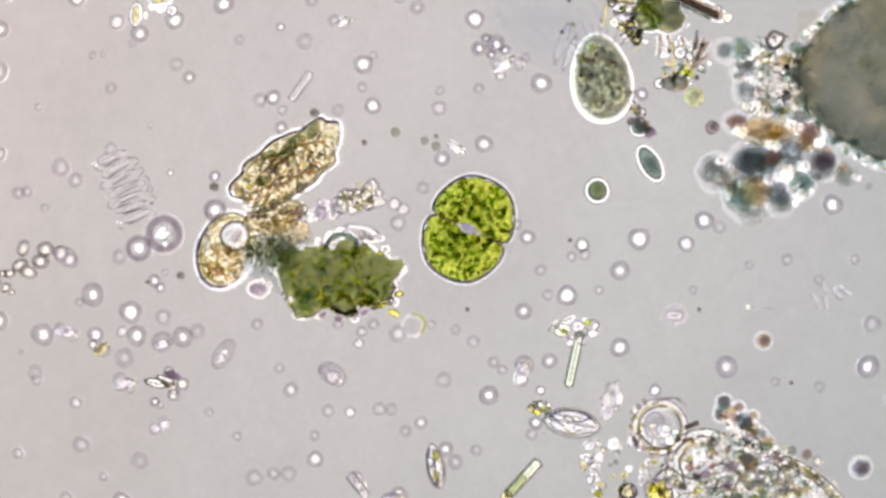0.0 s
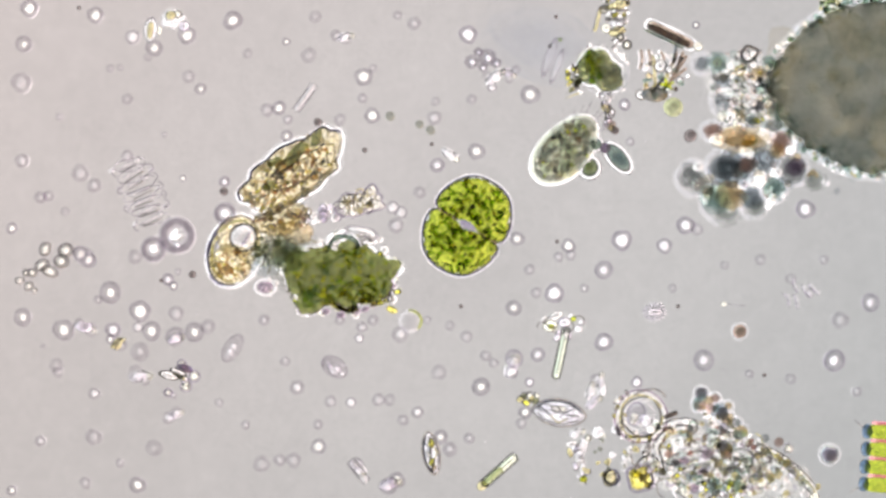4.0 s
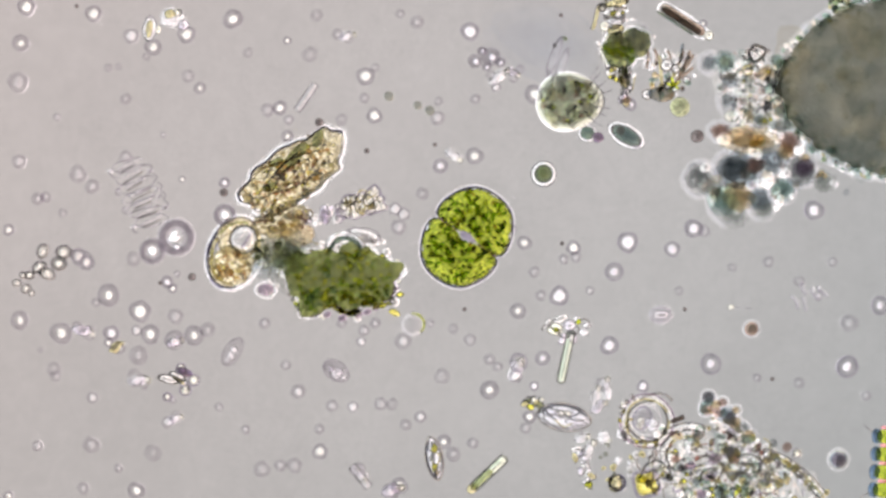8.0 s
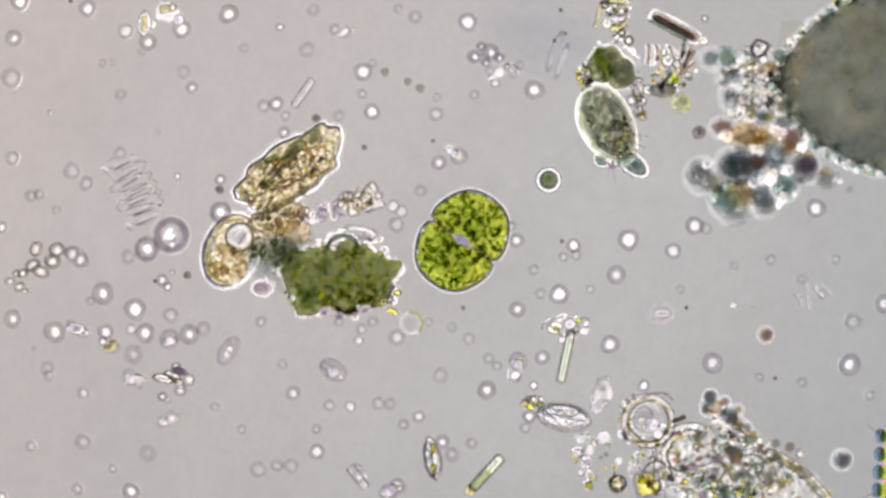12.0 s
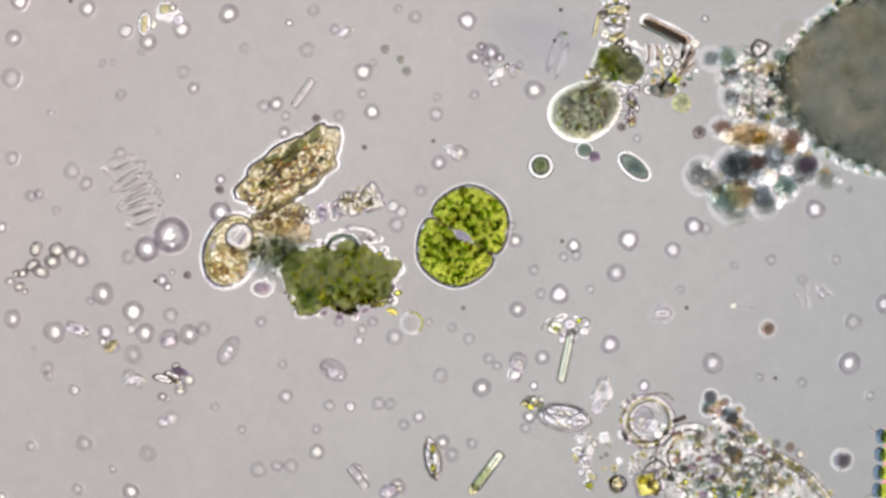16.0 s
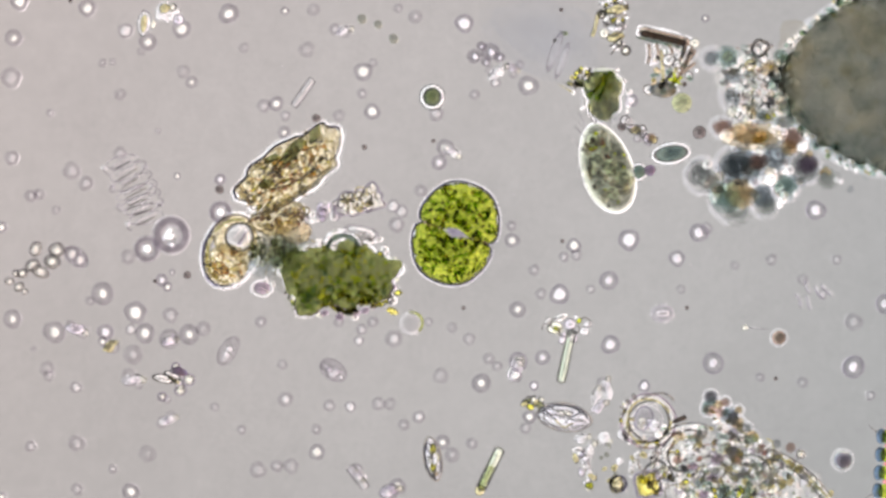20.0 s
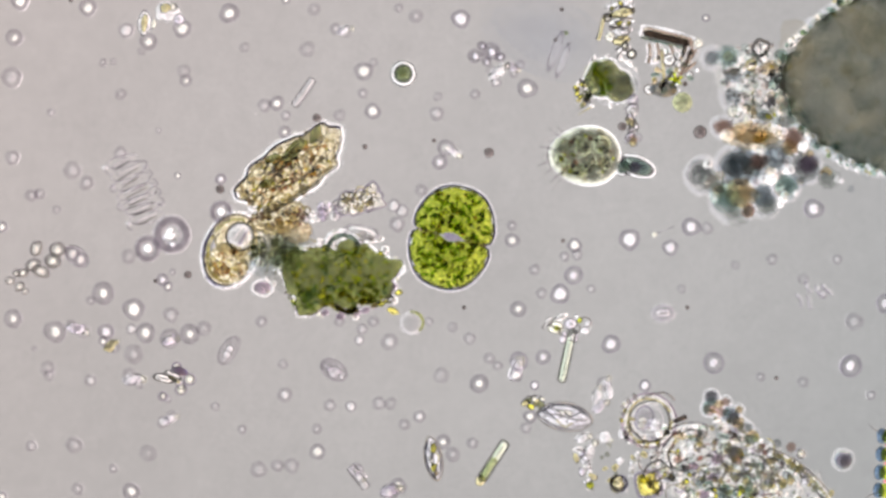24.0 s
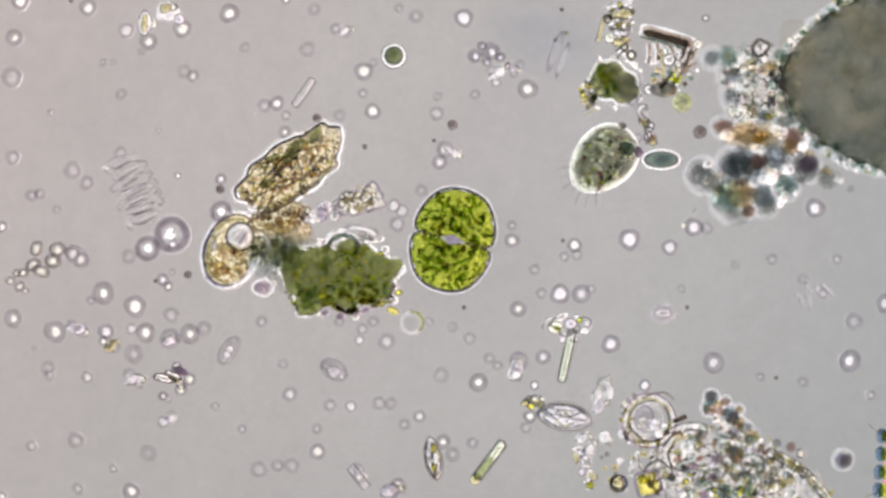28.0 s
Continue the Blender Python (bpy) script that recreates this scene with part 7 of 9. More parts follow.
# ---- what moves ----
def motions():
    walk(ciliate, [
        (0, pose(0.0787, 0.0867, 0.0144, 5, -25, 100)),
        (0.3, pose(0.0909, 0.0687, 0.0113, 12, 0, 105)),
        (0.8, pose(0.0912, 0.0609, 0.0119, 19, -8, 80)),
        (1.3, pose(0.0903, 0.0594, 0.0111, 0, 0, 95)),
        (2, pose(0.0896, 0.0504, 0.0128, 38, 0, 90)),
        (2.2, pose(0.0910, 0.0511, 0.0129, 39, 0, 88)),
        (2.4, pose(0.0930, 0.0727, 0.0186, 40, -40, 65)),
        (2.6, pose(0.0791, 0.0669, 0.0147, 42, -19, 45)),
        (3, pose(0.0737, 0.0590, 0.0135, 44, -8, 50)),
        (3.5, pose(0.0674, 0.0501, 0.0149, 46, -18, 60)),
        (4.5, pose(0.0675, 0.0623, 0.0163, 30, -31, 40)),
        (5.5, pose(0.0650, 0.0721, 0.0144, 0, -25, 20)),
        (6, pose(0.1038, 0.0554, 0.0130, 0, -18, -55)),
        (6.3, pose(0.0851, 0.0722, 0.0187, 0, -44, -30)),
        (6.5, pose(0.0718, 0.0839, 0.0195, 0, -48, 0)),
        (7, pose(0.0706, 0.0825, 0.0198, 20, -49, 5)),
        (7.5, pose(0.0701, 0.0805, 0.0198, 0, -49, 0)),
        (8, pose(0.0671, 0.0799, 0.0201, 0, -51, 0)),
        (8.5, pose(0.0688, 0.0707, 0.0190, 0, -45, 5)),
        (9, pose(0.0729, 0.0679, 0.0181, 0, -42, 10)),
        (9.5, pose(0.0697, 0.0728, 0.0165, 0, -34, 10)),
        (10, pose(0.0757, 0.0762, 0.0200, 0, -50, 20)),
        (10.5, pose(0.0706, 0.0810, 0.0184, 0, -43, 10)),
        (11, pose(0.0758, 0.0802, 0.0192, 0, -47, 10)),
        (11.3, pose(0.0674, 0.0673, 0.0132, 43, 0, 10)),
        (11.6, pose(0.0824, 0.0691, 0.0174, 41, -34, -40)),
        (12, pose(0.0872, 0.0651, 0.0153, 38, -24, -60)),
        (12.5, pose(0.0938, 0.0636, 0.0151, 34, -24, -60)),
        (13.5, pose(0.0979, 0.0604, 0.0169, 51, -29, -50)),
        (14.5, pose(0.1039, 0.0610, 0.0198, 69, -43, -35)),
        (14.8, pose(0.0685, 0.0625, 0.0198, 69, -43, 0)),
        (15, pose(0.0706, 0.0625, 0.0176, 69, -29, 10)),
        (15.5, pose(0.0673, 0.0625, 0.0176, 69, -29, 10)),
        (16, pose(0.0756, 0.0735, 0.0185, 17, -43, 30)),
        (16.5, pose(0.0696, 0.0744, 0.0176, 14, -39, 0)),
        (17, pose(0.0606, 0.0756, 0.0142, 10, -24, -5)),
        (17.3, pose(0.0690, 0.0573, 0.0165, 7, -34, 35)),
        (17.6, pose(0.0756, 0.0504, 0.0141, 1, -24, 60)),
        (18, pose(0.0810, 0.0426, 0.0126, 34, -1, 98)),
        (18.5, pose(0.0843, 0.0414, 0.0128, 37, -2, 95)),
        (19, pose(0.0854, 0.0441, 0.0129, 39, 0, 98)),
        (19.5, pose(0.0875, 0.0432, 0.0131, 41, 0, 103)),
        (20, pose(0.0863, 0.0428, 0.0132, 43, 0, 108)),
        (20.4, pose(0.0869, 0.0431, 0.0144, 60, 0, 112)),
        (20.8, pose(0.0868, 0.0404, 0.0156, 63, -17, 122)),
        (21.2, pose(0.0934, 0.0373, 0.0167, 67, -24, 133)),
        (21.5, pose(0.0991, 0.0364, 0.0168, 70, -24, 155)),
        (22.5, pose(0.1005, 0.0421, 0.0153, 37, -24, 200)),
        (23.5, pose(0.0977, 0.0472, 0.0142, 0, -24, 240)),
        (23.65, pose(0.0825, 0.0511, 0.0175, 0, -39, 200)),
        (23.8, pose(0.0687, 0.0544, 0.0175, 0, -39, 165)),
        (24, pose(0.0741, 0.0490, 0.0184, 0, -43, 180)),
        (24.3, pose(0.0768, 0.0484, 0.0193, 0, -47, 205)),
        (24.6, pose(0.0774, 0.0424, 0.0184, 0, -43, 235)),
        (25, pose(0.0774, 0.0421, 0.0184, 0, -43, 235)),
        (25.5, pose(0.0801, 0.0409, 0.0192, 0, -47, 228)),
        (26, pose(0.0789, 0.0397, 0.0192, 0, -47, 225)),
        (26.2, pose(0.0786, 0.0397, 0.0192, 0, -47, 230)),
        (26.4, pose(0.1017, 0.0274, 0.0142, 0, -24, 285)),
        (26.6, pose(0.1011, 0.0331, 0.0154, 0, -30, 275)),
        (26.8, pose(0.0939, 0.0397, 0.0154, 0, -30, 272)),
        (27, pose(0.0900, 0.0457, 0.0154, 0, -30, 262)),
        (27.2, pose(0.0834, 0.0484, 0.0161, 0, -32, 250)),
        (27.4, pose(0.0819, 0.0472, 0.0161, 0, -32, 237)),
        (27.6, pose(0.0819, 0.0472, 0.0161, 0, -32, 235)),
        (27.8, pose(0.0813, 0.0463, 0.0154, 0, -30, 232)),
        (28, pose(0.0840, 0.0469, 0.0169, 0, -36, 225)),
    ])
    walk(alga, [
        (0, pose(0.1085, 0.1199, 0.0000, 0, 0, 20)),
        (0.3, pose(0.1007, 0.1155, 0.0000, 0, 0, 10)),
        (0.8, pose(0.1019, 0.1022, 0.0000, 0, 0, 0)),
        (1.3, pose(0.0989, 0.1076, 0.0000, 0, 0, 0)),
        (2, pose(0.0986, 0.0993, 0.0000, 0, 0, 0)),
        (2.4, pose(0.0988, 0.0998, 0.0000, 0, 0, 0)),
        (2.6, pose(0.0914, 0.0980, 0.0000, 0, 0, 0)),
        (3, pose(0.0884, 0.0928, 0.0000, 0, 0, 0)),
        (3.5, pose(0.0856, 0.0942, 0.0000, 0, 0, 0)),
        (5.5, pose(0.0952, 0.1042, 0.0000, 0, 0, 10)),
        (6, pose(0.0955, 0.0940, 0.0000, 0, 0, 20)),
        (6.5, pose(0.1004, 0.1110, 0.0000, 0, 0, 60)),
        (7, pose(0.0970, 0.1110, 0.0000, 0, 0, 65)),
        (7.5, pose(0.0966, 0.1109, 0.0000, 0, 0, 65)),
        (8, pose(0.0978, 0.1097, 0.0000, 0, 0, 62)),
        (8.5, pose(0.0962, 0.1099, 0.0000, 0, 0, 60)),
        (9, pose(0.0951, 0.1086, 0.0000, 0, 0, 55)),
        (9.5, pose(0.0934, 0.1069, 0.0000, 0, 0, 50)),
        (10, pose(0.0925, 0.1092, 0.0000, 0, 0, 50)),
        (11, pose(0.0920, 0.1090, 0.0000, 0, 0, 48)),
        (11.6, pose(0.0899, 0.0964, 0.0000, 0, 0, 20)),
        (12.5, pose(0.0896, 0.0955, 0.0000, 0, 0, 0)),
        (14.5, pose(0.0904, 0.0844, 0.0000, 0, 0, -10)),
        (14.8, pose(0.0835, 0.0874, 0.0000, 0, 0, 0)),
        (15.5, pose(0.0853, 0.0889, 0.0000, 0, 0, 5)),
        (16, pose(0.0934, 0.0973, 0.0000, 0, 0, 20)),
        (16.5, pose(0.0894, 0.0999, 0.0000, 0, 0, 10)),
        (17, pose(0.0888, 0.1008, 0.0000, 0, 0, 5)),
        (18, pose(0.0834, 0.0876, 0.0000, 0, 0, -50)),
        (18.5, pose(0.0852, 0.0867, 0.0000, 0, 0, -50)),
        (20, pose(0.0849, 0.0816, 0.0000, 0, 0, -50)),
        (21.5, pose(0.0880, 0.0766, 0.0000, 0, 0, -46)),
        (23.5, pose(0.0855, 0.0840, 0.0000, 0, 0, -15)),
        (24, pose(0.0879, 0.0885, 0.0000, 0, 0, 10)),
        (25, pose(0.0891, 0.0870, 0.0000, 0, 0, 10)),
        (26.2, pose(0.0891, 0.0876, 0.0000, 0, 0, 10)),
        (26.4, pose(0.0945, 0.0757, 0.0000, 0, 0, -25)),
        (26.6, pose(0.0933, 0.0768, 0.0000, 0, 0, -25)),
        (27, pose(0.0900, 0.0864, 0.0000, 0, 0, 5)),
        (28, pose(0.0908, 0.0876, 0.0000, 0, 0, 10)),
    ])
    walk(frayed, [
        (0, pose(0.0976, 0.0700, 0.0000, 0, 0, 23)),
        (2, pose(0.1138, 0.0741, 0.0000, 0, 0, 0)),
        (3, pose(0.1011, 0.0751, 0.0000, 0, 0, 3)),
        (5.5, pose(0.0878, 0.0795, 0.0000, 0, 0, 14)),
        (6, pose(0.0992, 0.0843, 0.0000, 0, 0, 14)),
        (6.5, pose(0.0967, 0.0899, 0.0000, 0, 0, 4)),
        (7, pose(0.0962, 0.0878, 0.0000, 0, 0, -2)),
        (8, pose(0.0970, 0.0891, 0.0000, 0, 0, 0)),
        (9.5, pose(0.0977, 0.0872, 0.0000, 0, 0, 3)),
        (11, pose(0.1001, 0.0858, 0.0000, 0, 0, 0)),
        (12, pose(0.1040, 0.0797, 0.0000, 0, 0, 7)),
        (12.5, pose(0.1067, 0.0797, 0.0000, 0, 0, 0)),
        (14.5, pose(0.1082, 0.0842, 0.0000, 0, 0, 9)),
        (15, pose(0.1022, 0.0722, 0.0000, 0, 0, 11)),
        (16, pose(0.1004, 0.0764, 0.0000, 0, 0, -5)),
        (17, pose(0.0854, 0.0668, 0.0000, 0, 0, -32)),
        (17.6, pose(0.0992, 0.0618, 0.0000, 0, 0, 45)),
        (18, pose(0.1034, 0.0558, 0.0000, 0, 0, 23)),
        (19, pose(0.1049, 0.0588, 0.0000, 0, 0, 29)),
        (20, pose(0.1034, 0.0627, 0.0000, 0, 0, 55)),
        (21, pose(0.1079, 0.0609, 0.0000, 0, 0, 41)),
        (21.5, pose(0.1090, 0.0625, 0.0000, 0, 0, 45)),
        (23.5, pose(0.1056, 0.0693, 0.0000, 0, 0, 25)),
        (24, pose(0.0996, 0.0658, 0.0000, 0, 0, 0)),
        (25, pose(0.1035, 0.0658, 0.0000, 0, 0, 5)),
        (26.2, pose(0.1038, 0.0658, 0.0000, 0, 0, 7)),
        (26.5, pose(0.1119, 0.0640, 0.0000, 0, 0, 17)),
        (27, pose(0.1062, 0.0645, 0.0000, 0, 0, 9)),
        (28, pose(0.1074, 0.0657, 0.0000, 0, 0, 17)),
    ])
    walk(spindle, [
        (0, pose(0.1042, 0.0434, 0.0000, 0, 0, -60)),
        (2, pose(0.1139, 0.0489, 0.0000, 0, 0, -60)),
        (2.6, pose(0.1070, 0.0547, 0.0000, 0, 0, -50)),
        (3, pose(0.0998, 0.0482, 0.0000, 0, 0, -50)),
        (3.5, pose(0.0970, 0.0489, 0.0000, 0, 0, -50)),
        (5.5, pose(0.0962, 0.0564, 0.0000, 0, 0, -45)),
        (6.5, pose(0.0961, 0.0630, 0.0000, 0, 0, -35)),
        (8, pose(0.0978, 0.0623, 0.0000, 0, 0, -30)),
        (10, pose(0.1015, 0.0603, 0.0000, 0, 0, -30)),
        (11, pose(0.0980, 0.0604, 0.0000, 0, 0, -30)),
        (12, pose(0.1004, 0.0459, 0.0000, 0, 0, -40)),
        (12.5, pose(0.1040, 0.0453, 0.0000, 0, 0, -40)),
        (15, pose(0.0997, 0.0421, 0.0000, 0, 0, -45)),
        (16, pose(0.1015, 0.0438, 0.0000, 0, 0, -40)),
        (17, pose(0.0918, 0.0519, 0.0000, 0, 0, -32)),
        (17.6, pose(0.1128, 0.0531, 0.0000, 0, 0, 0)),
        (18, pose(0.1206, 0.0504, 0.0000, 0, 0, 10)),
        (20, pose(0.1208, 0.0506, 0.0000, 0, 0, 8)),
        (20.8, pose(0.1222, 0.0452, 0.0000, 0, 0, 5)),
        (21.5, pose(0.1230, 0.0550, 0.0000, 0, 0, 20)),
        (23.5, pose(0.1169, 0.0445, 0.0000, 0, 0, 0)),
        (24, pose(0.1026, 0.0436, 0.0000, 0, 0, -20)),
        (24.3, pose(0.1125, 0.0451, 0.0000, 0, 0, -5)),
        (25, pose(0.1140, 0.0481, 0.0000, 0, 0, 3)),
        (26.2, pose(0.1140, 0.0487, 0.0000, 0, 0, 3)),
        (26.6, pose(0.1095, 0.0376, 0.0000, 0, 0, -5)),
        (27, pose(0.1143, 0.0457, 0.0000, 0, 0, 0)),
        (28, pose(0.1154, 0.0472, 0.0000, 0, 0, 0)),
    ])
    walk(tag_bead, [
        (0, pose(0.1042, 0.0593, 0.0000, 0, 0, 0)),
        (2, pose(0.1093, 0.0526, 0.0000, 0, 0, 0)),
        (3, pose(0.0983, 0.0553, 0.0000, 0, 0, 0)),
        (5.5, pose(0.0863, 0.0548, 0.0000, 0, 0, 0)),
        (8, pose(0.0826, 0.0611, 0.0000, 0, 0, 0)),
        (11, pose(0.0848, 0.0562, 0.0000, 0, 0, 0)),
        (12.5, pose(0.0920, 0.0423, 0.0000, 0, 0, 0)),
        (15, pose(0.0859, 0.0436, 0.0000, 0, 0, 0)),
        (17, pose(0.0774, 0.0537, 0.0000, 0, 0, -20)),
        (18, pose(0.1038, 0.0423, 0.0000, 0, 0, 30)),
        (20, pose(0.1097, 0.0416, 0.0000, 0, 0, 30)),
        (21.5, pose(0.1141, 0.0451, 0.0000, 0, 0, 30)),
        (23.5, pose(0.1034, 0.0451, 0.0000, 0, 0, 20)),
        (25, pose(0.0999, 0.0373, 0.0000, 0, 0, 20)),
        (26.2, pose(0.0999, 0.0373, 0.0000, 0, 0, 20)),
        (27, pose(0.1035, 0.0451, 0.0000, 0, 0, 20)),
        (28, pose(0.1028, 0.0511, 0.0000, 0, 0, 10)),
    ])
    walk(green_ball, [
        (0, pose(0.0773, 0.0295, 0.0000, 0, 0, 0)),
        (0.5, pose(0.0753, 0.0297, 0.0000, 0, 0, 0)),
        (1, pose(0.0746, 0.0394, 0.0000, 0, 0, 0)),
        (1.5, pose(0.0743, 0.0601, 0.0000, 0, 0, 0)),
        (2, pose(0.0718, 0.0701, 0.0000, 0, 0, 0)),
        (2.3, pose(0.0731, 0.0708, 0.0000, 0, 0, 0)),
        (3, pose(0.0866, 0.0476, 0.0000, 0, 0, 0)),
        (3.5, pose(0.0832, 0.0445, 0.0000, 0, 0, 0)),
        (5.5, pose(0.0780, 0.0487, 0.0000, 0, 0, 0)),
        (6, pose(0.0721, 0.0875, 0.0000, 0, 0, 0)),
        (6.5, pose(0.0662, 0.1076, 0.0000, 0, 0, 0)),
        (7, pose(0.0568, 0.0717, 0.0000, 0, 0, 0)),
        (7.5, pose(0.0534, 0.0492, 0.0000, 0, 0, 0)),
        (8, pose(0.0534, 0.0416, 0.0000, 0, 0, 0)),
        (8.5, pose(0.0540, 0.0355, 0.0000, 0, 0, 0)),
        (9, pose(0.0556, 0.0308, 0.0000, 0, 0, 0)),
        (9.5, pose(0.0538, 0.0368, 0.0000, 0, 0, 0)),
        (10, pose(0.0538, 0.0375, 0.0000, 0, 0, 0)),
        (11, pose(0.0545, 0.0387, 0.0000, 0, 0, 0)),
        (12, pose(0.0562, 0.0366, 0.0000, 0, 0, 0)),
        (14.5, pose(0.0592, 0.0373, 0.0000, 0, 0, 0)),
        (15, pose(0.0520, 0.0382, 0.0000, 0, 0, 0)),
        (16, pose(0.0519, 0.0441, 0.0000, 0, 0, 0)),
        (17, pose(0.0468, 0.0438, 0.0000, 0, 0, 0)),
        (17.6, pose(0.0492, 0.0369, 0.0000, 0, 0, 0)),
        (18, pose(0.0441, 0.0420, 0.0000, 0, 0, 0)),
        (18.5, pose(0.0282, 0.0597, 0.0000, 0, 0, 0)),
        (19, pose(0.0150, 0.0684, 0.0000, 0, 0, 0)),
        (19.5, pose(0.0030, 0.0752, 0.0000, 0, 0, 0)),
        (20, pose(-0.0057, 0.0806, 0.0000, 0, 0, 0)),
        (20.5, pose(-0.0112, 0.0827, 0.0000, 0, 0, 0)),
        (21.5, pose(-0.0148, 0.0852, 0.0000, 0, 0, 0)),
        (23.5, pose(-0.0210, 0.0921, 0.0000, 0, 0, 0)),
        (25, pose(-0.0218, 0.0942, 0.0000, 0, 0, 0)),
        (26, pose(-0.0249, 0.0981, 0.0000, 0, 0, 0)),
        (27, pose(-0.0258, 0.1002, 0.0000, 0, 0, 0)),
        (28, pose(-0.0264, 0.1023, 0.0000, 0, 0, 0)),
    ])
    walk(pin, [
        (0, pose(0.1542, -0.0300, 0.0000, 0, 0, 0)),
        (15, pose(0.1542, -0.0300, 0.0000, 0, 0, 0)),
        (17, pose(0.1545, -0.0306, 0.0000, 0, 0, 0)),
        (19, pose(0.1620, -0.0390, 0.0000, 0, 0, 0)),
        (20, pose(0.1602, -0.0417, 0.0000, 0, 0, 0)),
        (21, pose(0.1554, -0.0426, 0.0000, 0, 0, 0)),
        (21.5, pose(0.1473, -0.0402, 0.0000, 0, 0, 0)),
        (23.5, pose(0.1104, 0.0015, 0.0000, 0, 0, 30)),
        (25, pose(0.1191, 0.0108, 0.0000, 0, 0, 20)),
        (27, pose(0.1284, 0.0117, 0.0000, 0, 0, 60)),
        (28, pose(0.1275, 0.0123, 0.0000, 0, 0, 60)),
    ])
    walk(rod_low, [
        (0, pose(0.0394, -0.1173, 0.0000, 0, 0, 47)),
        (1, pose(0.0369, -0.1179, 0.0000, 0, 0, 45)),
        (2, pose(0.0324, -0.1203, 0.0000, 0, 0, 41)),
        (3, pose(0.0331, -0.1204, 0.0000, 0, 0, 41)),
        (3.5, pose(0.0326, -0.1204, 0.0000, 0, 0, 41)),
        (5.5, pose(0.0277, -0.1214, 0.0000, 0, 0, 43)),
        (6, pose(0.0255, -0.1215, 0.0000, 0, 0, 43)),
        (8, pose(0.0242, -0.1189, 0.0000, 0, 0, 43)),
        (9.5, pose(0.0233, -0.1190, 0.0000, 0, 0, 44)),
        (11, pose(0.0229, -0.1192, 0.0000, 0, 0, 45)),
        (12.5, pose(0.0235, -0.1186, 0.0000, 0, 0, 48)),
        (14.5, pose(0.0241, -0.1182, 0.0000, 0, 0, 52)),
        (17, pose(0.0237, -0.1170, 0.0000, 0, 0, 54)),
        (20, pose(0.0252, -0.1164, 0.0000, 0, 0, 64)),
        (21.5, pose(0.0256, -0.1153, 0.0000, 0, 0, 60)),
        (23.5, pose(0.0261, -0.1132, 0.0000, 0, 0, 57)),
        (25, pose(0.0273, -0.1112, 0.0000, 0, 0, 57)),
        (28, pose(0.0246, -0.1121, 0.0000, 0, 0, 53)),
    ])
    walk(desmid, [
        (0, pose(0.0114, 0.0099, 0.0000, 0, 0, -24)),
        (1, pose(0.0125, 0.0103, 0.0000, 0, 0, -25)),
        (2, pose(0.0140, 0.0104, 0.0000, 0, 0, -27)),
        (3, pose(0.0137, 0.0104, 0.0000, 0, 0, -28)),
        (3.5, pose(0.0141, 0.0115, 0.0000, 0, 0, -30)),
        (5.5, pose(0.0135, 0.0144, 0.0000, 0, 0, -32)),
        (6, pose(0.0126, 0.0141, 0.0000, 0, 0, -33)),
        (7, pose(0.0108, 0.0095, 0.0000, 0, 0, -33)),
        (7.5, pose(0.0121, 0.0082, 0.0000, 0, 0, -33)),
        (8, pose(0.0121, 0.0076, 0.0000, 0, 0, -34)),
        (8.5, pose(0.0112, 0.0058, 0.0000, 0, 0, -36)),
        (9, pose(0.0107, 0.0038, 0.0000, 0, 0, -37)),
        (11, pose(0.0103, 0.0033, 0.0000, 0, 0, -36)),
        (12.5, pose(0.0103, 0.0051, 0.0000, 0, 0, -34)),
        (14.5, pose(0.0103, 0.0061, 0.0000, 0, 0, -33)),
        (16, pose(0.0105, 0.0069, 0.0000, 0, 0, -32)),
        (17, pose(0.0105, 0.0069, 0.0000, 0, 0, -32)),
        (18, pose(0.0090, 0.0057, 0.0000, 0, 0, -29)),
        (19, pose(0.0075, 0.0069, 0.0000, 0, 0, -25)),
        (20, pose(0.0066, 0.0084, 0.0000, 0, 0, -19)),
        (21.5, pose(0.0059, 0.0073, 0.0000, 0, 0, -15.5)),
        (23.5, pose(0.0045, 0.0064, 0.0000, 0, 0, -14)),
        (25, pose(0.0042, 0.0049, 0.0000, 0, 0, -15.5)),
        (26, pose(0.0042, 0.0046, 0.0000, 0, 0, -15)),
        (28, pose(0.0048, 0.0046, 0.0000, 0, 0, -14)),
    ])
    walk(stack, [
        (0, pose(0.0906, 0.1243, 0.0000, 0, 0, 0)),
        (3, pose(0.0952, 0.1292, 0.0000, 0, 0, 0)),
        (8, pose(0.0908, 0.1298, 0.0000, 0, 0, 0)),
        (11, pose(0.0920, 0.1294, 0.0000, 0, 0, 0)),
        (14.5, pose(0.0919, 0.1249, 0.0000, 0, 0, 0)),
        (17, pose(0.0903, 0.1227, 0.0000, 0, 0, 0)),
        (20, pose(0.0902, 0.1232, 0.0000, 0, 0, 0)),
        (23.5, pose(0.0903, 0.1224, 0.0000, 0, 0, 0)),
        (24, pose(0.0930, 0.1212, 0.0000, 0, 0, 0)),
        (28, pose(0.0929, 0.1206, 0.0000, 0, 0, 0)),
    ])
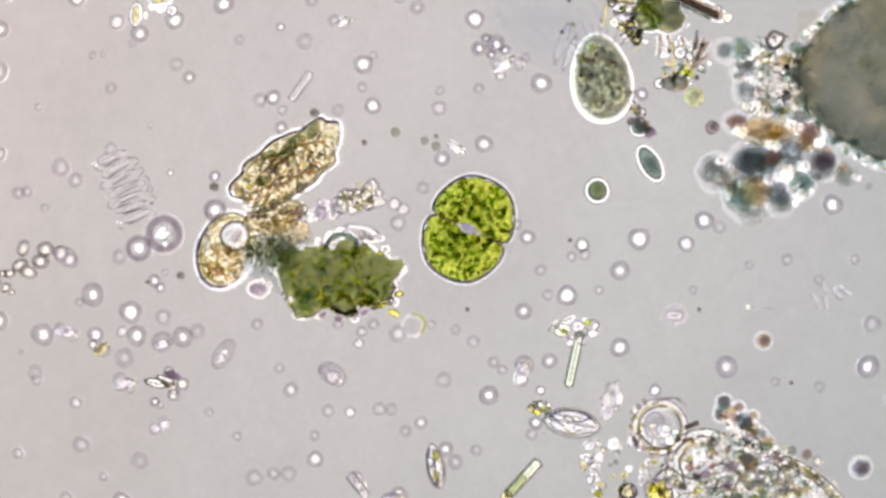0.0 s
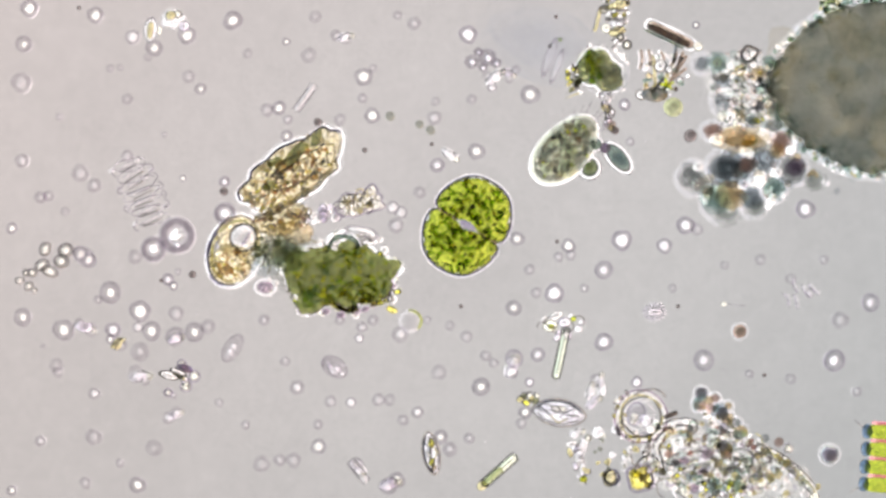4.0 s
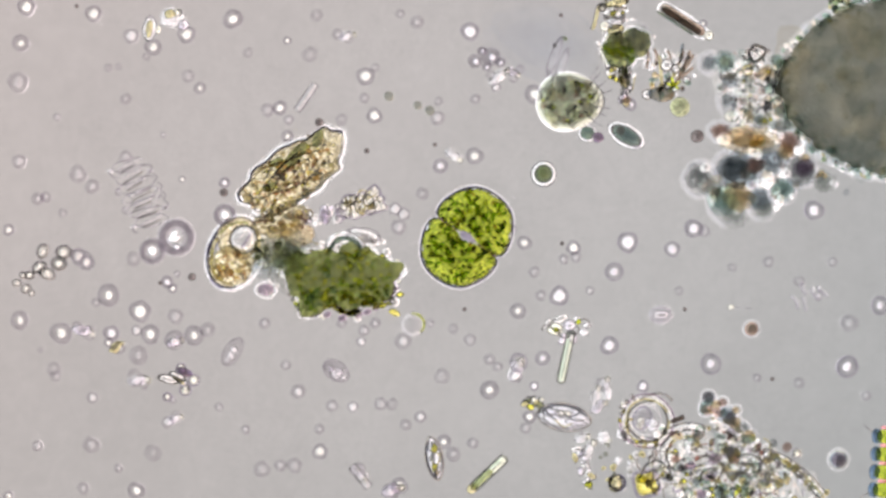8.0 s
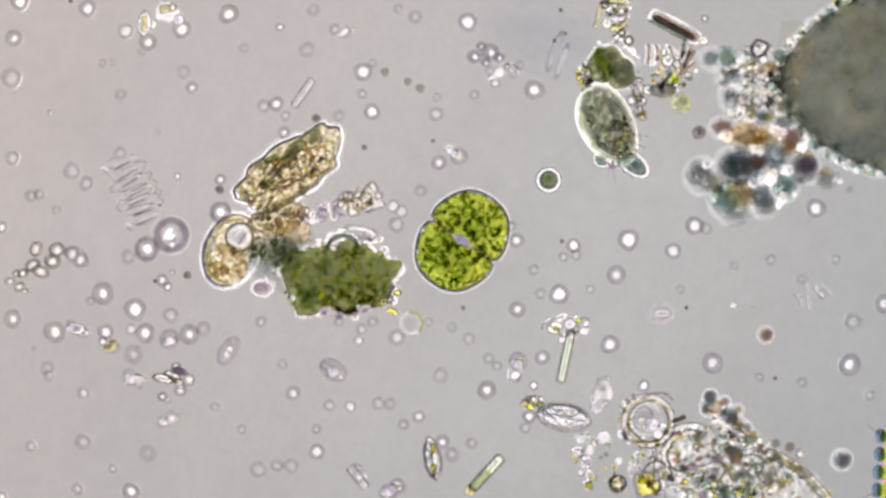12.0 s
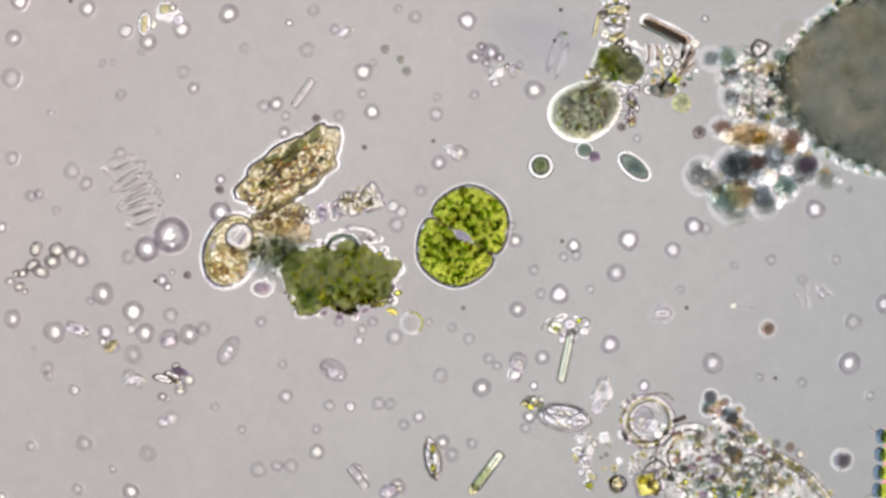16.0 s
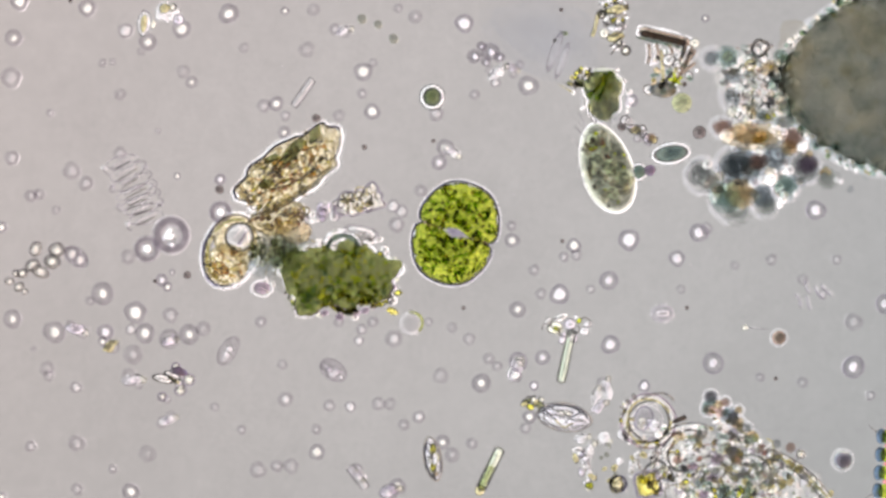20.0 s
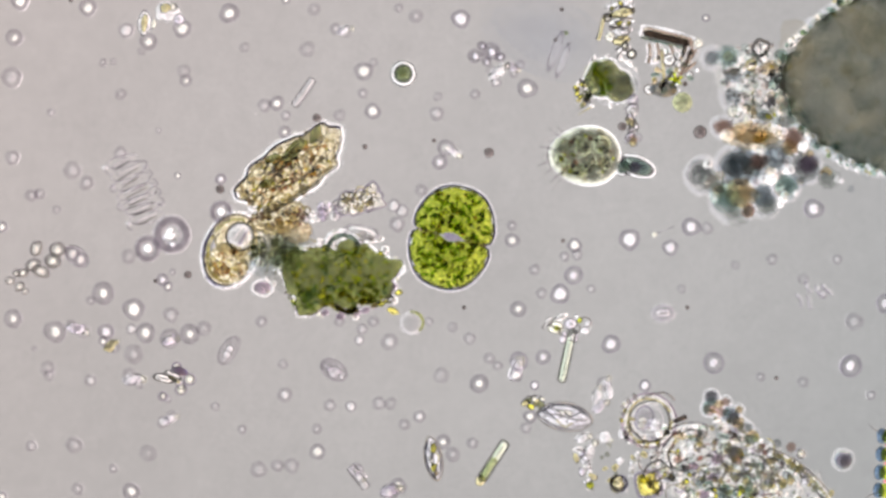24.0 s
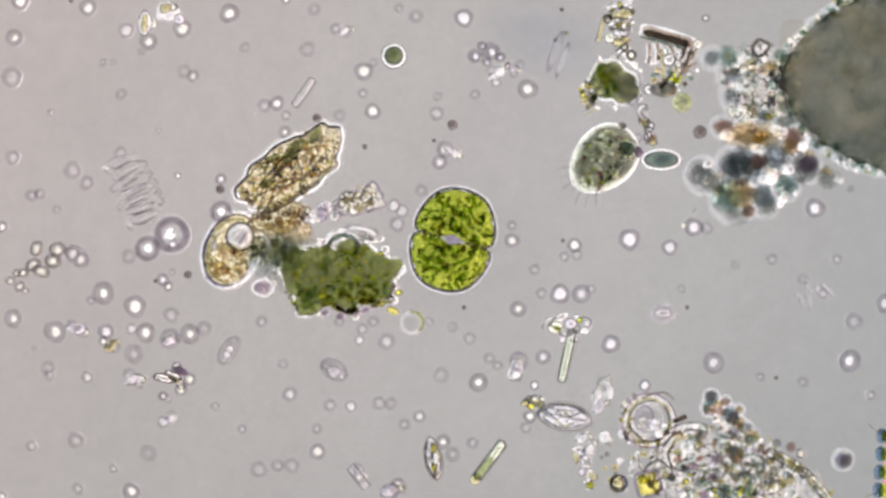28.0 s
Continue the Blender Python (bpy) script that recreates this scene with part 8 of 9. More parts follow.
    walk(rod_top, [
        (0, pose(0.1287, 0.1243, 0.0000, 0, 0, -26)),
        (3, pose(0.1251, 0.1156, 0.0000, 0, 0, -25)),
        (5.5, pose(0.1258, 0.1206, 0.0000, 0, 0, -30)),
        (6.5, pose(0.1297, 0.1215, 0.0000, 0, 0, -33)),
        (8, pose(0.1282, 0.1243, 0.0000, 0, 0, -33)),
        (9, pose(0.1297, 0.1243, 0.0000, 0, 0, -33)),
        (10, pose(0.1265, 0.1240, 0.0000, 0, 0, -30)),
        (11, pose(0.1265, 0.1234, 0.0000, 0, 0, -28)),
        (12, pose(0.1235, 0.1180, 0.0000, 0, 0, -28)),
        (14.5, pose(0.1190, 0.1144, 0.0000, 0, 0, -24)),
        (17, pose(0.1188, 0.1167, 0.0000, 0, 0, -28)),
        (18, pose(0.1164, 0.1131, 0.0000, 0, 0, -22)),
        (20, pose(0.1175, 0.1124, 0.0000, 0, 0, -14)),
        (24, pose(0.1190, 0.1122, 0.0000, 0, 0, -14)),
        (28, pose(0.1190, 0.1122, 0.0000, 0, 0, -16)),
    ])
    walk(drift["m1"], [
        (0, pose(-0.1892, -0.0788, 0.0000, 0, 0, 0)),
        (7.5, pose(-0.1892, -0.0788, 0.0000, 0, 0, 0)),
        (8.5, pose(-0.1890, -0.0783, 0.0000, 0, 0, 0)),
        (9.5, pose(-0.1854, -0.0776, 0.0000, 0, 0, 0)),
        (10.5, pose(-0.1893, -0.0772, 0.0000, 0, 0, 0)),
        (11.5, pose(-0.1911, -0.0772, 0.0000, 0, 0, 0)),
        (12.5, pose(-0.1907, -0.0754, 0.0000, 0, 0, 0)),
        (14.5, pose(-0.1939, -0.0749, 0.0000, 0, 0, 0)),
        (15.5, pose(-0.1948, -0.0753, 0.0000, 0, 0, 0)),
        (16.5, pose(-0.1966, -0.0744, 0.0000, 0, 0, 0)),
        (17.5, pose(-0.1980, -0.0753, 0.0000, 0, 0, 0)),
        (18.5, pose(-0.1966, -0.0739, 0.0000, 0, 0, 0)),
        (19.5, pose(-0.1956, -0.0744, 0.0000, 0, 0, 0)),
        (20.5, pose(-0.1933, -0.0721, 0.0000, 0, 0, 0)),
        (21.5, pose(-0.1906, -0.0718, 0.0000, 0, 0, 0)),
        (23.5, pose(-0.1876, -0.0700, 0.0000, 0, 0, 0)),
        (24.5, pose(-0.1871, -0.0700, 0.0000, 0, 0, 0)),
        (25.5, pose(-0.1904, -0.0691, 0.0000, 0, 0, 0)),
        (26.5, pose(-0.1877, -0.0687, 0.0000, 0, 0, 0)),
        (27.5, pose(-0.1877, -0.0682, 0.0000, 0, 0, 0)),
        (28, pose(-0.1891, -0.0682, 0.0000, 0, 0, 0)),
    ])
    walk(drift["m2"], [
        (0, pose(0.1621, -0.0471, 0.0000, 0, 0, 0)),
        (1, pose(0.1634, -0.0472, 0.0000, 0, 0, 0)),
        (2, pose(0.1639, -0.0476, 0.0000, 0, 0, 0)),
        (3, pose(0.1636, -0.0464, 0.0000, 0, 0, 0)),
        (5.5, pose(0.1617, -0.0425, 0.0000, 0, 0, 0)),
        (6.5, pose(0.1613, -0.0413, 0.0000, 0, 0, 0)),
        (7.5, pose(0.1641, -0.0411, 0.0000, 0, 0, 0)),
        (8.5, pose(0.1657, -0.0429, 0.0000, 0, 0, 0)),
        (9.5, pose(0.1674, -0.0445, 0.0000, 0, 0, 0)),
        (10.5, pose(0.1683, -0.0437, 0.0000, 0, 0, 0)),
        (11.5, pose(0.1707, -0.0455, 0.0000, 0, 0, 0)),
        (12.5, pose(0.1716, -0.0455, 0.0000, 0, 0, 0)),
        (14.5, pose(0.1729, -0.0450, 0.0000, 0, 0, 0)),
        (15.5, pose(0.1733, -0.0441, 0.0000, 0, 0, 0)),
        (16.5, pose(0.1714, -0.0409, 0.0000, 0, 0, 0)),
        (17.5, pose(0.1741, -0.0413, 0.0000, 0, 0, 0)),
        (18.5, pose(0.1791, -0.0455, 0.0000, 0, 0, 0)),
        (19.5, pose(0.1772, -0.0464, 0.0000, 0, 0, 0)),
        (20.5, pose(0.1790, -0.0474, 0.0000, 0, 0, 0)),
        (21.5, pose(0.1733, -0.0456, 0.0000, 0, 0, 0)),
        (22.2, pose(0.1698, -0.0177, 0.0000, 0, 0, 0)),
        (23.5, pose(0.1614, 0.0201, 0.0000, 0, 0, 0)),
        (28, pose(0.1614, 0.0201, 0.0000, 0, 0, 0)),
    ])
    walk(drift["m3"], [
        (0, pose(0.0218, -0.0751, 0.0000, 0, 0, 0)),
        (5.5, pose(0.0218, -0.0751, 0.0000, 0, 0, 0)),
        (6.5, pose(0.0231, -0.0744, 0.0000, 0, 0, 0)),
        (7.5, pose(0.0244, -0.0737, 0.0000, 0, 0, 0)),
        (8.5, pose(0.0239, -0.0755, 0.0000, 0, 0, 0)),
        (9.5, pose(0.0229, -0.0753, 0.0000, 0, 0, 0)),
        (10.5, pose(0.0231, -0.0745, 0.0000, 0, 0, 0)),
        (11.5, pose(0.0236, -0.0745, 0.0000, 0, 0, 0)),
        (12.5, pose(0.0231, -0.0754, 0.0000, 0, 0, 0)),
        (14.5, pose(0.0217, -0.0744, 0.0000, 0, 0, 0)),
        (15.5, pose(0.0198, -0.0739, 0.0000, 0, 0, 0)),
        (16.5, pose(0.0216, -0.0735, 0.0000, 0, 0, 0)),
        (17.5, pose(0.0207, -0.0744, 0.0000, 0, 0, 0)),
        (18.5, pose(0.0206, -0.0739, 0.0000, 0, 0, 0)),
        (19.5, pose(0.0202, -0.0726, 0.0000, 0, 0, 0)),
        (20.5, pose(0.0206, -0.0703, 0.0000, 0, 0, 0)),
        (21.5, pose(0.0210, -0.0704, 0.0000, 0, 0, 0)),
        (23.5, pose(0.0194, -0.0718, 0.0000, 0, 0, 0)),
        (24.5, pose(0.0186, -0.0714, 0.0000, 0, 0, 0)),
        (25.5, pose(0.0181, -0.0723, 0.0000, 0, 0, 0)),
        (26.5, pose(0.0172, -0.0719, 0.0000, 0, 0, 0)),
        (27.5, pose(0.0176, -0.0710, 0.0000, 0, 0, 0)),
        (28, pose(0.0185, -0.0710, 0.0000, 0, 0, 0)),
    ])
    walk(drift["m4"], [
        (0, pose(-0.0845, 0.1133, 0.0000, 0, 0, 0)),
        (9.5, pose(-0.0845, 0.1133, 0.0000, 0, 0, 0)),
        (10.5, pose(-0.0840, 0.1172, 0.0000, 0, 0, 0)),
        (11.5, pose(-0.0854, 0.1168, 0.0000, 0, 0, 0)),
        (12.5, pose(-0.0868, 0.1191, 0.0000, 0, 0, 0)),
        (14.5, pose(-0.0831, 0.1177, 0.0000, 0, 0, 0)),
        (15.5, pose(-0.0822, 0.1191, 0.0000, 0, 0, 0)),
        (16.5, pose(-0.0813, 0.1208, 0.0000, 0, 0, 0)),
        (17.5, pose(-0.0836, 0.1217, 0.0000, 0, 0, 0)),
        (18.5, pose(-0.0818, 0.1231, 0.0000, 0, 0, 0)),
        (19.5, pose(-0.0827, 0.1253, 0.0000, 0, 0, 0)),
        (20.5, pose(-0.0845, 0.1280, 0.0000, 0, 0, 0)),
        (21.5, pose(-0.0837, 0.1320, 0.0000, 0, 0, 0)),
        (28, pose(-0.0837, 0.1320, 0.0000, 0, 0, 0)),
    ])
    walk(drift["m5"], [
        (0, pose(0.0147, 0.1172, 0.0000, 0, 0, 0)),
        (5.5, pose(0.0147, 0.1172, 0.0000, 0, 0, 0)),
        (6.5, pose(0.0137, 0.1175, 0.0000, 0, 0, 0)),
        (7.5, pose(0.0138, 0.1185, 0.0000, 0, 0, 0)),
        (8.5, pose(0.0137, 0.1179, 0.0000, 0, 0, 0)),
        (9.5, pose(0.0137, 0.1183, 0.0000, 0, 0, 0)),
        (10.5, pose(0.0130, 0.1195, 0.0000, 0, 0, 0)),
        (11.5, pose(0.0130, 0.1200, 0.0000, 0, 0, 0)),
        (12.5, pose(0.0134, 0.1209, 0.0000, 0, 0, 0)),
        (14.5, pose(0.0125, 0.1196, 0.0000, 0, 0, 0)),
        (15.5, pose(0.0129, 0.1209, 0.0000, 0, 0, 0)),
        (16.5, pose(0.0124, 0.1213, 0.0000, 0, 0, 0)),
        (17.5, pose(0.0110, 0.1212, 0.0000, 0, 0, 0)),
        (18.5, pose(0.0110, 0.1208, 0.0000, 0, 0, 0)),
        (19.5, pose(0.0105, 0.1198, 0.0000, 0, 0, 0)),
        (20.5, pose(0.0119, 0.1197, 0.0000, 0, 0, 0)),
        (21.5, pose(0.0109, 0.1201, 0.0000, 0, 0, 0)),
        (23.5, pose(0.0094, 0.1219, 0.0000, 0, 0, 0)),
        (24.5, pose(0.0089, 0.1219, 0.0000, 0, 0, 0)),
        (25.5, pose(0.0094, 0.1219, 0.0000, 0, 0, 0)),
        (26.5, pose(0.0112, 0.1219, 0.0000, 0, 0, 0)),
        (27.5, pose(0.0107, 0.1224, 0.0000, 0, 0, 0)),
        (28, pose(0.0107, 0.1224, 0.0000, 0, 0, 0)),
    ])
    walk(drift["m6"], [
        (0, pose(0.2156, -0.0604, 0.0000, 0, 0, 0)),
        (1, pose(0.2161, -0.0603, 0.0000, 0, 0, 0)),
        (2, pose(0.2157, -0.0599, 0.0000, 0, 0, 0)),
        (3, pose(0.2145, -0.0601, 0.0000, 0, 0, 0)),
        (5.5, pose(0.2150, -0.0614, 0.0000, 0, 0, 0)),
        (6.5, pose(0.2155, -0.0611, 0.0000, 0, 0, 0)),
        (7.5, pose(0.2162, -0.0621, 0.0000, 0, 0, 0)),
        (8.5, pose(0.2169, -0.0620, 0.0000, 0, 0, 0)),
        (9.5, pose(0.2160, -0.0624, 0.0000, 0, 0, 0)),
        (10.5, pose(0.2162, -0.0621, 0.0000, 0, 0, 0)),
        (11.5, pose(0.2162, -0.0616, 0.0000, 0, 0, 0)),
        (12.5, pose(0.2157, -0.0612, 0.0000, 0, 0, 0)),
        (14.5, pose(0.2152, -0.0606, 0.0000, 0, 0, 0)),
        (15.5, pose(0.2160, -0.0606, 0.0000, 0, 0, 0)),
        (16.5, pose(0.2155, -0.0606, 0.0000, 0, 0, 0)),
        (17.5, pose(0.2159, -0.0602, 0.0000, 0, 0, 0)),
        (18.5, pose(0.2163, -0.0611, 0.0000, 0, 0, 0)),
        (19.5, pose(0.2171, -0.0625, 0.0000, 0, 0, 0)),
        (20.5, pose(0.2180, -0.0625, 0.0000, 0, 0, 0)),
        (21.5, pose(0.2178, -0.0631, 0.0000, 0, 0, 0)),
        (23.5, pose(0.2159, -0.0622, 0.0000, 0, 0, 0)),
        (24.5, pose(0.2160, -0.0622, 0.0000, 0, 0, 0)),
        (25.5, pose(0.2160, -0.0613, 0.0000, 0, 0, 0)),
        (26.5, pose(0.2160, -0.0599, 0.0000, 0, 0, 0)),
        (27.5, pose(0.2160, -0.0595, 0.0000, 0, 0, 0)),
        (28, pose(0.2155, -0.0595, 0.0000, 0, 0, 0)),
    ])
    walk(drift["m7"], [
        (0, pose(-0.1613, -0.0326, 0.0000, 0, 0, 0)),
        (1, pose(-0.1623, -0.0346, 0.0000, 0, 0, 0)),
        (2, pose(-0.1640, -0.0344, 0.0000, 0, 0, 0)),
        (3, pose(-0.1648, -0.0337, 0.0000, 0, 0, 0)),
        (5.5, pose(-0.1635, -0.0340, 0.0000, 0, 0, 0)),
        (6.5, pose(-0.1636, -0.0324, 0.0000, 0, 0, 0)),
        (7.5, pose(-0.1640, -0.0323, 0.0000, 0, 0, 0)),
        (8.5, pose(-0.1634, -0.0323, 0.0000, 0, 0, 0)),
        (9.5, pose(-0.1634, -0.0326, 0.0000, 0, 0, 0)),
        (10.5, pose(-0.1636, -0.0313, 0.0000, 0, 0, 0)),
        (11.5, pose(-0.1631, -0.0317, 0.0000, 0, 0, 0)),
        (12.5, pose(-0.1640, -0.0322, 0.0000, 0, 0, 0)),
        (14.5, pose(-0.1645, -0.0326, 0.0000, 0, 0, 0)),
        (15.5, pose(-0.1649, -0.0330, 0.0000, 0, 0, 0)),
        (16.5, pose(-0.1640, -0.0335, 0.0000, 0, 0, 0)),
        (17.5, pose(-0.1649, -0.0331, 0.0000, 0, 0, 0)),
        (18.5, pose(-0.1635, -0.0335, 0.0000, 0, 0, 0)),
        (19.5, pose(-0.1630, -0.0340, 0.0000, 0, 0, 0)),
        (20.5, pose(-0.1635, -0.0331, 0.0000, 0, 0, 0)),
        (21.5, pose(-0.1635, -0.0328, 0.0000, 0, 0, 0)),
        (23.5, pose(-0.1646, -0.0319, 0.0000, 0, 0, 0)),
        (24.5, pose(-0.1642, -0.0324, 0.0000, 0, 0, 0)),
        (25.5, pose(-0.1642, -0.0314, 0.0000, 0, 0, 0)),
        (26.5, pose(-0.1638, -0.0314, 0.0000, 0, 0, 0)),
        (27.5, pose(-0.1638, -0.0310, 0.0000, 0, 0, 0)),
        (28, pose(-0.1638, -0.0306, 0.0000, 0, 0, 0)),
    ])
    walk(drift["m8"], [
        (0, pose(-0.0246, -0.0436, 0.0000, 0, 0, 0)),
        (1, pose(-0.0238, -0.0445, 0.0000, 0, 0, 0)),
        (2, pose(-0.0236, -0.0443, 0.0000, 0, 0, 0)),
        (3, pose(-0.0225, -0.0455, 0.0000, 0, 0, 0)),
        (5.5, pose(-0.0222, -0.0467, 0.0000, 0, 0, 0)),
        (6.5, pose(-0.0212, -0.0461, 0.0000, 0, 0, 0)),
        (7.5, pose(-0.0212, -0.0477, 0.0000, 0, 0, 0)),
        (8.5, pose(-0.0230, -0.0490, 0.0000, 0, 0, 0)),
        (9.5, pose(-0.0230, -0.0500, 0.0000, 0, 0, 0)),
        (10.5, pose(-0.0234, -0.0492, 0.0000, 0, 0, 0)),
        (11.5, pose(-0.0243, -0.0473, 0.0000, 0, 0, 0)),
        (12.5, pose(-0.0243, -0.0469, 0.0000, 0, 0, 0)),
        (14.5, pose(-0.0248, -0.0468, 0.0000, 0, 0, 0)),
        (15.5, pose(-0.0257, -0.0464, 0.0000, 0, 0, 0)),
        (16.5, pose(-0.0252, -0.0469, 0.0000, 0, 0, 0)),
        (17.5, pose(-0.0248, -0.0469, 0.0000, 0, 0, 0)),
        (18.5, pose(-0.0262, -0.0473, 0.0000, 0, 0, 0)),
        (19.5, pose(-0.0258, -0.0478, 0.0000, 0, 0, 0)),
        (20.5, pose(-0.0262, -0.0474, 0.0000, 0, 0, 0)),
        (21.5, pose(-0.0259, -0.0479, 0.0000, 0, 0, 0)),
        (23.5, pose(-0.0278, -0.0489, 0.0000, 0, 0, 0)),
        (24.5, pose(-0.0292, -0.0498, 0.0000, 0, 0, 0)),
        (25.5, pose(-0.0292, -0.0498, 0.0000, 0, 0, 0)),
        (26.5, pose(-0.0306, -0.0503, 0.0000, 0, 0, 0)),
        (27.5, pose(-0.0302, -0.0498, 0.0000, 0, 0, 0)),
        (28, pose(-0.0302, -0.0494, 0.0000, 0, 0, 0)),
    ])
    walk(drift["m12"], [
        (0, pose(-0.1865, -0.1002, 0.0000, 0, 0, 0)),
        (1, pose(-0.1889, -0.1014, 0.0000, 0, 0, 0)),
        (2, pose(-0.1899, -0.1013, 0.0000, 0, 0, 0)),
        (3, pose(-0.1898, -0.1025, 0.0000, 0, 0, 0)),
        (5.5, pose(-0.1885, -0.1025, 0.0000, 0, 0, 0)),
        (6.5, pose(-0.1876, -0.1041, 0.0000, 0, 0, 0)),
        (7.5, pose(-0.1892, -0.1044, 0.0000, 0, 0, 0)),
        (8.5, pose(-0.1899, -0.1038, 0.0000, 0, 0, 0)),
        (9.5, pose(-0.1891, -0.1032, 0.0000, 0, 0, 0)),
        (10.5, pose(-0.1907, -0.1039, 0.0000, 0, 0, 0)),
        (11.5, pose(-0.1907, -0.1030, 0.0000, 0, 0, 0)),
        (12.5, pose(-0.1916, -0.1020, 0.0000, 0, 0, 0)),
        (14.5, pose(-0.1921, -0.1020, 0.0000, 0, 0, 0)),
        (15.5, pose(-0.1907, -0.1025, 0.0000, 0, 0, 0)),
        (16.5, pose(-0.1902, -0.1034, 0.0000, 0, 0, 0)),
        (17.5, pose(-0.1906, -0.1024, 0.0000, 0, 0, 0)),
        (18.5, pose(-0.1934, -0.1015, 0.0000, 0, 0, 0)),
        (19.5, pose(-0.1942, -0.1033, 0.0000, 0, 0, 0)),
        (20.5, pose(-0.1942, -0.1029, 0.0000, 0, 0, 0)),
        (21.5, pose(-0.1956, -0.1053, 0.0000, 0, 0, 0)),
        (23.5, pose(-0.1954, -0.1035, 0.0000, 0, 0, 0)),
        (24.5, pose(-0.1963, -0.1049, 0.0000, 0, 0, 0)),
        (25.5, pose(-0.1963, -0.1045, 0.0000, 0, 0, 0)),
        (26.5, pose(-0.1959, -0.1040, 0.0000, 0, 0, 0)),
        (27.5, pose(-0.1960, -0.1022, 0.0000, 0, 0, 0)),
        (28, pose(-0.1951, -0.1017, 0.0000, 0, 0, 0)),
    ])
    walk(drift["m13"], [
        (0, pose(0.0889, -0.0113, 0.0000, 0, 0, 0)),
        (5.5, pose(0.0889, -0.0113, 0.0000, 0, 0, 0)),
        (6.5, pose(0.0896, -0.0112, 0.0000, 0, 0, 0)),
        (7.5, pose(0.0910, -0.0109, 0.0000, 0, 0, 0)),
        (8.5, pose(0.0918, -0.0113, 0.0000, 0, 0, 0)),
        (9.5, pose(0.0926, -0.0120, 0.0000, 0, 0, 0)),
        (10.5, pose(0.0916, -0.0120, 0.0000, 0, 0, 0)),
        (11.5, pose(0.0920, -0.0133, 0.0000, 0, 0, 0)),
        (12.5, pose(0.0925, -0.0138, 0.0000, 0, 0, 0)),
        (14.5, pose(0.0934, -0.0123, 0.0000, 0, 0, 0)),
        (15.5, pose(0.0919, -0.0124, 0.0000, 0, 0, 0)),
        (16.5, pose(0.0924, -0.0129, 0.0000, 0, 0, 0)),
        (17.5, pose(0.0909, -0.0138, 0.0000, 0, 0, 0)),
        (18.5, pose(0.0927, -0.0165, 0.0000, 0, 0, 0)),
        (19.5, pose(0.0909, -0.0170, 0.0000, 0, 0, 0)),
        (20.5, pose(0.0843, -0.0141, 0.0000, 0, 0, 0)),
        (21, pose(0.0789, -0.0042, 0.0000, 0, 0, 0)),
        (21.5, pose(0.0702, 0.0114, 0.0000, 0, 0, 0)),
        (23.5, pose(0.0660, -0.0138, 0.0000, 0, 0, 0)),
        (24, pose(0.0690, -0.0141, 0.0000, 0, 0, 0)),
        (25, pose(0.0732, -0.0177, 0.0000, 0, 0, 0)),
        (26, pose(0.0780, -0.0204, 0.0000, 0, 0, 0)),
        (27, pose(0.0750, -0.0222, 0.0000, 0, 0, 0)),
        (28, pose(0.0732, -0.0240, 0.0000, 0, 0, 0)),
    ])
    walk(drift["m21"], [
        (0, pose(0.1975, 0.0223, 0.0000, 0, 0, 0)),
        (1, pose(0.1981, 0.0222, 0.0000, 0, 0, 0)),
        (2, pose(0.1973, 0.0221, 0.0000, 0, 0, 0)),
        (3, pose(0.1985, 0.0214, 0.0000, 0, 0, 0)),
        (5.5, pose(0.1990, 0.0227, 0.0000, 0, 0, 0)),
        (6.5, pose(0.1986, 0.0213, 0.0000, 0, 0, 0)),
        (7.5, pose(0.1985, 0.0221, 0.0000, 0, 0, 0)),
        (8.5, pose(0.1992, 0.0217, 0.0000, 0, 0, 0)),
        (9.5, pose(0.1981, 0.0211, 0.0000, 0, 0, 0)),
        (10.5, pose(0.1987, 0.0221, 0.0000, 0, 0, 0)),
        (11.5, pose(0.1983, 0.0216, 0.0000, 0, 0, 0)),
        (12.5, pose(0.1982, 0.0216, 0.0000, 0, 0, 0)),
        (14.5, pose(0.1987, 0.0217, 0.0000, 0, 0, 0)),
        (15.5, pose(0.1976, 0.0212, 0.0000, 0, 0, 0)),
        (16.5, pose(0.1980, 0.0211, 0.0000, 0, 0, 0)),
        (17.5, pose(0.1989, 0.0216, 0.0000, 0, 0, 0)),
        (18.5, pose(0.1984, 0.0211, 0.0000, 0, 0, 0)),
        (19.5, pose(0.1979, 0.0206, 0.0000, 0, 0, 0)),
        (20.5, pose(0.1978, 0.0206, 0.0000, 0, 0, 0)),
        (21.5, pose(0.1977, 0.0209, 0.0000, 0, 0, 0)),
        (23.5, pose(0.1962, 0.0205, 0.0000, 0, 0, 0)),
        (24.5, pose(0.1967, 0.0218, 0.0000, 0, 0, 0)),
        (25.5, pose(0.1972, 0.0209, 0.0000, 0, 0, 0)),
        (26.5, pose(0.1976, 0.0204, 0.0000, 0, 0, 0)),
        (27.5, pose(0.1967, 0.0214, 0.0000, 0, 0, 0)),
        (28, pose(0.1972, 0.0214, 0.0000, 0, 0, 0)),
    ])
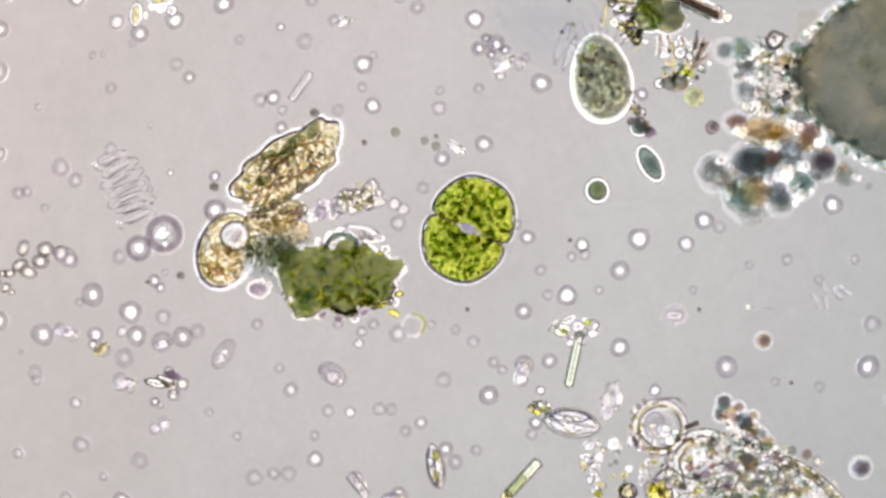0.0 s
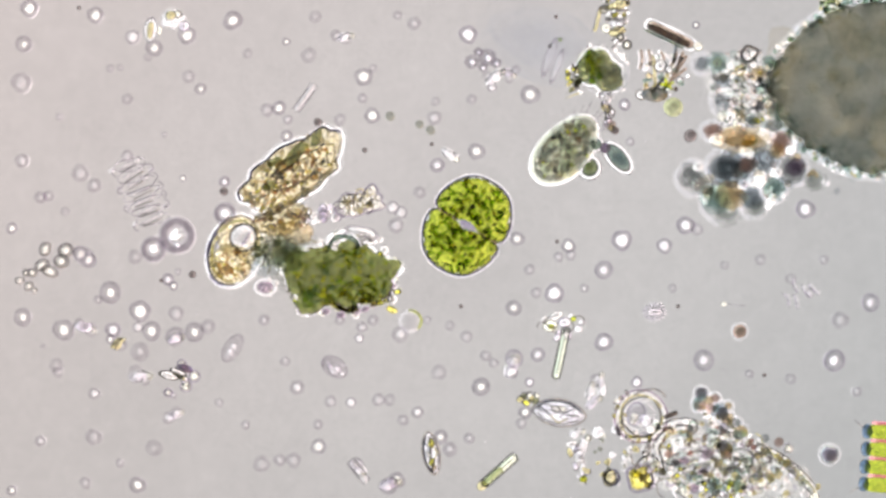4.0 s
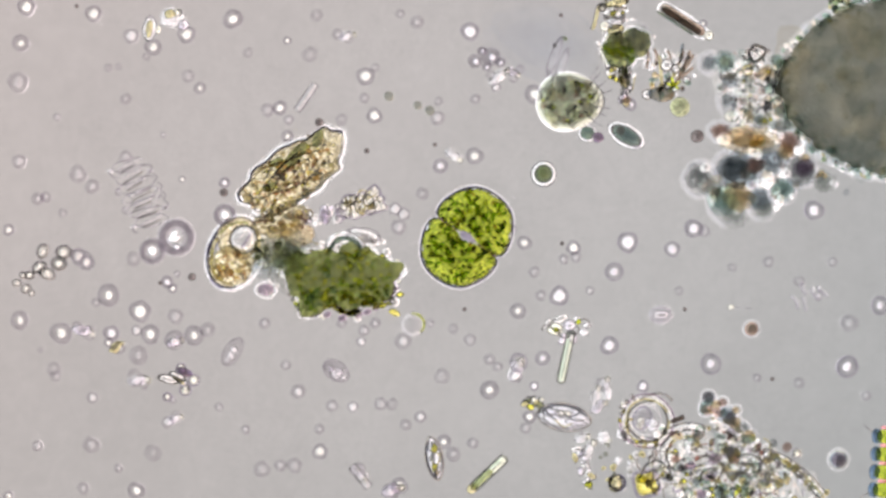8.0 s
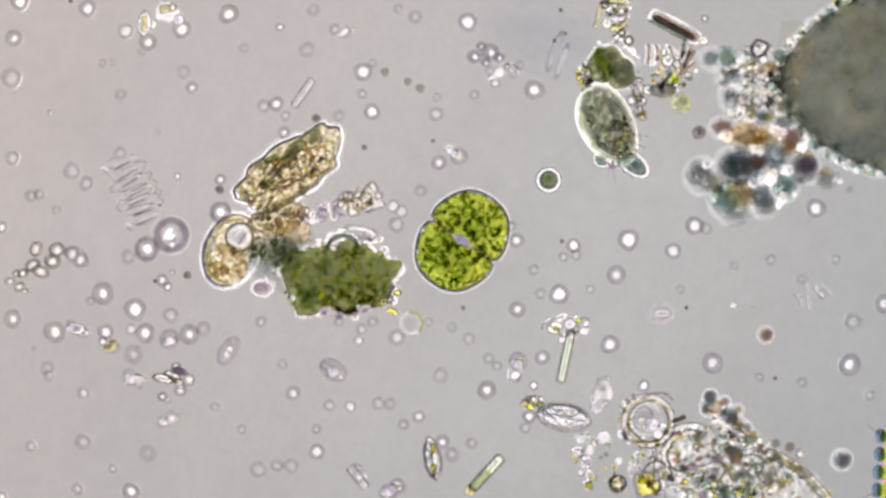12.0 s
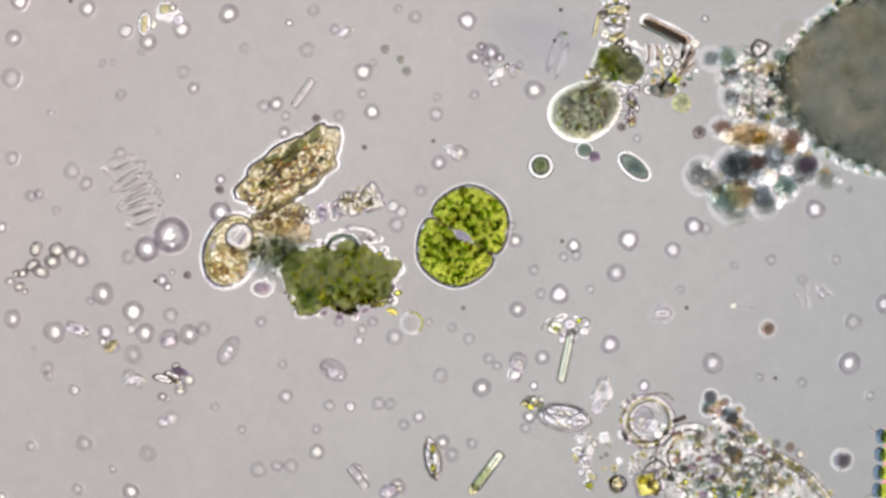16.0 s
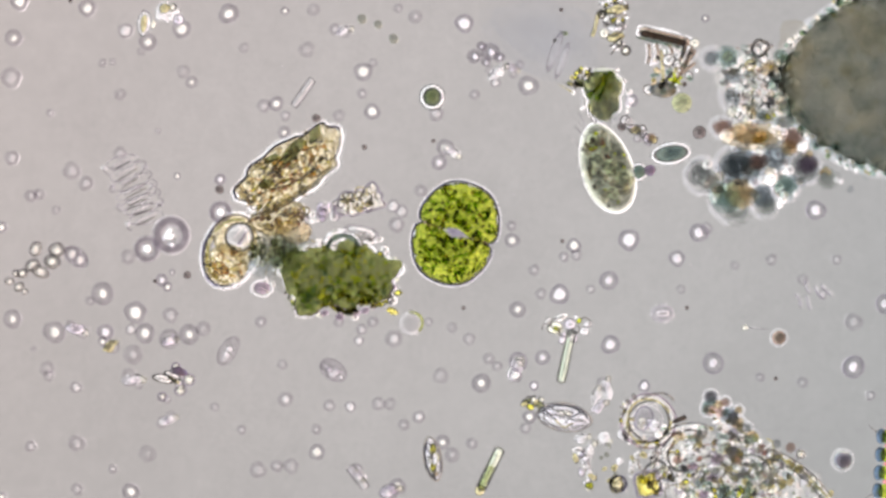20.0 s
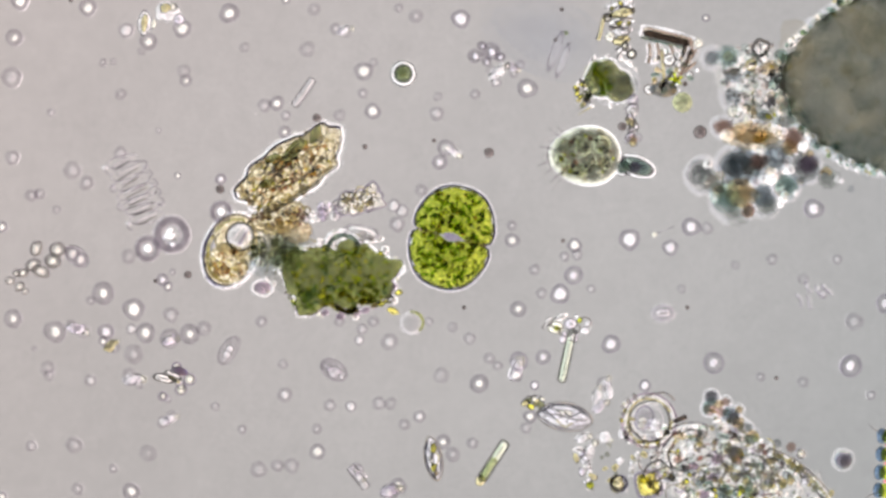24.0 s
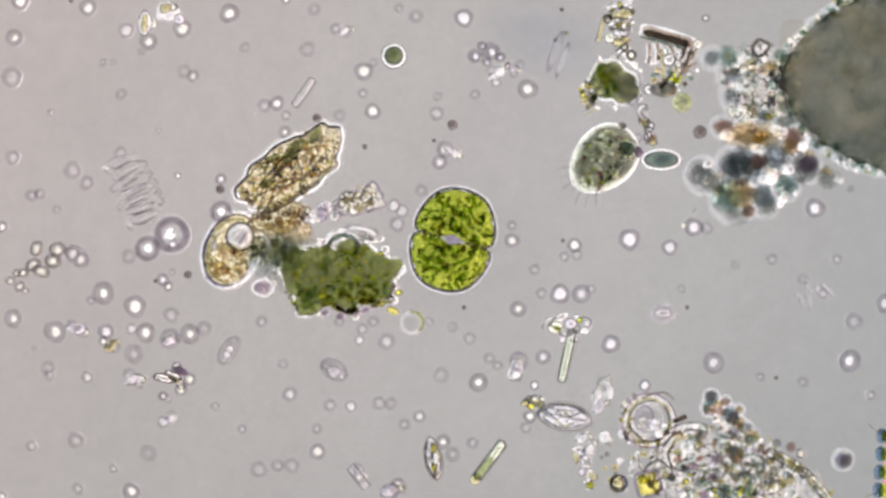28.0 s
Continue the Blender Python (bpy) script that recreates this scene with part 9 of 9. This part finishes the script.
    walk(drift["q5"], [
        (0, pose(-0.1313, 0.0875, 0.0000, 0, 0, 0)),
        (5.5, pose(-0.1313, 0.0875, 0.0000, 0, 0, 0)),
        (6.5, pose(-0.1310, 0.0879, 0.0000, 0, 0, 0)),
        (7.5, pose(-0.1310, 0.0878, 0.0000, 0, 0, 0)),
        (8.5, pose(-0.1323, 0.0877, 0.0000, 0, 0, 0)),
        (9.5, pose(-0.1331, 0.0871, 0.0000, 0, 0, 0)),
        (10.5, pose(-0.1337, 0.0869, 0.0000, 0, 0, 0)),
        (11.5, pose(-0.1332, 0.0864, 0.0000, 0, 0, 0)),
        (12.5, pose(-0.1332, 0.0855, 0.0000, 0, 0, 0)),
        (14.5, pose(-0.1323, 0.0856, 0.0000, 0, 0, 0)),
        (15.5, pose(-0.1323, 0.0855, 0.0000, 0, 0, 0)),
        (16.5, pose(-0.1323, 0.0855, 0.0000, 0, 0, 0)),
        (17.5, pose(-0.1337, 0.0877, 0.0000, 0, 0, 0)),
        (18.5, pose(-0.1323, 0.0877, 0.0000, 0, 0, 0)),
        (19.5, pose(-0.1332, 0.0881, 0.0000, 0, 0, 0)),
        (20.5, pose(-0.1336, 0.0890, 0.0000, 0, 0, 0)),
        (21.5, pose(-0.1355, 0.0893, 0.0000, 0, 0, 0)),
        (23.5, pose(-0.1371, 0.0893, 0.0000, 0, 0, 0)),
        (24.5, pose(-0.1357, 0.0889, 0.0000, 0, 0, 0)),
        (25.5, pose(-0.1343, 0.0898, 0.0000, 0, 0, 0)),
        (26.5, pose(-0.1349, 0.0921, 0.0000, 0, 0, 0)),
        (27.5, pose(-0.1330, 0.0916, 0.0000, 0, 0, 0)),
        (28, pose(-0.1331, 0.0916, 0.0000, 0, 0, 0)),
    ])
    walk(drift["q8"], [
        (0, pose(0.0194, 0.0534, 0.0000, 0, 0, 0)),
        (5.5, pose(0.0194, 0.0534, 0.0000, 0, 0, 0)),
        (6.5, pose(0.0194, 0.0539, 0.0000, 0, 0, 0)),
        (7.5, pose(0.0179, 0.0524, 0.0000, 0, 0, 0)),
        (8.5, pose(0.0142, 0.0500, 0.0000, 0, 0, 0)),
        (9.5, pose(0.0091, 0.0472, 0.0000, 0, 0, 0)),
        (10.5, pose(0.0079, 0.0464, 0.0000, 0, 0, 0)),
        (11.5, pose(0.0088, 0.0492, 0.0000, 0, 0, 0)),
        (12.5, pose(0.0084, 0.0492, 0.0000, 0, 0, 0)),
        (14.5, pose(0.0084, 0.0506, 0.0000, 0, 0, 0)),
        (15.5, pose(0.0088, 0.0506, 0.0000, 0, 0, 0)),
        (16.5, pose(0.0083, 0.0515, 0.0000, 0, 0, 0)),
        (17.5, pose(0.0078, 0.0510, 0.0000, 0, 0, 0)),
        (18.5, pose(0.0027, 0.0510, 0.0000, 0, 0, 0)),
        (19.5, pose(0.0014, 0.0528, 0.0000, 0, 0, 0)),
        (20.5, pose(0.0013, 0.0541, 0.0000, 0, 0, 0)),
        (21.5, pose(0.0012, 0.0530, 0.0000, 0, 0, 0)),
        (23.5, pose(0.0011, 0.0535, 0.0000, 0, 0, 0)),
        (24.5, pose(0.0016, 0.0530, 0.0000, 0, 0, 0)),
        (25.5, pose(0.0016, 0.0521, 0.0000, 0, 0, 0)),
        (26.5, pose(0.0015, 0.0521, 0.0000, 0, 0, 0)),
        (27.5, pose(0.0011, 0.0530, 0.0000, 0, 0, 0)),
        (28, pose(0.0010, 0.0526, 0.0000, 0, 0, 0)),
    ])
    walk(drift["q9"], [
        (0, pose(0.1320, 0.0143, 0.0000, 0, 0, 0)),
        (1, pose(0.1332, 0.0132, 0.0000, 0, 0, 0)),
        (2, pose(0.1337, 0.0131, 0.0000, 0, 0, 0)),
        (3, pose(0.1335, 0.0129, 0.0000, 0, 0, 0)),
        (5.5, pose(0.1338, 0.0133, 0.0000, 0, 0, 0)),
        (6.5, pose(0.1335, 0.0133, 0.0000, 0, 0, 0)),
        (7.5, pose(0.1343, 0.0128, 0.0000, 0, 0, 0)),
        (8.5, pose(0.1341, 0.0119, 0.0000, 0, 0, 0)),
        (9.5, pose(0.1339, 0.0123, 0.0000, 0, 0, 0)),
        (10.5, pose(0.1339, 0.0129, 0.0000, 0, 0, 0)),
        (11.5, pose(0.1343, 0.0124, 0.0000, 0, 0, 0)),
        (12.5, pose(0.1334, 0.0124, 0.0000, 0, 0, 0)),
        (14.5, pose(0.1329, 0.0120, 0.0000, 0, 0, 0)),
        (15.5, pose(0.1333, 0.0120, 0.0000, 0, 0, 0)),
        (16.5, pose(0.1333, 0.0124, 0.0000, 0, 0, 0)),
        (17.5, pose(0.1341, 0.0119, 0.0000, 0, 0, 0)),
        (18.5, pose(0.1355, 0.0096, 0.0000, 0, 0, 0)),
        (19.5, pose(0.1359, 0.0087, 0.0000, 0, 0, 0)),
        (20.5, pose(0.1353, 0.0086, 0.0000, 0, 0, 0)),
        (21.5, pose(0.1325, 0.0090, 0.0000, 0, 0, 0)),
        (23.5, pose(0.1310, 0.0113, 0.0000, 0, 0, 0)),
        (24.5, pose(0.1320, 0.0117, 0.0000, 0, 0, 0)),
        (25.5, pose(0.1324, 0.0117, 0.0000, 0, 0, 0)),
        (26.2, pose(0.1329, 0.0113, 0.0000, 0, 0, 0)),
        (28, pose(0.1329, 0.0113, 0.0000, 0, 0, 0)),
    ])
    walk(drift["q11"], [
        (0, pose(-0.0794, -0.0724, 0.0000, 0, 0, 0)),
        (1, pose(-0.0797, -0.0725, 0.0000, 0, 0, 0)),
        (2, pose(-0.0801, -0.0740, 0.0000, 0, 0, 0)),
        (3, pose(-0.0790, -0.0752, 0.0000, 0, 0, 0)),
        (5.5, pose(-0.0784, -0.0756, 0.0000, 0, 0, 0)),
        (6.5, pose(-0.0782, -0.0753, 0.0000, 0, 0, 0)),
        (7.5, pose(-0.0788, -0.0751, 0.0000, 0, 0, 0)),
        (8.5, pose(-0.0784, -0.0759, 0.0000, 0, 0, 0)),
        (9.5, pose(-0.0799, -0.0757, 0.0000, 0, 0, 0)),
        (10.5, pose(-0.0799, -0.0759, 0.0000, 0, 0, 0)),
        (11.5, pose(-0.0794, -0.0768, 0.0000, 0, 0, 0)),
        (12.5, pose(-0.0799, -0.0768, 0.0000, 0, 0, 0)),
        (14.5, pose(-0.0831, -0.0772, 0.0000, 0, 0, 0)),
        (15.5, pose(-0.0832, -0.0776, 0.0000, 0, 0, 0)),
        (16.5, pose(-0.0836, -0.0790, 0.0000, 0, 0, 0)),
        (17.5, pose(-0.0827, -0.0795, 0.0000, 0, 0, 0)),
        (18.5, pose(-0.0831, -0.0790, 0.0000, 0, 0, 0)),
        (19.5, pose(-0.0836, -0.0795, 0.0000, 0, 0, 0)),
        (20.5, pose(-0.0836, -0.0799, 0.0000, 0, 0, 0)),
        (21.5, pose(-0.0837, -0.0800, 0.0000, 0, 0, 0)),
        (23.5, pose(-0.0847, -0.0787, 0.0000, 0, 0, 0)),
        (24.5, pose(-0.0834, -0.0769, 0.0000, 0, 0, 0)),
        (25.5, pose(-0.0829, -0.0773, 0.0000, 0, 0, 0)),
        (26.5, pose(-0.0825, -0.0778, 0.0000, 0, 0, 0)),
        (27.5, pose(-0.0825, -0.0774, 0.0000, 0, 0, 0)),
        (28, pose(-0.0816, -0.0774, 0.0000, 0, 0, 0)),
    ])
    walk(drift["r5"], [
        (0, pose(0.1227, 0.0024, 0.0000, 0, 0, 0)),
        (1, pose(0.1228, 0.0019, 0.0000, 0, 0, 0)),
        (2, pose(0.1219, 0.0018, 0.0000, 0, 0, 0)),
        (3, pose(0.1217, 0.0021, 0.0000, 0, 0, 0)),
        (5.5, pose(0.1219, 0.0015, 0.0000, 0, 0, 0)),
        (6.5, pose(0.1217, 0.0015, 0.0000, 0, 0, 0)),
        (7.5, pose(0.1226, 0.0017, 0.0000, 0, 0, 0)),
        (8.5, pose(0.1225, 0.0003, 0.0000, 0, 0, 0)),
        (9.5, pose(0.1219, -0.0000, 0.0000, 0, 0, 0)),
        (10.5, pose(0.1219, -0.0000, 0.0000, 0, 0, 0)),
        (11.5, pose(0.1219, -0.0004, 0.0000, 0, 0, 0)),
        (12.5, pose(0.1228, -0.0014, 0.0000, 0, 0, 0)),
        (14.5, pose(0.1219, -0.0013, 0.0000, 0, 0, 0)),
        (15.5, pose(0.1223, -0.0004, 0.0000, 0, 0, 0)),
        (16.5, pose(0.1218, -0.0004, 0.0000, 0, 0, 0)),
        (17.5, pose(0.1222, -0.0009, 0.0000, 0, 0, 0)),
        (18.5, pose(0.1249, -0.0037, 0.0000, 0, 0, 0)),
        (19.5, pose(0.1249, -0.0051, 0.0000, 0, 0, 0)),
        (20.5, pose(0.1225, -0.0042, 0.0000, 0, 0, 0)),
        (21.5, pose(0.1206, -0.0006, 0.0000, 0, 0, 0)),
        (23.5, pose(0.1200, 0.0007, 0.0000, 0, 0, 0)),
        (24.5, pose(0.1205, 0.0002, 0.0000, 0, 0, 0)),
        (25.5, pose(0.1205, -0.0007, 0.0000, 0, 0, 0)),
        (26.5, pose(0.1205, 0.0007, 0.0000, 0, 0, 0)),
        (27.5, pose(0.1200, 0.0011, 0.0000, 0, 0, 0)),
        (28, pose(0.1200, 0.0007, 0.0000, 0, 0, 0)),
    ])
    walk(drift["r8"], [
        (0, pose(0.0416, 0.0057, 0.0000, 0, 0, 0)),
        (5.5, pose(0.0416, 0.0057, 0.0000, 0, 0, 0)),
        (6.5, pose(0.0425, 0.0063, 0.0000, 0, 0, 0)),
        (7.5, pose(0.0435, 0.0049, 0.0000, 0, 0, 0)),
        (8.5, pose(0.0421, 0.0045, 0.0000, 0, 0, 0)),
        (9.5, pose(0.0403, 0.0045, 0.0000, 0, 0, 0)),
        (10.5, pose(0.0396, 0.0046, 0.0000, 0, 0, 0)),
        (11.5, pose(0.0392, 0.0046, 0.0000, 0, 0, 0)),
        (12.5, pose(0.0392, 0.0046, 0.0000, 0, 0, 0)),
        (14.5, pose(0.0392, 0.0047, 0.0000, 0, 0, 0)),
        (15.5, pose(0.0386, 0.0046, 0.0000, 0, 0, 0)),
        (16.5, pose(0.0386, 0.0046, 0.0000, 0, 0, 0)),
        (17.5, pose(0.0386, 0.0046, 0.0000, 0, 0, 0)),
        (18.5, pose(0.0372, 0.0046, 0.0000, 0, 0, 0)),
        (19.5, pose(0.0367, 0.0046, 0.0000, 0, 0, 0)),
        (20.5, pose(0.0367, 0.0045, 0.0000, 0, 0, 0)),
        (21.5, pose(0.0366, 0.0044, 0.0000, 0, 0, 0)),
        (23.5, pose(0.0364, 0.0044, 0.0000, 0, 0, 0)),
        (24.5, pose(0.0365, 0.0044, 0.0000, 0, 0, 0)),
        (25.5, pose(0.0365, 0.0044, 0.0000, 0, 0, 0)),
        (26.5, pose(0.0364, 0.0044, 0.0000, 0, 0, 0)),
        (27.5, pose(0.0364, 0.0044, 0.0000, 0, 0, 0)),
        (28, pose(0.0364, 0.0043, 0.0000, 0, 0, 0)),
    ])
    walk(drift["r9"], [
        (0, pose(0.0487, 0.0845, 0.0000, 0, 0, 0)),
        (17.5, pose(0.0487, 0.0845, 0.0000, 0, 0, 0)),
        (18.5, pose(0.0482, 0.0863, 0.0000, 0, 0, 0)),
        (19.5, pose(0.0464, 0.0867, 0.0000, 0, 0, 0)),
        (20.5, pose(0.0445, 0.0867, 0.0000, 0, 0, 0)),
        (21.5, pose(0.0439, 0.0861, 0.0000, 0, 0, 0)),
        (23.5, pose(0.0442, 0.0856, 0.0000, 0, 0, 0)),
        (24.5, pose(0.0447, 0.0847, 0.0000, 0, 0, 0)),
        (25.5, pose(0.0438, 0.0847, 0.0000, 0, 0, 0)),
        (26.5, pose(0.0452, 0.0843, 0.0000, 0, 0, 0)),
        (27.5, pose(0.0447, 0.0847, 0.0000, 0, 0, 0)),
        (28, pose(0.0447, 0.0847, 0.0000, 0, 0, 0)),
    ])
    walk(drift["r1"], [
        (0, pose(-0.0200, 0.1600, 0.0000, 0, 0, 0)),
        (21.5, pose(-0.0100, 0.1500, 0.0000, 0, 0, 0)),
        (23.5, pose(0.0213, 0.0512, 0.0000, 0, 0, 0)),
        (24.5, pose(0.0245, 0.0508, 0.0000, 0, 0, 0)),
        (25.5, pose(0.0186, 0.0549, 0.0000, 0, 0, 0)),
        (26.5, pose(0.0126, 0.0590, 0.0000, 0, 0, 0)),
        (27.5, pose(0.0052, 0.0645, 0.0000, 0, 0, 0)),
        (28, pose(0.0047, 0.0655, 0.0000, 0, 0, 0)),
    ])
    walk(drift["n1"], [
        (0, pose(-0.0258, 0.0593, 0.0000, 0, 0, 0)),
        (6, pose(-0.0287, 0.0782, 0.0000, 0, 0, 0)),
        (11, pose(-0.0305, 0.0907, 0.0000, 0, 0, 0)),
        (14.5, pose(-0.0303, 0.1012, 0.0000, 0, 0, 0)),
        (17, pose(-0.0315, 0.1092, 0.0000, 0, 0, 0)),
        (19, pose(-0.0387, 0.1172, 0.0000, 0, 0, 0)),
        (21, pose(-0.0469, 0.1264, 0.0000, 0, 0, 0)),
        (24, pose(-0.0584, 0.1395, 0.0000, 0, 0, 0)),
        (28, pose(-0.0735, 0.1560, 0.0000, 0, 0, 0)),
    ])
    walk(drift["n2"], [
        (0, pose(-0.0108, 0.0549, 0.0000, 0, 0, 0)),
        (6, pose(-0.0127, 0.0736, 0.0000, 0, 0, 0)),
        (11, pose(-0.0173, 0.0856, 0.0000, 0, 0, 0)),
        (14.5, pose(-0.0209, 0.0964, 0.0000, 0, 0, 0)),
        (17, pose(-0.0243, 0.1038, 0.0000, 0, 0, 0)),
        (19, pose(-0.0306, 0.1136, 0.0000, 0, 0, 0)),
        (21, pose(-0.0382, 0.1243, 0.0000, 0, 0, 0)),
        (24, pose(-0.0494, 0.1410, 0.0000, 0, 0, 0)),
        (28, pose(-0.0645, 0.1590, 0.0000, 0, 0, 0)),
    ])
    walk(drift["n3"], [
        (0, pose(-0.0050, 0.0520, 0.0000, 0, 0, 0)),
        (6, pose(-0.0065, 0.0705, 0.0000, 0, 0, 0)),
        (11, pose(-0.0107, 0.0826, 0.0000, 0, 0, 0)),
        (14.5, pose(-0.0161, 0.0910, 0.0000, 0, 0, 0)),
        (17, pose(-0.0210, 0.0972, 0.0000, 0, 0, 0)),
        (19, pose(-0.0243, 0.1067, 0.0000, 0, 0, 0)),
        (21, pose(-0.0283, 0.1165, 0.0000, 0, 0, 0)),
        (24, pose(-0.0374, 0.1380, 0.0000, 0, 0, 0)),
        (28, pose(-0.0495, 0.1560, 0.0000, 0, 0, 0)),
    ])


motions()
